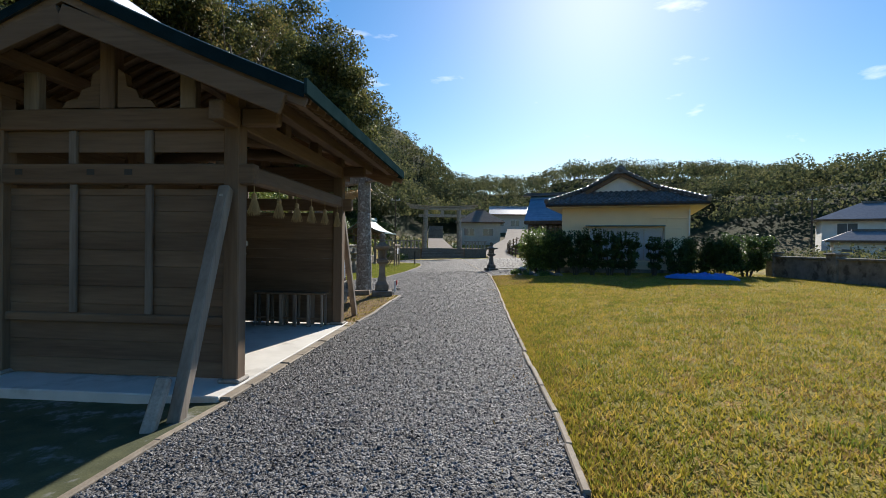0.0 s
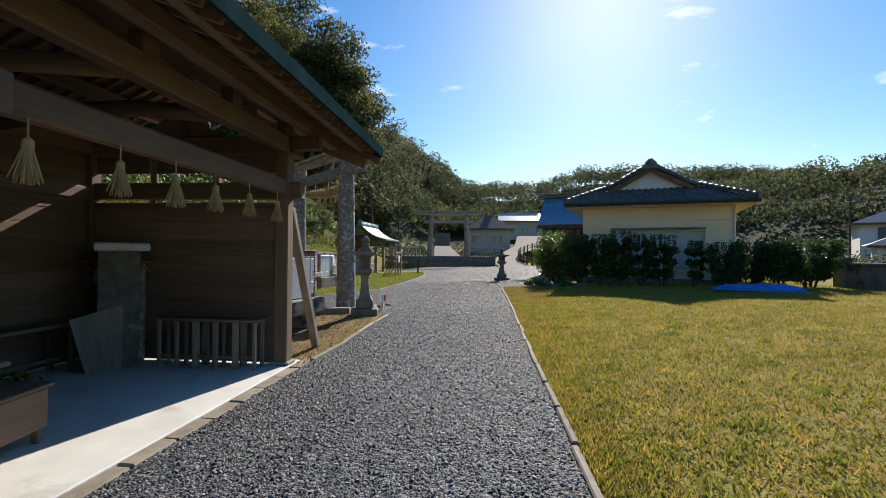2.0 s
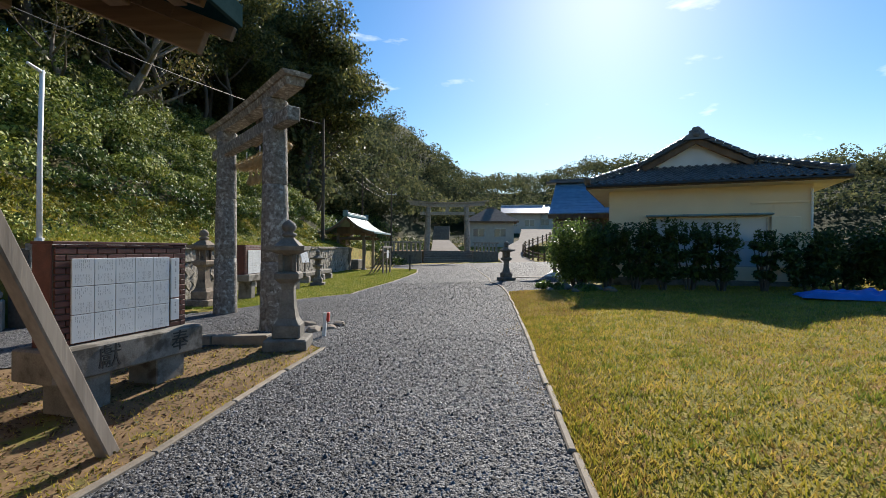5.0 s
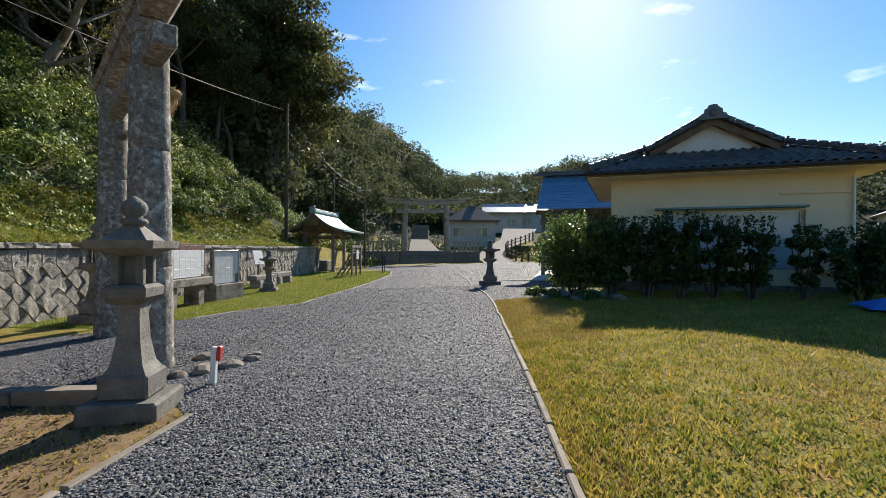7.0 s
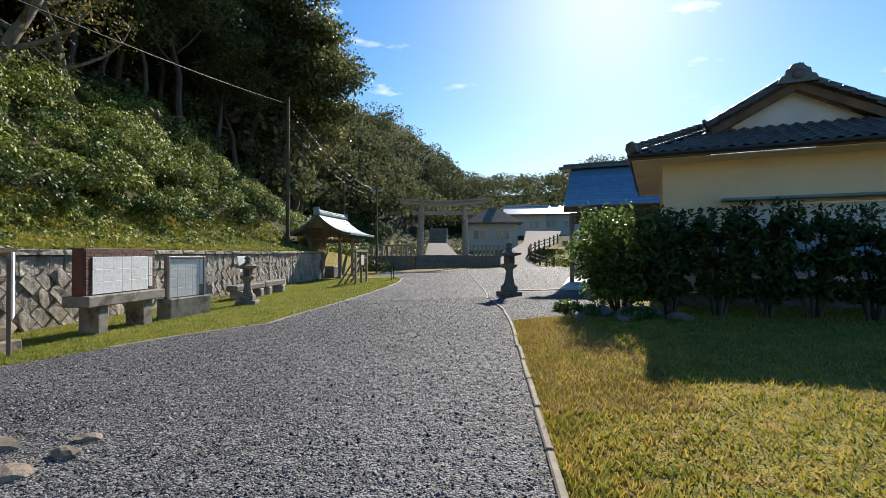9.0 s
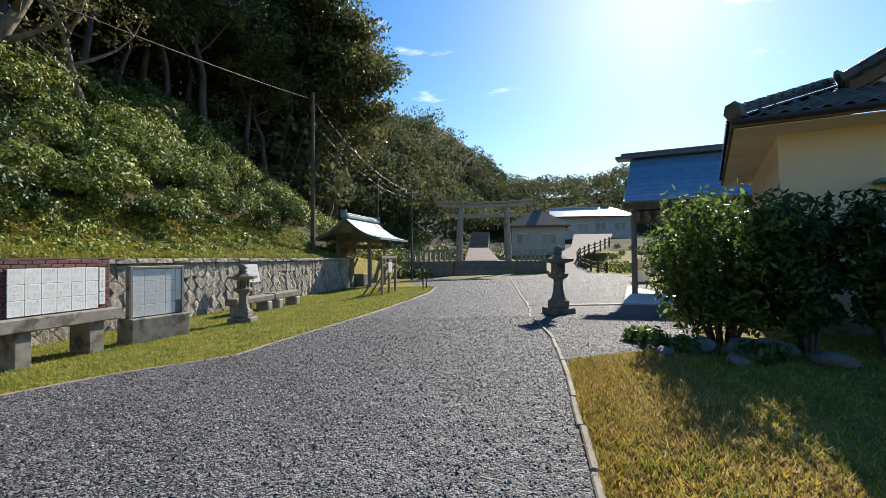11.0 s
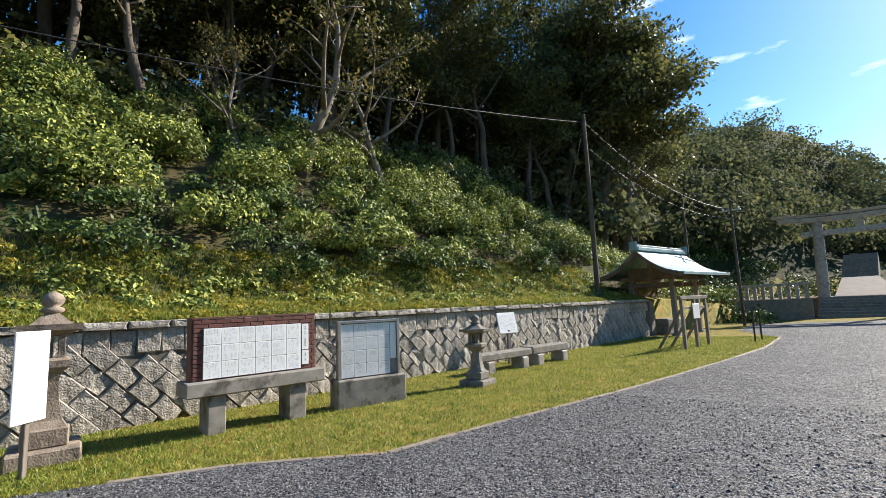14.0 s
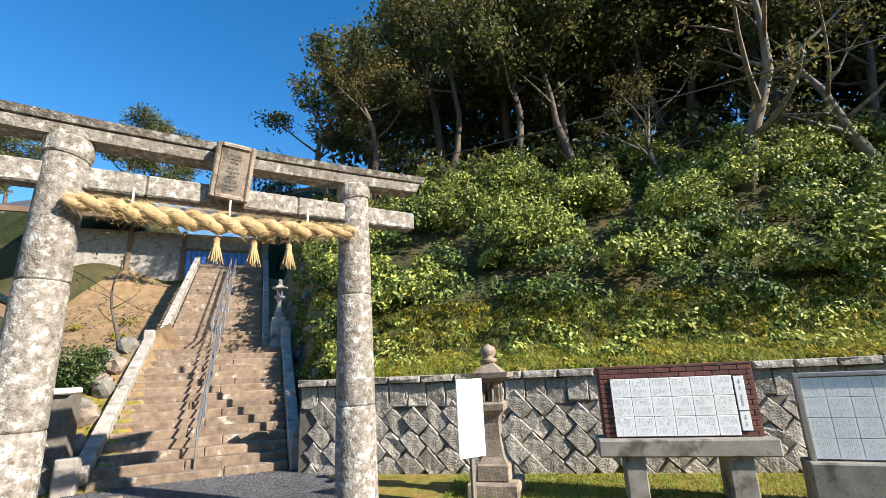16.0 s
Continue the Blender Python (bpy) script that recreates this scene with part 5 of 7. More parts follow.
    tile_slope(h, (cx + xg + 0.1, yg - 0.35, zb), (cx + xg + 0.1, y1 - yg, zb), (cx, y1 - yg, zr), (cx, yg - 0.35, zr), False)
    part("fascia", B(x0, x1, y0 - 0.02, y0 + 0.02, Ze - 0.14, Ze - 0.02, 0.004), "old_wood", h)
    part("fascia", B(x0 - 0.02, x0 + 0.02, y0, y1, Ze - 0.14, Ze - 0.02, 0.004), "old_wood", h)
    part("fascia", B(x1 - 0.02, x1 + 0.02, y0, y1, Ze - 0.14, Ze - 0.02, 0.004), "old_wood", h)
    part("gutter", tube(bmesh.new(), [(x0, y0 - 0.07, Ze - 0.05), (x1, y0 - 0.07, Ze - 0.07)], [0.05, 0.05], 8), "black", h)
    part("soffit", B(x0 + 0.03, x1 - 0.03, y0 + 0.03, y1 - 0.03, Ze - 0.16, Ze - 0.145), "plaster", h)
    bm = bmesh.new()
    tri_ = [(cx - xg + 0.2, zb - 0.05), (cx + xg - 0.2, zb - 0.05), (cx, zr - 0.16)]
    a = [bm.verts.new((x, yg - 0.05, z)) for x, z in tri_]
    b = [bm.verts.new((x, yg + 0.05, z)) for x, z in tri_]
    bm.faces.new(a)
    bm.faces.new(b[::-1])
    for k in range(3):
        bm.faces.new((a[k], b[k], b[(k + 1) % 3], a[(k + 1) % 3]))
    bmesh.ops.recalc_face_normals(bm, faces=bm.faces)
    part("gable", bm, "white_plaster", h, "white plastered gable")
    for s in (-1, 1):
        part("barge_board", beam(bmesh.new(), (cx + s * (xg + 0.05), yg - 0.33, zb - 0.06), (cx, yg - 0.33, zr - 0.08), 0.05, 0.2, 0.006), "old_wood", h)
        ridge(h, (cx + s * (xg + 0.12), yg - 0.3, zb + 0.03), (cx + s * 0.1, yg - 0.3, zr + 0.04), 0.13, 0.2)
        ridge(h, (x1 - 0.05 if s > 0 else x0 + 0.05, y0 + 0.05, Ze + 0.02), (cx + s * xb, yg, zb + 0.04), 0.17, 0.19)
    ridge(h, (cx, yg - 0.4, zr + 0.02), (cx, y1 - yg, zr + 0.02), 0.26, 0.22)
    # stepped ornamental tile closing the ridge
    bm = bmesh.new()
    prof = [(-0.42, -0.14), (-0.34, 0.02), (-0.26, 0.05), (-0.24, 0.17), (-0.14, 0.21), (-0.1, 0.3), (0.1, 0.3), (0.14, 0.21), (0.24, 0.17), (0.26, 0.05), (0.34, 0.02), (0.42, -0.14)]
    fr = [bm.verts.new((cx + px, yg - 0.5, zr + 0.08 + pz)) for px, pz in prof]
    bk = [bm.verts.new((cx + px, yg - 0.38, zr + 0.08 + pz)) for px, pz in prof]
    bm.faces.new(fr)
    bm.faces.new(bk[::-1])
    for k in range(len(prof)):
        bm.faces.new((fr[k], bk[k], bk[(k + 1) % len(prof)], fr[(k + 1) % len(prof)]))
    bmesh.ops.recalc_face_normals(bm, faces=bm.faces)
    orn = part("ridge_end_tile", bm, "roof_tile", h, "stepped ornamental ridge-end tile")
    part("boss", lathe(bmesh.new(), [(0.13, 0), (0.12, 0.03), (0.05, 0.05)], 10, pose(cx, yg - 0.5, zr + 0.14, 90)), "roof_tile", orn)
    return h


house()

# ---- blue-roofed hall behind the house ----


def blue_hall():
    h = thing("blue_roofed_hall", pose(5.75, 33.1, 0.0, 0, 0, -20), "timber hall with blue sheet-metal roof and lean-to porch", "hall")
    part("wall", B(1.2, 5.2, 1.4, 1.55, -0.2, 3.2), "old_wood", h)
    part("wall", B(1.2, 1.35, 1.55, 6.0, -0.2, 3.2), "old_wood", h)
    part("wall", B(1.35, 5.2, 5.85, 6.0, -0.2, 3.2), "plaster", h)
    n = 11
    zr, ze, yr, ye = 5.35, 3.32, 2.8, -0.15
    for i in range(n):
        a, b = i / n, (i + 1.06) / n
        p = (2.8, yr + (ye - yr) * a, zr + (ze - zr) * a - 0.1 * math.sin(math.pi * a))
        q = (2.8, yr + (ye - yr) * b, zr + (ze - zr) * min(b, 1) - 0.1 * math.sin(math.pi * min(b, 1)) + 0.012)
        part("roof_sheet", beam(bmesh.new(), p, q, 5.6, 0.03, 0.004), "roof_blue", h)
        p2, q2 = (2.8, 2 * yr - p[1], p[2]), (2.8, 2 * yr - q[1], q[2])
        part("roof_sheet", beam(bmesh.new(), p2, q2, 5.6, 0.03, 0.004), "roof_blue", h)
    part("ridge_cap", B(-0.55, 6.0, yr - 0.35, yr + 0.35, zr - 0.02, zr + 0.1, 0.02), "roof_tile", h)
    part("ridge_cap", B(-0.35, 5.8, yr - 0.16, yr + 0.16, zr + 0.1, zr + 0.24, 0.02), "roof_tile", h)
    part("eave_beam", B(0.0, 5.6, -0.12, 0.0, 3.08, 3.3, 0.01), "old_wood", h)
    part("frieze", B(0.2, 5.4, 0.35, 0.45, 2.62, 3.1, 0.01), "old_wood", h)
    for k in range(7):
        part("carved_bracket", lathe(bmesh.new(), [(0.05, -0.2), (0.13, -0.1), (0.09, 0.02), (0.16, 0.14), (0.06, 0.2)], 7, pose(0.4 + k * 0.35, 0.3, 2.84)), "grey_wood", h)
    for x in (0.3, 1.35, 3.4):
        part("post", B(x - 0.09, x + 0.09, 0.3, 0.48, -0.2, 3.1, 0.015), "grey_wood", h)
    bm = bmesh.new()
    a = [bm.verts.new(p) for p in ((1.25, 0.6, 3.1), (1.25, 5.0, 3.1), (1.25, 2.8, 5.0))]
    b = [bm.verts.new(p) for p in ((1.35, 0.6, 3.1), (1.35, 5.0, 3.1), (1.35, 2.8, 5.0))]
    bm.faces.new(a)
    bm.faces.new(b[::-1])
    for k in range(3):
        bm.faces.new((a[k], b[k], b[(k + 1) % 3], a[(k + 1) % 3]))
    bmesh.ops.recalc_face_normals(bm, faces=bm.faces)
    part("gable", bm, "old_wood", h)
    d = part("lattice_door", B(1.4, 1.44, -1.7, -0.3, 0.0, 1.9, 0.01), "black", h, "dark lattice screen")
    for k in range(6):
        part("slat", B(1.37, 1.398, -1.65 + k * 0.26, -1.6 + k * 0.26, 0.02, 1.88, 0.003), "steel", d)


blue_hall()
ap = tagged(mesh_ob("apron", B(-0.1, 1.5, 0, 8.2, -0.05, 0.05, 0.01), "pale_concrete"), "pale concrete apron before the hall door", "paving", kind="structure")
ap.matrix_world = pose(5.0, 29.8, 0.1, 0, 0, -15)
ac = thing("storage_unit", pose(8.4, 40.5, 0.15), "white metal unit standing by the hall porch", "cabinet")
part("body", B(-0.35, 0.35, -0.3, 0.3, 0, 1.25, 0.02), "white_board", ac)
part("grille", B(-0.25, 0.25, -0.312, -0.302, 0.6, 1.1, 0.002), "steel", ac)

# ---- font shelter ----


def font_shelter():
    h = thing("font_shelter", pose(-7.1, 44.4, -0.26, 0, 0, -6), "small timber water-font shelter with verdigris copper roof", "shelter")
    for x in (-1.1, 0.95):
        for y in (-1.2, 1.3):
            part("post", B(x - 0.1, x + 0.1, y - 0.1, y + 0.1, 0, 2.75, 0.015), "grey_wood", h)
            part("post_stone", B(x - 0.17, x + 0.17, y - 0.17, y + 0.17, -0.1, 0.12, 0.02), "stone", h)
    for y in (-1.2, 1.3):
        part("beam", B(-1.6, 1.45, y - 0.08, y + 0.08, 2.3, 2.5, 0.01), "old_wood", h)
        part("gable_board", B(-1.2, 1.05, y - 0.03, y + 0.03, 2.75, 3.25, 0.005), "old_wood", h)
        part("ridge_post", B(-0.15, 0.1, y - 0.05, y + 0.05, 2.75, 3.7, 0.005), "old_wood", h)
    for x in (-1.1, 0.95):
        part("plate", B(x - 0.09, x + 0.09, -2.0, 2.1, 2.62, 2.8, 0.01), "old_wood", h)
    zr, ze = 4.05, 2.85
    n = 9
    for s in (-1, 1):
        xe = -0.07 + s * 2.15
        for i in range(n):
            pts = []
            for a in (i / n, (i + 1.05) / n):
                t = min(a, 1)
                pts.append((-0.07 + (xe + 0.07) * t, 0.05, zr + (ze - zr) * t - 0.24 * math.sin(math.pi * t) + 0.0))
            part("roof_sheet", beam(bmesh.new(), pts[0], (pts[1][0], pts[1][1], pts[1][2] + 0.01), 5.1, 0.04, 0.006), "copper", h)
            for y in (-2.45, 2.55):
                part("barge_board", beam(bmesh.new(), (pts[0][0], y, pts[0][2] - 0.1), (pts[1][0], y, pts[1][2] - 0.1), 0.06, 0.2, 0.005), "old_wood", h)
        part("eave_edge", B(min(xe, xe + 0.04), max(xe, xe + 0.04), -2.5, 2.6, ze - 0.1, ze + 0.03, 0.005), "copper", h)
    part("ridge_box", B(-0.25, 0.11, -2.4, 2.5, zr - 0.02, zr + 0.16, 0.02), "copper", h)
    part("ridge_box", B(-0.17, 0.03, -2.5, 2.6, zr + 0.16, zr + 0.28, 0.02), "copper", h)
    for y in (-2.55, 2.65):
        part("ridge_ornament", B(-0.27, 0.13, y - 0.06, y + 0.06, zr - 0.05, zr + 0.42, 0.05), "copper", h)
    part("back_wall", B(-1.1, -1.04, -1.1, 1.2, 0.0, 2.4, 0.01), "old_wood", h)
    part("basin", B(-0.5, 0.35, -0.7, 0.8, 0.0, 0.75, 0.05), "dark_stone", h, "dark stone water basin")


font_shelter()


def rack(x, y, rz):
    t = thing("easel", pose(x, y, gz(x, y), 0, 0, rz), "grey timber frame braced by slanting struts", "frame")
    for yy in (-0.9, 0.0, 0.9):
        part("post", B(-0.05, 0.05, yy - 0.05, yy + 0.05, -0.1, 1.6, 0.008), "grey_wood", t)
        part("strut", beam(bmesh.new(), (-0.9, yy, -0.05), (-0.05, yy, 1.25), 0.06, 0.08, 0.006), "grey_wood", t)
    part("rail", B(-0.06, 0.06, -1.05, 1.05, 1.6, 1.72, 0.01), "grey_wood", t)
    part("rail", B(-0.03, 0.03, -0.95, 0.95, 1.28, 1.36, 0.006), "grey_wood", t)
    b = part("paper", B(0.06, 0.075, -0.25, 0.25, 0.95, 1.45, 0.003), "white_board", t)
    part("footing", B(-0.15, 0.15, -1.1, 1.1, -0.12, -0.02, 0.01), "concrete", t)


rack(-3.7, 37.4, -6)
for y in (39.2, 40.2):
    p = thing("bollard", pose(-2.4, y, gz(-2.4, y)), "thin dark iron post at the gravel edge", "post", "iron posts")
    part("rod", tube(bmesh.new(), [(0, 0, -0.1), (0, 0, 1.1)], [0.03, 0.03], 8), "black", p)

# ---- far steps, low walls, road ----
fs = thing("broad_steps", pose(0.15, 56.0, -0.1), "broad low dark stone steps before a torii", "stairs", kind="structure")
for i in range(7):
    part("step", B(-2.75, 2.45, i * 0.3, i * 0.3 + (3.0 if i == 6 else 0.36), i * 0.178 - 0.3, (i + 1) * 0.178, 0.015), "dark_stone", fs)
ter = tagged(mesh_ob("terrace", B(-9, 5.2, 57.9, 72, -0.5, 1.13, 0.05), "dirt"), "bare earth terrace beyond the steps", "terrace", kind="structure")
ramp = raw("road_ramp", [(-1.9, 58.9, 1.16), (1.3, 58.9, 1.16), (-0.1, 69, 2.55), (-2.2, 69, 2.55)], [(0, 1, 2, 3)], "asphalt")
tagged(ramp, "pale concrete path climbing beyond the torii", "road", kind="structure")
us = thing("upper_steps", pose(-1.15, 69.0, 2.5), "shaded dark stone steps climbing on into the trees", "stairs", kind="structure")
for i in range(12):
    part("step", B(-1.1, 1.1, i * 0.38, i * 0.38 + 0.45, i * 0.17 - 1.2, (i + 1) * 0.17, 0.015), "dark_stone", us)
RL = [(5.2, 52), (5.2, 58), (6.5, 64), (9.5, 72), (11, 80)]
RR = [(8.6, 52), (8.0, 58), (9.2, 64), (13.5, 72), (16, 80)]
v, f = [], []
for k, ((a, b), (c, d)) in enumerate(zip(RL, RR)):
    z = (0.05, 0.6, 1.4, 2.6, 4.4)[k]
    v += [(a, b, z + 0.05), (c, d, z + 0.05)]
    if k:
        f.append((2 * k - 2, 2 * k - 1, 2 * k + 1, 2 * k))
tagged(raw("road_lane", v, f, "asphalt"), "pale lane curving uphill between fences", "road", kind="structure")


def balustrade(x0, x1, y, z, n, hgt=1.0):
    t = thing("stone_fence", pose(x0, y, z), "low pale stone balustrade on a dark base wall", "fence", "stone fences")
    L_ = x1 - x0
    part("base", B(0, L_, -0.25, 0.25, -1.0, 0.55, 0.02), "dark_stone", t)
    for k in range(n):
        x = L_ * (k + 0.5) / n
        part("baluster", B(x - 0.1, x + 0.1, -0.1, 0.1, 0.55, 0.55 + hgt - 0.15, 0.02), "stone", t)
    part("rail", B(-0.05, L_ + 0.05, -0.14, 0.14, 0.4 + hgt, 0.55 + hgt, 0.02), "stone", t)


balustrade(-6.8, -2.75, 56.2, 0.55, 9)
balustrade(2.6, 5.2, 56.2, 0.55, 7)
balustrade(9.6, 13.6, 47.0, -0.4, 10, 0.9)
wf = thing("wooden_fence", pose(0, 0, 0), "brown rail fence curving along the lane", "fence")
FP = [(9.3, 52.5), (8.6, 55), (8.3, 58), (8.5, 61), (9.2, 64), (10.6, 67), (12.4, 70), (14, 73)]
for k, (x, y) in enumerate(FP):
    z = float(np.interp(y, [52, 58, 64, 72, 80], [0.05, 0.6, 1.4, 2.6, 4.4]))
    part("post", tube(bmesh.new(), [(x, y, z - 0.3), (x, y, z + 0.95)], [0.09, 0.09], 8), "old_wood", wf)
    if k:
        for dz in (0.4, 0.75):
            part("rail", tube(bmesh.new(), [(px, py, pz + dz), (x, y, z + dz)], [0.06, 0.06], 8), "old_wood", wf)
        mx, my, mz = (px + x) / 2, (py + y) / 2, (pz + z) / 2
        part("post", tube(bmesh.new(), [(mx, my, mz - 0.3), (mx, my, mz + 0.95)], [0.09, 0.09], 8), "old_wood", wf)
    px, py, pz = x, y, z


def far_house(x, y, z, w, d, hw, hr, rz, wall, roof, label, storeys=1, hip=True):
    t = thing("far_house", pose(x, y, z, 0, 0, rz), label, "house")
    part("wall", B(-w / 2, w / 2, 0, d, -3, hw), wall, t)
    bm = bmesh.new()
    e = 0.7
    k = d / 2 * 0.9 if hip else 0
    A, Bq, C, Dq = (-w / 2 - e, -e, hw), (w / 2 + e, -e, hw), (w / 2 + e, d + e, hw), (-w / 2 - e, d + e, hw)
    P, Q = (-w / 2 + k - (0 if hip else e), d / 2, hr), (w / 2 - k + (0 if hip else e), d / 2, hr)
    va = [bm.verts.new(p) for p in (A, Bq, C, Dq, P, Q)]
    for q in ((0, 1, 5, 4), (1, 2, 5), (2, 3, 4, 5), (3, 0, 4), (3, 2, 1, 0)):
        bm.faces.new([va[i] for i in q])
    part("roof", bm, roof, t)
    part("ridge", beam(bmesh.new(), P, Q, 0.3, 0.25, 0.03), roof, t)
    part("fascia", B(-w / 2 - e, w / 2 + e, -e - 0.05, -e, hw - 0.2, hw, 0.01), "old_wood", t)
    for s in range(storeys):
        zz0 = 0.9 + s * 2.7
        for kx in (-0.27, 0.2):
            wdw = part("window", B(w * kx - 0.8, w * kx + 0.8, -0.03, -0.005, zz0, zz0 + 1.15, 0.005), "glass", t)
            part("frame", B(w * kx - 0.86, w * kx + 0.86, -0.06, -0.035, zz0 + 1.15, zz0 + 1.22, 0.004), "white_board", wdw)
            part("mullion", B(w * kx - 0.03, w * kx + 0.03, -0.06, -0.035, zz0, zz0 + 1.15, 0.004), "white_board", wdw)
    return t


M["tan_roof"] = mat("tan_roof", (0.13, 0.085, 0.06), (0.22, 0.15, 0.105), 3, 0.7, bump=0.2)
M["grey_wall"] = mat("grey_wall", (0.42, 0.40, 0.37), (0.54, 0.52, 0.48), 2, 0.85, bump=0.1)
far_house(6.0, 76, 2.3, 6.6, 6, 3.1, 5.3, -4, "grey_wall", "tan_roof", "small grey house with brown hipped roof")
far_house(12.9, 92, 4.6, 6.4, 6, 3.2, 4.9, -6, "grey_wall", "slate_roof", "pale grey house with pale metal roof up the valley", hip=False)
far_house(19.5, 96, 5.0, 7, 6, 3.2, 5.0, 10, "grey_wall", "roof_tile", "small weathered house up the valley")
# two-storey house at the far side of the lawn
h2 = far_house(44, 47, -0.4, 9, 8, 5.2, 7.2, -35, "white_plaster", "roof_tile", "white two-storey house with grey tile roof", 2)
far_house(40, 43, -0.4, 6, 3.2, 2.9, 3.9, -35, "white_plaster", "roof_tile", "low white annexe with grey tile roof")

# concrete boundary wall by the lawn
bw = thing("boundary_wall", pose(14.4, 20.2, 0.33, 0, 0, 0), "weathered concrete boundary wall with capped piers", "wall", kind="structure")
part("panel_wall", B(-0.1, 0.1, -26, 0, -0.4, 0.82, 0.01), "concrete", bw)
part("coping", B(-0.16, 0.16, -26, 0, 0.82, 0.92, 0.02), "concrete", bw)
for k in range(9):
    part("pier", B(-0.22, 0.22, -26 + k * 3.2 + 0.2, -26 + k * 3.2 + 0.64, -0.4, 1.0, 0.02), "concrete", bw)
    part("pier_cap", B(-0.28, 0.28, -26 + k * 3.2 + 0.14, -26 + k * 3.2 + 0.7, 1.0, 1.09, 0.03), "concrete", bw)

# blue sheet lying by the hedge
bm = bmesh.new()
bmesh.ops.create_grid(bm, x_segments=46, y_segments=24, size=1.0)
for v_ in bm.verts:
    x, y = v_.co.x * 1.35, v_.co.y * 0.5
    e_ = max(0, 1 - max(abs(v_.co.x), abs(v_.co.y)) ** 6)
    v_.co = Vector((x + 0.1 * noise.noise(Vector((y * 3, 1, 0))), y + 0.12 * noise.noise(Vector((x * 2, 0, 5))), 0.03 + e_ * (0.14 + 0.16 * abs(noise.noise(Vector((x * 2.2, y * 3.1, 2)))) + 0.08 * noise.noise(Vector((x * 5, y * 6, 0))))))
bmesh.ops.solidify(bm, geom=bm.faces[:], thickness=0.008)
tp = mesh_ob("tarpaulin", bm, "tarp", smooth=True)
tp.matrix_world = pose(10.7, 19.2, gz(10.7, 19.2), 0, 0, -24)
tagged(tp, "crumpled bright blue plastic sheet on the grass", "tarpaulin")

# ---- poles and wires ----


def pole(x, y, top, r, label, arms=True):
    z = gz(x, y)
    t = thing("utility_pole", pose(x, y, z), label, "pole", "utility poles")
    part("shaft", tube(bmesh.new(), [(0, 0, -0.6), (0, 0, top - z)], [r, r * 0.65], 10), "bark", t)
    if arms:
        part("arm", B(-0.5, 0.5, -0.04, 0.04, top - z - 0.5, top - z - 0.42, 0.005), "steel", t)
        for dx in (-0.4, 0.4):
            part("insulator", lathe(bmesh.new(), [(0.03, 0), (0.05, 0.05), (0.05, 0.1), (0.02, 0.14)], 8, pose(dx, 0, top - z - 0.42)), "white_board", t)
    return Vector((x, y, top - 0.4))


P1 = pole(-8.75, 40.6, 10.6, 0.13, "tall dark timber utility pole on the bank", False)
P2 = pole(-5.2, 50.5, 6.8, 0.09, "slim dark pole near the far steps")
P3 = pole(-8.2, 52, 8.2, 0.1, "dark pole under the trees", False)
P4 = pole(38, 48, 7.2, 0.12, "bare pole beside the far white house")
P5 = pole(31, 62, 9.0, 0.12, "pole before the wooded hill")


def wire(p, q, sag, r=0.018):
    pts = []
    for i in range(17):
        u = i / 16
        c = Vector(p).lerp(Vector(q), u)
        c.z -= sag * 4 * u * (1 - u)
        pts.append(c)
    o = tagged(mesh_ob("cable", tube(bmesh.new(), pts, [r] * 17, 5), "black"), "thin black overhead cable strung between poles", "cable", "overhead cables")


wire(P1, (-13.5, 14.5, 8.3), 0.5)
wire((-13.5, 14.5, 8.3), (-16, 2, 8.0), 0.3)
wire(P1, P2, 0.9)
wire(P1 - Vector((0, 0, 1.2)), P2 - Vector((0, 0, 0.5)), 0.9)
wire(P1, (-10.2, 39.2, gz(-10.2, 39.2)), 0.0, 0.012)
wire(P2, P3, 0.4)
wire(P2, (14, 88, 9.5), 1.2)
wire(P5, P4, 0.6)


def lamp_post(x, y):
    """Thin white steel post with a bent head on the bank by the arch."""
    t = thing("lamp_post", pose(x, y, gz(x, y)), "thin white painted steel post with a small arm on the bank", "post")
    part("post", tube(bmesh.new(), [(0, 0, -0.3), (0, 0, 1.9), (0.03, 0.02, 3.75)], [0.055, 0.05, 0.045], 10), "white_board", t, smooth=True)
    part("foot_collar", tube(bmesh.new(), [(0, 0, -0.1), (0, 0, 0.12)], [0.1, 0.085], 10), "white_board", t)
    part("arm", tube(bmesh.new(), [(0.03, 0.06, 3.7), (0.03, -0.34, 3.78)], [0.04, 0.03], 8), "white_board", t)


lamp_post(-8.35, 17.5)
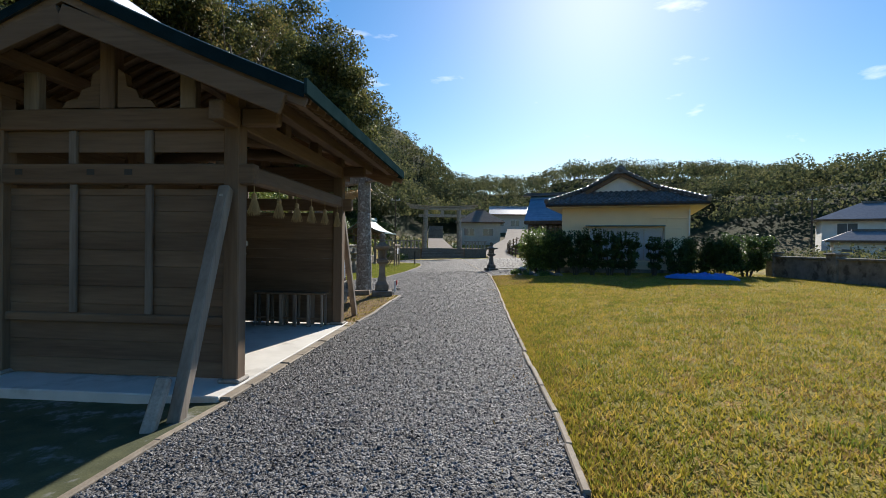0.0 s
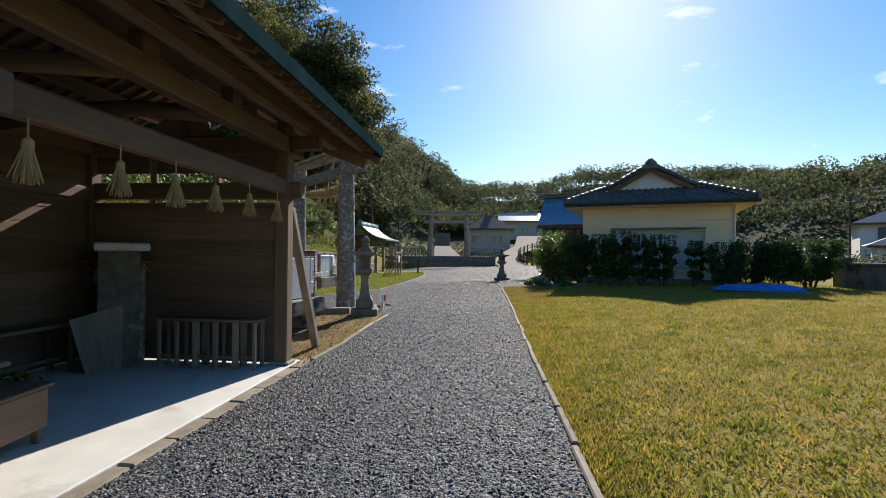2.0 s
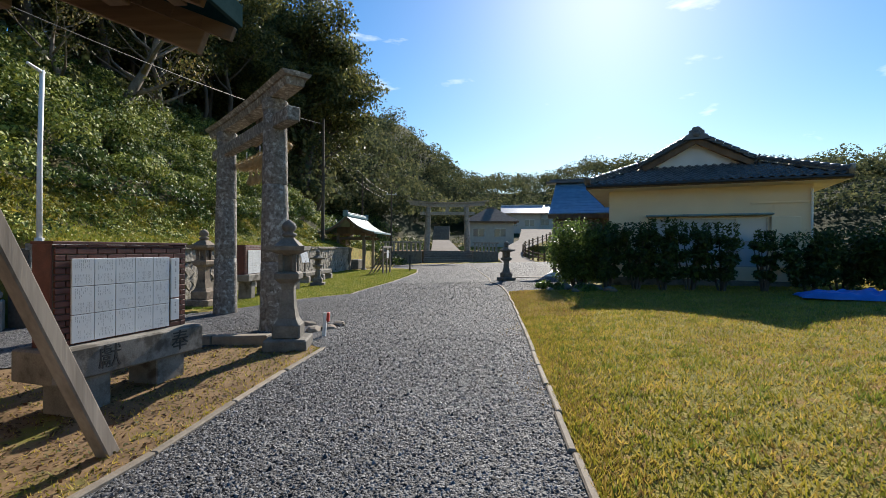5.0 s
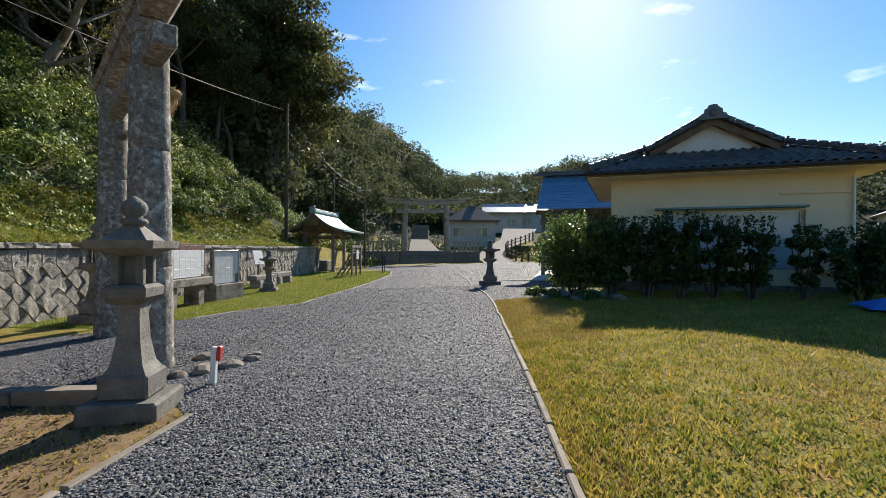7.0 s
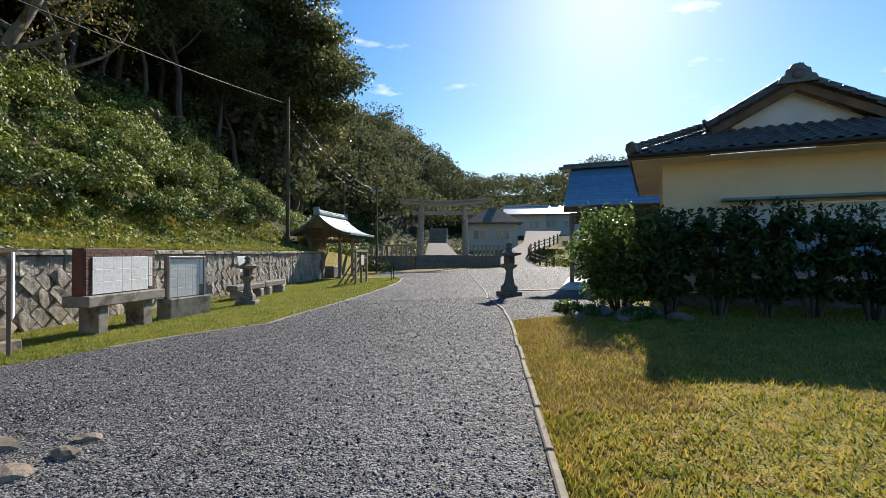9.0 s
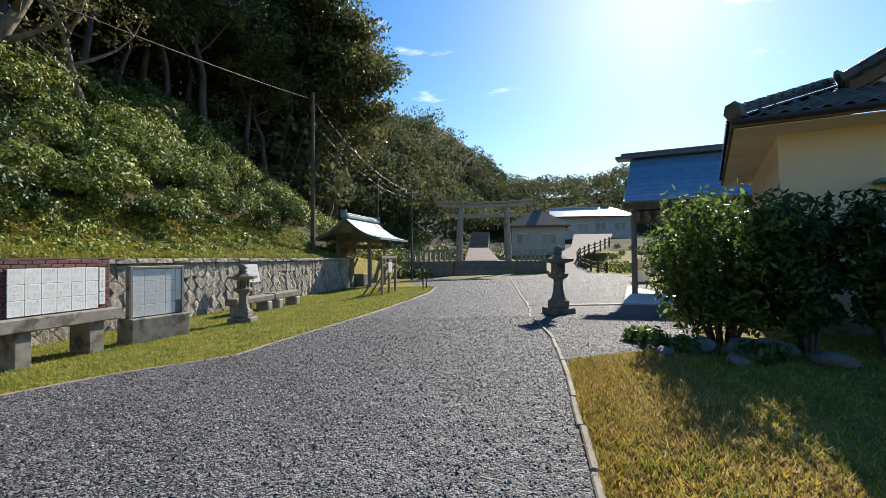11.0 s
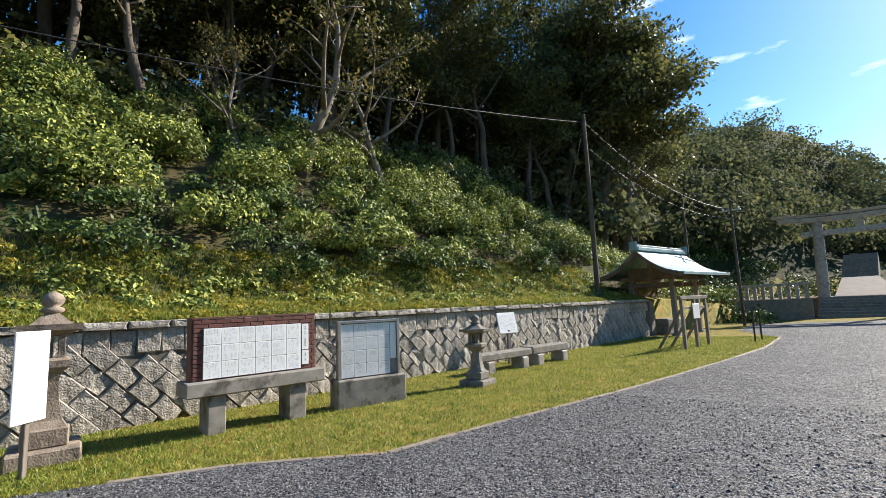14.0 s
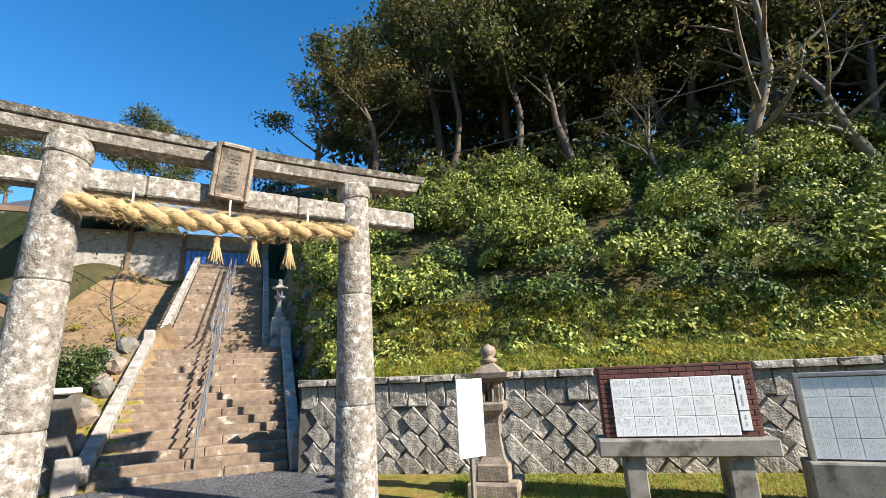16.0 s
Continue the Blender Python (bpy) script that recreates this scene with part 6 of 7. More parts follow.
# ---- trees ----


def branchy(seed, H, spread, r0, lean=0.0, limbs=7, low=0.35):
    """Trunk and limbs as one mesh; returns it with the places where leaves gather."""
    r = random.Random(seed)
    bm = bmesh.new()
    pts = [Vector((0, 0, -0.5))]
    d = Vector((lean, r.uniform(-0.1, 0.1), 1))
    n = 7
    for i in range(n):
        d = (d + Vector((r.uniform(-0.34, 0.34), r.uniform(-0.34, 0.34), 0.16))).normalized()
        pts.append(pts[-1] + d * (H * 0.85 + 0.5) / n)
    rad = [r0 * (1 - 0.85 * i / n) for i in range(n + 1)]
    tube(bm, pts, rad, 8)
    tips = [pts[-1]]
    for k in range(limbs):
        u = low + (0.97 - low) * (k + r.random() * 0.6) / limbs
        i = min(int(u * n), n - 1)
        p = pts[i].lerp(pts[i + 1], u * n - i)
        a = k * 2.4 + r.uniform(-0.5, 0.5)
        L_ = spread * (1.15 - 0.5 * abs(u - 0.6)) * r.uniform(0.7, 1.05)
        q = [p]
        dd = Vector((math.cos(a), math.sin(a), 0.35 + 0.5 * u))
        for s in range(4):
            dd = (dd + Vector((r.uniform(-0.3, 0.3), r.uniform(-0.3, 0.3), r.uniform(-0.1, 0.25)))).normalized()
            q.append(q[-1] + dd * L_ / 4)
        rr = rad[i] * 0.5
        tube(bm, q, [rr, rr * 0.75, rr * 0.55, rr * 0.35, rr * 0.15], 6)
        tips += [q[-1], q[-2], q[-1].lerp(q[-2], 0.5) + Vector((r.uniform(-0.5, 0.5), r.uniform(-0.5, 0.5), 0.3))]
        for s in range(2):
            b = q[2 + s] + Vector((r.uniform(-1, 1), r.uniform(-1, 1), r.uniform(0.1, 0.9))) * L_ * 0.35
            tube(bm, [q[2 + s], q[2 + s].lerp(b, 0.5) + Vector((0, 0, 0.1)), b], [rr * 0.4, rr * 0.25, rr * 0.08], 5)
            tips.append(b)
    return bm, tips


def tree(seed, H, spread, r0, leaves, size, material, label, clump=1.3, lean=0.0, limbs=7, low=0.35, name="tree", flat=0.6, bark="bark"):
    bm, tips = branchy(seed, H, spread, r0, lean, limbs, low)
    t = thing(name, pose(0, 0, 0), label, "tree", "hillside trees")
    part("trunk", bm, bark, t, smooth=True)
    c = np.array([tuple(p) for p in tips])
    per = leaves // len(c)
    p, nr = clump_points(c, rng.uniform(0.7, 1.2, len(c)) * clump, per, 0.25, flat)
    v, f = leaf_quads(p, size, nr * 0.5 + np.array([0, 0, 0.7]), 0.5)
    o = raw("crown", v, f, material, t)
    return t


L1 = "dense dark evergreen tree with crooked trunk on the hillside"
proto = [
    tree(1, 11, 3.6, 0.24, 9000, 0.12, "leaf_dark", L1, 1.35, 0.1, 9, 0.45),
    tree(2, 12.5, 3.9, 0.28, 10000, 0.125, "leaf_dark", L1, 1.45, -0.1, 9, 0.42),
    tree(3, 9.5, 3.3, 0.2, 8000, 0.115, "leaf_dark", L1, 1.25, 0.15, 8, 0.4),
    tree(4, 10.5, 3.0, 0.17, 6000, 0.08, "leaf_olive", "thin twisted tree with sparse olive leaves on the slope", 1.0, 0.2, 8, 0.5),
]
trnd = random.Random(11)
spots = []
for row, x0 in enumerate((-16.9, -19.8, -23.6)):
    y = 12.6 + 1.1 * row + (2.5 if row == 0 else 0)
    while y < 60:
        spots.append((x0 + trnd.uniform(-1.1, 1.1) + (0.06 * max(0, y - 30) if row < 2 else 0), y + trnd.uniform(-0.9, 0.9), row))
        y += 2.9 + 0.5 * row + trnd.uniform(-0.3, 0.6)
for x, y in ((-14.4, 55.5), (-14.8, 59.5), (-16.4, 51.5), (-17.2, 56), (-15.5, 64), (-18.5, 61), (-18, 68), (-20, 65), (-19.5, 52)):
    spots.append((x, y, 0))
for x, y in ((-22, -3), (-19, 1), (-23, 6), (-17, -6), (-15, -12), (-22, -12)):
    spots.append((x, y, 2))
used = set()
for i, (x, y, row) in enumerate(spots):
    k = trnd.choice((0, 1, 2, 0, 1, 3)) if row < 3 else trnd.choice((0, 1, 1))
    if row == 0 and y > 51:
        k = trnd.choice((0, 1, 1))
    s = trnd.uniform(0.82, 1.12) * (1.45 if (x > -20 and y > 51 and row == 0) else 1.0) * (0.75 if y < 17 else 1.0)
    m = pose(x, y, gz(x, y) - 0.1, trnd.uniform(-6, 6), trnd.uniform(-2, 10) if x > -17 else trnd.uniform(-5, 5), trnd.uniform(0, 360))
    if k not in used:
        o = proto[k]
        used.add(k)
    else:
        o = copy_thing(proto[k], m)
    o.matrix_world = m @ Matrix.Diagonal((s, s, s * trnd.uniform(0.92, 1.1), 1))
# open-crowned pale-barked tree leaning out over the slope, and pines by the steps
pale = tree(21, 7.5, 4.2, 0.26, 2400, 0.085, "leaf_olive", "gnarled pale-barked tree with bare twisted limbs", 0.9, 0.35, 9, 0.25, bark="pale_bark")
pale.matrix_world = pose(-15.4, 28.9, gz(-15.4, 28.9), 0, 0, 40) @ Matrix.Scale(1.15, 4)
pale2 = copy_thing(pale, pose(-15.2, 26.6, gz(-15.2, 26.6), 0, -6, 200) @ Matrix.Scale(0.6, 4))
pale3 = copy_thing(pale, pose(-15.6, 33.4, gz(-15.6, 33.4), 6, 0, 300) @ Matrix.Scale(0.8, 4))
pine = tree(22, 8.5, 2.6, 0.2, 5200, 0.09, "leaf_pine", "wind-shaped pine with layered tufts and open gaps", 0.75, -0.15, 10, 0.35, flat=0.35)
pine.matrix_world = pose(-17.5, 13.2, gz(-17.5, 13.2), 0, 0, 20)
pine2 = copy_thing(pine, pose(-16.4, 15.2, gz(-16.4, 15.2), 0, 8, 150))
bare = tree(23, 3.0, 1.1, 0.06, 90, 0.06, "leaf_olive", "small bare shrub-like tree with thin pale branches", 0.3, 0.2, 8, 0.15)
bare.matrix_world = STAIRS @ pose(6.0, 3.2, 3.4)

# ---- hillside undergrowth ----


def scatter(n, x0, x1, y0, y1, seed):
    r = np.random.default_rng(seed)
    return r.uniform(x0, x1, n), r.uniform(y0, y1, n)


def undergrowth(name, n, d0, d1, y0, y1, rad, per, size, material, label, seed, flat=0.8, lift=0.25, ratio=0.5, lumps=0):
    r = np.random.default_rng(seed)
    y = r.uniform(y0, y1, n)
    x = wall_x(y) - 0.3 - r.uniform(d0, d1, n)
    sv = (x - STAIR0[0]) * SV[0] + (y - STAIR0[1]) * SV[1]
    keep = sv > 2.3
    x, y = x[keep], y[keep]
    R = r.uniform(rad[0], rad[1], len(x))
    c = np.stack([x, y, land(x, y) + R * lift], -1)
    if lumps:
        # each shrub is a mound of smaller rounded tufts
        d = r.normal(size=(len(c), lumps, 3))
        d[..., 2] = np.abs(d[..., 2]) * 0.8
        d /= np.linalg.norm(d, axis=2)[..., None]
        c = (c[:, None] + d * (R * 0.72)[:, None, None] * np.array([1, 1, flat])).reshape(-1, 3)
        R = np.repeat(R, lumps) * r.uniform(0.3, 0.52, len(c))
        per = per // lumps
    p, nr = clump_points(c, R, per, 0.72, flat)
    if lumps:
        up = nr[:, 2] > -0.35
        p, nr = p[up], nr[up]
    ok = p[:, 2] > land(p[:, 0], p[:, 1]) - 0.02
    v, f = leaf_quads(p[ok], size, nr[ok] + np.array([0.3, 0, 0.3]), ratio, 0.8)
    o = raw(name, v, f, material)
    return tagged(o, label, "shrubs", kind="stuff")


undergrowth("undergrowth", 110, 2.4, 9.5, 16, 43, (0.7, 1.5), 1700, 0.066, "leaf_bright", "tangled leafy shrubs smothering the steep bank", 3, 0.9, 0.5, lumps=11)
undergrowth("undergrowth", 170, 2.2, 11.5, 16, 44, (0.6, 1.2), 950, 0.064, "leaf_mid", "darker evergreen shrubs mixed through the bank", 4, 0.85, 0.35, lumps=8)
undergrowth("undergrowth", 120, 8.5, 13, 15, 46, (0.5, 0.9), 160, 0.09, "leaf_red", "russet dry-leaved shrubs below the trees", 5)
undergrowth("bank_plants", 1300, 0.0, 3.2, 17.2, 43, (0.08, 0.24), 80, 0.045, "leaf_yellow", "low yellow-flowered plants along the wall top", 6, 0.6, 0.1)
undergrowth("bank_plants", 160, 0.6, 2.8, 17.2, 43, (0.2, 0.4), 120, 0.06, "leaf_bright", "low green leafy plants along the wall top", 7, 0.7, 0.1)
undergrowth("undergrowth", 200, 0.5, 8, 44, 62, (0.5, 1.1), 220, 0.1, "leaf_bright", "sunlit shrubs on the far bank", 8)


def plants_at(name, pts, rad, per, size, material, label, flat=0.75):
    c = np.array([(x, y, gz(x, y) + r * 0.35) for (x, y), r in zip(pts, rad)])
    p, nr = clump_points(c, rad, per, 0.5, flat)
    v, f = leaf_quads(p, size, nr + np.array([0, 0, 0.3]), 0.5, 0.8)
    return tagged(raw(name, v, f, material), label, "shrubs", kind="stuff")


pl = []
for i in range(60):
    q = STAIRS @ Vector((trnd.uniform(1.2, 12), trnd.uniform(3.2, 9), 0))
    pl.append((q.x, q.y))
plants_at("bank_plants", pl, [trnd.uniform(0.15, 0.4) for _ in pl], 130, 0.05, "leaf_yellow", "dry grass and weeds on the bank beside the steps", 0.5)
pl = []
for i in range(70):
    q = STAIRS @ Vector((trnd.uniform(0.8, 13), trnd.uniform(-4.2, -2.0), 0))
    pl.append((q.x, q.y))
beyond = [(2.7, 60.5), (3.3, 62), (2.2, 64), (1.6, 66.5), (1.3, 69), (1.4, 72), (4.2, 61), (-3.3, 61), (-3.6, 64), (-3.4, 67), (-3.0, 70), (-3.2, 73), (0.2, 75.5), (-2, 75.8)]
plants_at("undergrowth", beyond, [0.9, 1.0, 1.0, 1.2, 1.5, 1.8, 0.8, 1.0, 1.3, 1.5, 1.7, 1.9, 2.0, 2.0], 420, 0.1, "leaf_mid", "dark shrubs beside the path beyond the far torii", 0.9)
side = []
for i in range(90):
    q = STAIRS @ Vector((0.25 + 8.5 * trnd.random() ** 1.4, trnd.uniform(-2.5, -1.88), 0))
    side.append((q.x, q.y))
plants_at("undergrowth", side, [trnd.uniform(0.15, 0.34) for _ in side], 240, 0.045, "leaf_bright", "leafy weeds hanging over the bank beside the steps", 0.8)
plants_at("bank_plants", side[::2], [trnd.uniform(0.15, 0.35) for _ in side[::2]], 200, 0.04, "leaf_yellow", "yellowing weeds on the bank edge beside the steps", 0.8)
plants_at("undergrowth", pl, [trnd.uniform(0.3, 0.7) for _ in pl], 220, 0.06, "leaf_mid", "leafy shrubs crowding the steps", 0.8)


def shrub(x, y, hgt, rad, leaves, size, material, label, group, seed, name="shrub", stems=7):
    """Several stems with a rounded uneven crown reaching low."""
    r = random.Random(seed)
    t = thing(name, pose(x, y, gz(x, y)), label, "shrub", group)
    c = []
    for k in range(stems):
        a = k * 2.4 + r.uniform(-0.4, 0.4)
        q = Vector((math.cos(a), math.sin(a), 0)) * rad * r.uniform(0.3, 0.8)
        top = hgt * r.uniform(0.6, 0.9)
        part("stem", tube(bmesh.new(), [(q.x * 0.15, q.y * 0.15, -0.1), (q.x * 0.5, q.y * 0.5, top * 0.45), (q.x, q.y, top)], [0.035, 0.025, 0.008], 6), "bark", t)
        for u in (0.35, 0.65, 0.95):
            c.append((q.x * (0.3 + 0.7 * u), q.y * (0.3 + 0.7 * u), top * u))
    c = np.array(c)
    p, nr = clump_points(c, rng.uniform(0.26, 0.4, len(c)) * rad, leaves // len(c), 0.3, 1.0)
    p[:, 2] = np.maximum(p[:, 2], 0.12)
    v, f = leaf_quads(p, size, nr + np.array([0, 0, 0.3]), 0.42, 0.9)
    raw("foliage", v, f, material, t)
    # upright shoots
    n = 26
    a, rr = rng.uniform(0, 6.28, n), rad * 0.7 * np.sqrt(rng.random(n))
    tops = []
    for k in range(n):
        for j in range(9):
            tops.append((rr[k] * math.cos(a[k]), rr[k] * math.sin(a[k]), hgt * 0.82 + j * hgt * 0.025))
    v, f = leaf_quads(np.array(tops) + rng.normal(size=(len(tops), 3)) * 0.03, size, None, 0.35)
    tagged(raw("new_growth", v, f, material, t), kind="stuff")
    return t


HL = "dark glossy evergreen hedge shrub with upright shoots"
HEDGE = ((5.75, 2.1, 0.8), (6.55, 2.12, 0.78), (7.3, 2.2, 0.75), (8.05, 2.05, 0.72), (8.75, 2.0, 0.62), (9.85, 1.75, 0.42), (10.75, 1.66, 0.85), (11.5, 1.7, 0.95), (12.3, 1.85, 1.0), (13.2, 1.75, 1.05))
for i, (x, hgt, rad) in enumerate(HEDGE):
    y = 23.35 - (x - 5.6) * 0.42 + 0.12 * math.sin(i * 2.9)
    shrub(x, y, hgt, rad, int(4600 * rad), 0.07, "leaf_hedge", HL, "hedge shrubs", 50 + i, stems=6)
shrub(4.98, 24.05, 2.35, 1.4, 13500, 0.062, "leaf_camellia", "bushy sunlit evergreen shrub at the hedge end", "", 70, stems=9)
q = STAIRS @ Vector((2.6, 3.25, 0))
shrub(q.x, q.y, 1.15, 0.8, 3000, 0.05, "leaf_hedge", "clipped round dark shrub beside the steps", "", 71)
q = STAIRS @ Vector((5.9, 2.9, 0))
shrub(q.x, q.y, 1.2, 0.5, 2000, 0.05, "leaf_hedge", "upright leafy shrub beside the steps", "", 72)
for i, (x, y, r_) in enumerate(((4.4, 23.5, 0.3), (4.85, 23.1, 0.36), (5.3, 23.3, 0.3), (4.1, 23.9, 0.2), (4.6, 22.7, 0.2), (3.85, 23.3, 0.16), (5.6, 22.6, 0.24))):
    rock(x, y, r_, r_ * 0.8, r_ * 0.5, 100 + i, "dark_stone", 0.25, "dark garden rock at the foot of the shrubs", "garden rocks")
plants_at("garden_plants", [(3.9, 23.95), (4.2, 23.4), (4.75, 22.75), (3.75, 24.4), (5.1, 22.9)], [0.28, 0.25, 0.26, 0.22, 0.22], 240, 0.06, "leaf_camellia", "broad-leaved low plants among garden rocks")
# shrubs beyond the boundary wall
plants_at("undergrowth", [(trnd.uniform(16, 34), trnd.uniform(22, 60)) for _ in range(90)], [trnd.uniform(0.6, 1.5) for _ in range(90)], 170, 0.12, "leaf_far_hazed", "rough shrubs and reeds beyond the boundary wall")
plants_at("undergrowth", [(trnd.uniform(9.5, 24), trnd.uniform(50, 80)) for _ in range(70)], [trnd.uniform(0.4, 0.9) for _ in range(70)], 150, 0.1, "leaf_bright", "sunlit weeds on the bank beside the lane", 0.6)

plants_at("undergrowth", [(trnd.uniform(-17, -4.5), trnd.uniform(51, 76)) for _ in range(130)], [trnd.uniform(0.7, 1.5) for _ in range(130)], 150, 0.12, "leaf_mid", "shrubs filling the bank beyond the font shelter")
plants_at("undergrowth", [(trnd.uniform(2.4, 5.0), trnd.uniform(59, 74)) for _ in range(26)] + [(trnd.uniform(-4.5, -2.4), trnd.uniform(58.5, 76)) for _ in range(34)], [trnd.uniform(0.4, 1.0) for _ in range(60)], 170, 0.09, "leaf_bright", "garden shrubs either side of the far path")

# ---- wooded far hills ----


def far_woods(name, boxes, label, seed, rad=(1.6, 3.2), per=140, size=0.36, up=2.5, material="leaf_far_hazed"):
    r = np.random.default_rng(seed)
    C, R = [], []
    for x0, x1, y0, y1, n in boxes:
        x, y = r.uniform(x0, x1, n), r.uniform(y0, y1, n)
        z = land(x, y)
        k = z > 4.0
        x, y, z = x[k], y[k], z[k]
        q = r.uniform(*rad, len(x))
        C.append(np.stack([x, y, z + q * 0.9 + r.uniform(0, up, len(x))], -1))
        R.append(q)
    C, R = np.concatenate(C), np.concatenate(R)
    p, nr = clump_points(C, R, per, 0.75, 0.8)
    k = nr[:, 2] > -0.45
    v, f = leaf_quads(p[k], size, nr[k] * 1.2, 0.6, 0.7)
    o = raw(name, v, f, material)
    tagged(o, label, "woods", kind="stuff")


# the haze over these hills sits in the leaf colour
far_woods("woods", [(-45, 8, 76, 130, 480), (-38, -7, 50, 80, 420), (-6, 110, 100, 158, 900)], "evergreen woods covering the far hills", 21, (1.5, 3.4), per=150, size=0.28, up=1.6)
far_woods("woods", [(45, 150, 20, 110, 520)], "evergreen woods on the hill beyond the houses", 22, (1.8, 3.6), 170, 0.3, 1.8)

far_woods("woods", [(-40, -22, 8, 62, 380)], "dark evergreen thicket deep in the hillside wood", 23, (1.2, 2.6), 200, 0.22, 9.0, "leaf_dark")
far_woods("woods", [(-24, -14.5, 13, 60, 150)], "dark undergrowth on the floor of the hillside wood", 24, (0.5, 1.2), 150, 0.14, 0.6, "leaf_dark")

far_woods("woods", [(-31, -20.5, 14, 48, 330)], "shaded thicket closing the wood behind the trunks", 25, (0.9, 1.8), 130, 0.17, 6.5, "leaf_dark")

# ---- grass and gravel ----


def edge_r(y):
    return np.interp(y, [p[1] for p in PATH_R], [p[0] for p in PATH_R])


def edge_l(y):
    return np.interp(y, [p[1] for p in PATH_L], [p[0] for p in PATH_L])


def grass(name, x, y, hgt, label, material="grass_blade"):
    n = len(x)
    z = land(x, y)
    a = rng.uniform(0, 6.28, n)
    w = 0.006 + 0.007 * rng.random(n)
    h = hgt * (0.4 + 1.2 * rng.random(n) ** 1.5)
    lx, ly = rng.normal(size=n) * h * 0.55, rng.normal(size=n) * h * 0.55
    v = np.stack([np.stack([x - np.cos(a) * w, y - np.sin(a) * w, z - 0.005], -1), np.stack([x + np.cos(a) * w, y + np.sin(a) * w, z - 0.005], -1), np.stack([x + lx, y + ly, z + h], -1)], 1).reshape(-1, 3)
    tagged(raw(name, v, np.arange(3 * n).reshape(-1, 3), material), label, "grass", kind="stuff")


n = 230000
u = rng.random(n)
gy_ = -1 + 25.5 * u ** 1.15
gx_ = edge_r(gy_) + 0.04 + 12 * rng.random(n) ** 1.7
grass("lawn_grass", gx_, gy_, 0.042, "short yellowing lawn grass")
n = 90000
gy_ = 20 + 22 * rng.random(n) ** 1.2
k = rng.random(n)
gx_ = edge_l(gy_) - 0.05 + k * (wall_x(gy_) + 0.05 - edge_l(gy_))
grass("strip_grass", gx_, gy_, 0.04, "bright short grass strip below the wall", "grass_green")
n = 60000
gy_ = rng.uniform(17.3, 43, n)
gx_ = wall_x(gy_) - 0.3 - 3.1 * rng.random(n) ** 1.1
grass("bank_grass", gx_, gy_, 0.13, "rough bright grass on the bank above the wall", "grass_green")
n = 14000
gy_ = rng.uniform(9.8, 15.5, n)
gx_ = edge_l(gy_) - 0.05 - 3.5 * rng.random(n) ** 1.5
k = rng.random(n) < 0.5
grass("verge_grass", gx_[k], gy_[k], 0.03, "sparse dry grass on the earth verge")


def pebbles(n, seed, court=False):
    """Small angular stones strewn over the gravel."""
    r = np.random.default_rng(seed)
    y = 1.0 + 27 * r.random(n) ** 1.1
    x = edge_l(y) + r.random(n) * (edge_r(y) - edge_l(y))
    if court:
        x, y = r.uniform(-8.0, -2.4, n), r.uniform(13.8, 18.2, n)
        a = (x - STAIR0[0]) * SU[0] + (y - STAIR0[1]) * SU[1]
        k = (a < -0.05) & (y > 15.25 - 0.0 * x) & (x > -7.9) | ((a < -0.05) & (a > -1.6) & (y > 13.9) & (y <= 15.25))
        x, y = x[k], y[k]
        n = len(x)
    z = land(np.maximum(x, -6.2 if court else -99), y) + (0.022 if court else 0.014)
    s = 0.007 + 0.012 * r.random(n) ** 1.6
    base = np.array([(1, 0, 0), (0, 1, 0), (-1, 0, 0), (0, -1, 0), (0, 0, 0.8), (0, 0, -0.6)])
    v = base[None] * s[:, None, None] * r.uniform(0.6, 1.35, (n, 6, 1))
    a = r.uniform(0, 6.28, n)
    c, q = np.cos(a)[:, None], np.sin(a)[:, None]
    vx = v[..., 0] * c - v[..., 1] * q + x[:, None]
    vy = v[..., 0] * q + v[..., 1] * c + y[:, None]
    tilt = r.normal(size=(n, 1)) * 0.5
    vz = v[..., 2] + v[..., 0] * tilt + z[:, None]
    vv = np.stack([vx, vy, vz], -1).reshape(-1, 3)
    fc = np.array([(0, 1, 4), (1, 2, 4), (2, 3, 4), (3, 0, 4), (1, 0, 5), (2, 1, 5), (3, 2, 5), (0, 3, 5)])[:4]
    ff = (np.arange(n)[:, None, None] * 6 + fc[None]).reshape(-1, 3)
    tagged(raw("gravel_stones", vv, ff, "pebble"), "loose dark grey crushed stones on the path", "gravel", kind="stuff")


pebbles(120000, 9)
pebbles(26000, 10, True)
# bare earth verge by the hall and boards
strip("verge", [(-5.2, 9.9), (-5.4, 12), (-5.6, 15.6)], [(-1.83, 9.9), (-1.6, 12), (-1.42, 14.9)], "dirt", 0.006, "dry brown earth verge with dead leaves", "verge", 6)

fc = [(-2.6, 15.35), (-4.6, 14.1), (-6.3, 13.35), (-7.4, 15.0), (-8.45, 16.7), (-7.7, 17.5), (-5.6, 18.8), (-4.0, 16.6)]
bm = bmesh.new()
bm.faces.new([bm.verts.new((x, y, gz(max(x, -6.2), y) + 0.02)) for x, y in fc][::-1])
bmesh.ops.triangulate(bm, faces=bm.faces[:])
bmesh.ops.recalc_face_normals(bm, faces=bm.faces)
tagged(mesh_ob("forecourt", bm, "gravel"), "dark gravel forecourt at the foot of the steps", "gravel", kind="structure")
# tufts of stronger grass in the lawn
n = 800
ty = -0.5 + 22 * rng.random(n) ** 1.3
tx = edge_r(ty) + 0.15 + 8 * rng.random(n) ** 1.5
k = rng.integers(14, 34, n)
tx, ty = np.repeat(tx, k), np.repeat(ty, k)
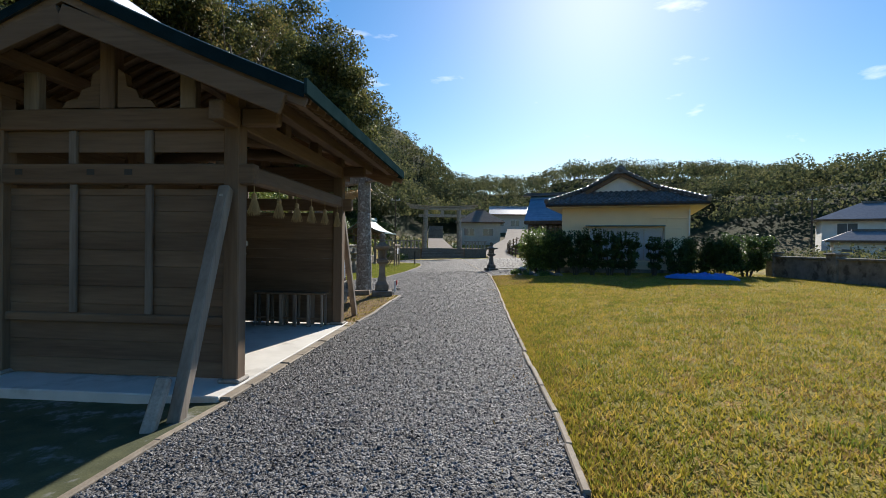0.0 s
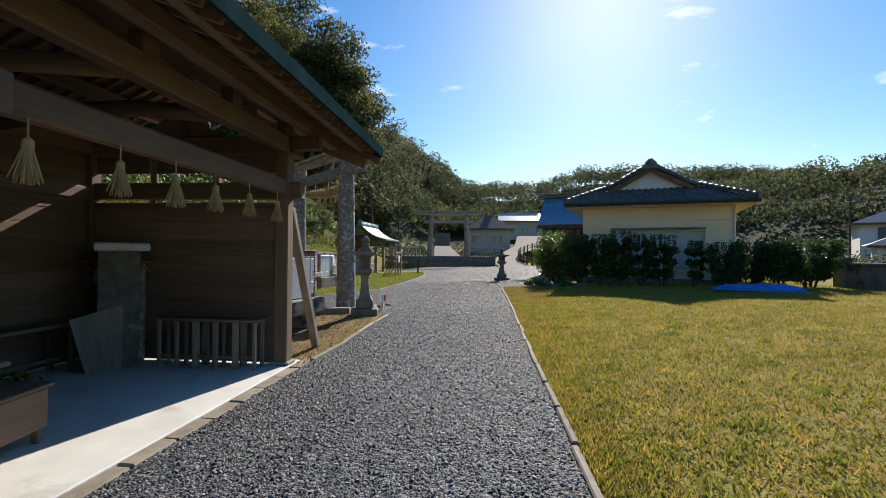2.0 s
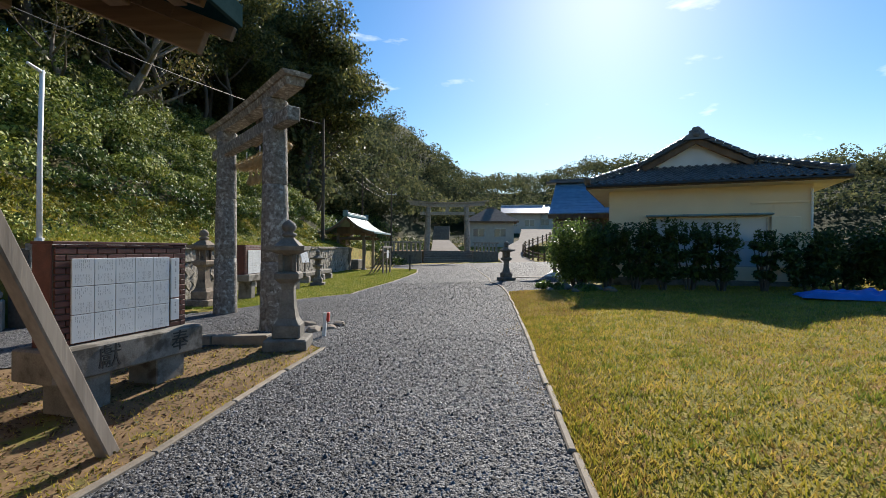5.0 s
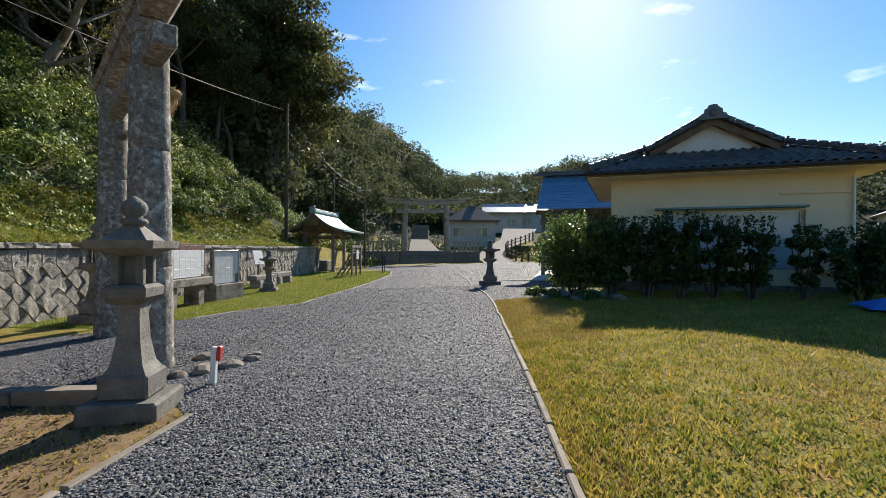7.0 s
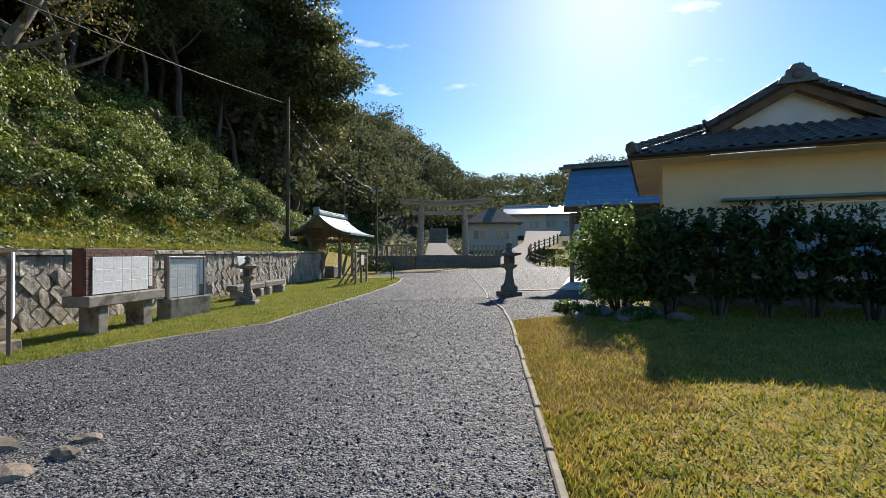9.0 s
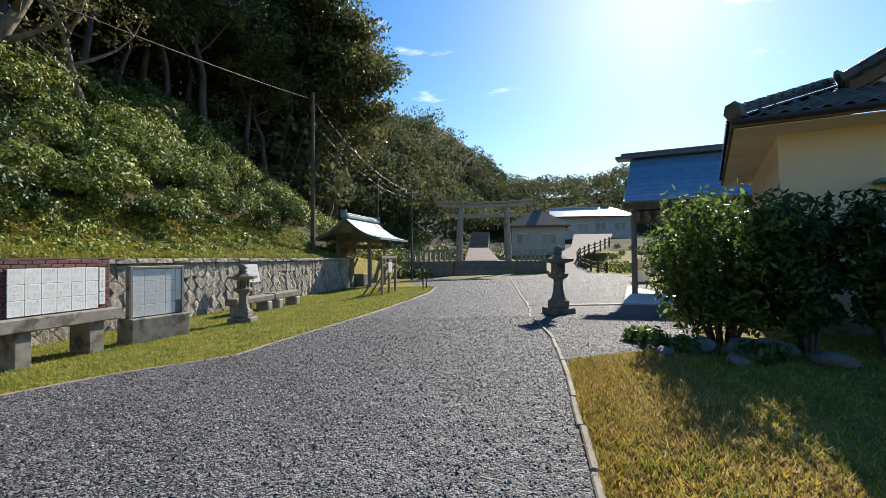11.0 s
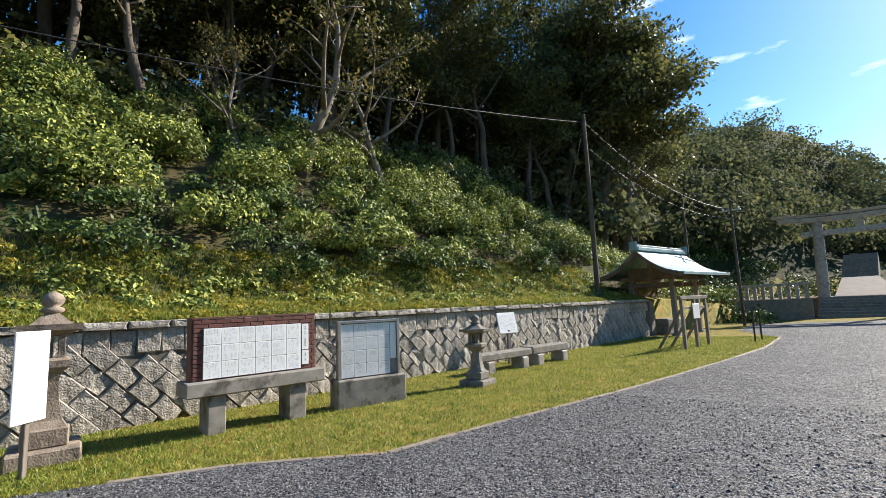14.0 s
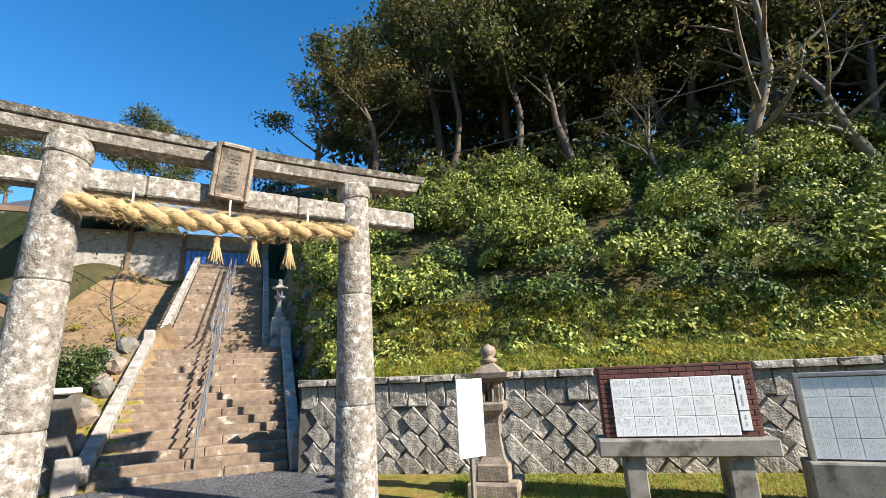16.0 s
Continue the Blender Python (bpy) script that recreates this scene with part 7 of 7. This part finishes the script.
grass("grass_tufts", tx + rng.normal(size=len(tx)) * 0.06, ty + rng.normal(size=len(tx)) * 0.06, 0.055, "greener tufts scattered through the lawn", "grass_green")
# patchy worn concrete and moss before the hall, coloured darker for the hall's shade
strip("worn_apron", [(-7.5, 0.0), (-7.5, 3.0), (-7.5, 5.4)], [(-2.83, 0.0), (-2.68, 3.0), (-2.56, 4.1), (-2.4, 5.3)], "worn_apron", 0.008, "worn concrete patched with moss and grass", "paving", 5)

n = 16000
gy_ = -1 + 26 * rng.random(n)
gx_ = edge_r(gy_) + 0.03 + np.abs(rng.normal(size=n)) * 0.22
grass("dry_edge_grass", gx_, gy_, 0.03, "dry straw-coloured grass along the kerb", "grass_dry")
n = 48000
ty = 0.5 + 22 * rng.random(300)
tx = edge_r(ty) + 9 * rng.random(300) ** 1.3
i_ = rng.integers(0, 300, n)
grass("dry_patch_grass", tx[i_] + rng.normal(size=n) * 0.3, ty[i_] + rng.normal(size=n) * 0.3, 0.028, "dry brown patches in the lawn", "grass_dry")


def far_pebbles(n, seed):
    r = np.random.default_rng(seed)
    y = 26 + 24 * r.random(n)
    x = edge_l(y) + r.random(n) * (edge_r(y) - edge_l(y))
    z = land(x, y) + 0.013
    s = r.uniform(0.012, 0.022, n)
    a = r.uniform(0, 6.28, n)
    v = np.stack([np.stack([x + np.cos(a + k * 2.1) * s, y + np.sin(a + k * 2.1) * s, z], -1) for k in range(3)] + [np.stack([x, y, z + s * 0.8], -1)], 1).reshape(-1, 3)
    f = (np.arange(n)[:, None, None] * 4 + np.array([(0, 1, 3), (1, 2, 3), (2, 0, 3)])[None]).reshape(-1, 3)
    tagged(raw("gravel_stones", v, f, "pebble"), "loose dark grey crushed stones farther along", "gravel", kind="stuff")


far_pebbles(12000, 12)

n = 5000
lx_ = rng.uniform(-5.2, -1.6, n)
ly_ = rng.uniform(10, 15.3, n)
k = lx_ < edge_l(ly_) - 0.06
lp = np.stack([lx_, ly_, land(lx_, ly_) + 0.02], -1)[k]
v, f = leaf_quads(lp, 0.022, np.tile([0.0, 0.0, 1.5], (len(lp), 1)), 0.5, 0.5)
tagged(raw("leaf_litter", v, f, "leaf_red"), "fallen brown leaves on the earth verge", "leaves", kind="stuff")
n = 2500
q_ = np.stack([rng.uniform(0.6, 13, n), rng.uniform(2.5, 9, n)], -1)
wp = np.array([tuple(STAIRS @ Vector((a, b, 0)))[:2] for a, b in q_])
lp = np.stack([wp[:, 0], wp[:, 1], land(wp[:, 0], wp[:, 1]) + 0.03], -1)
v, f = leaf_quads(lp, 0.05, np.tile([0.0, 0.0, 1.2], (n, 1)), 0.5, 0.6)
tagged(raw("leaf_litter", v, f, "leaf_red"), "fallen brown leaves on the bank by the steps", "leaves", kind="stuff")

n = 12000
gy_ = rng.uniform(17.5, 23.2, n)
gx_ = edge_r(gy_) + 0.05 + 1.5 * rng.random(n) ** 1.4
grass("dry_patch_grass", gx_, gy_, 0.05, "dry orange-brown grass beside the garden stones", "grass_dry")
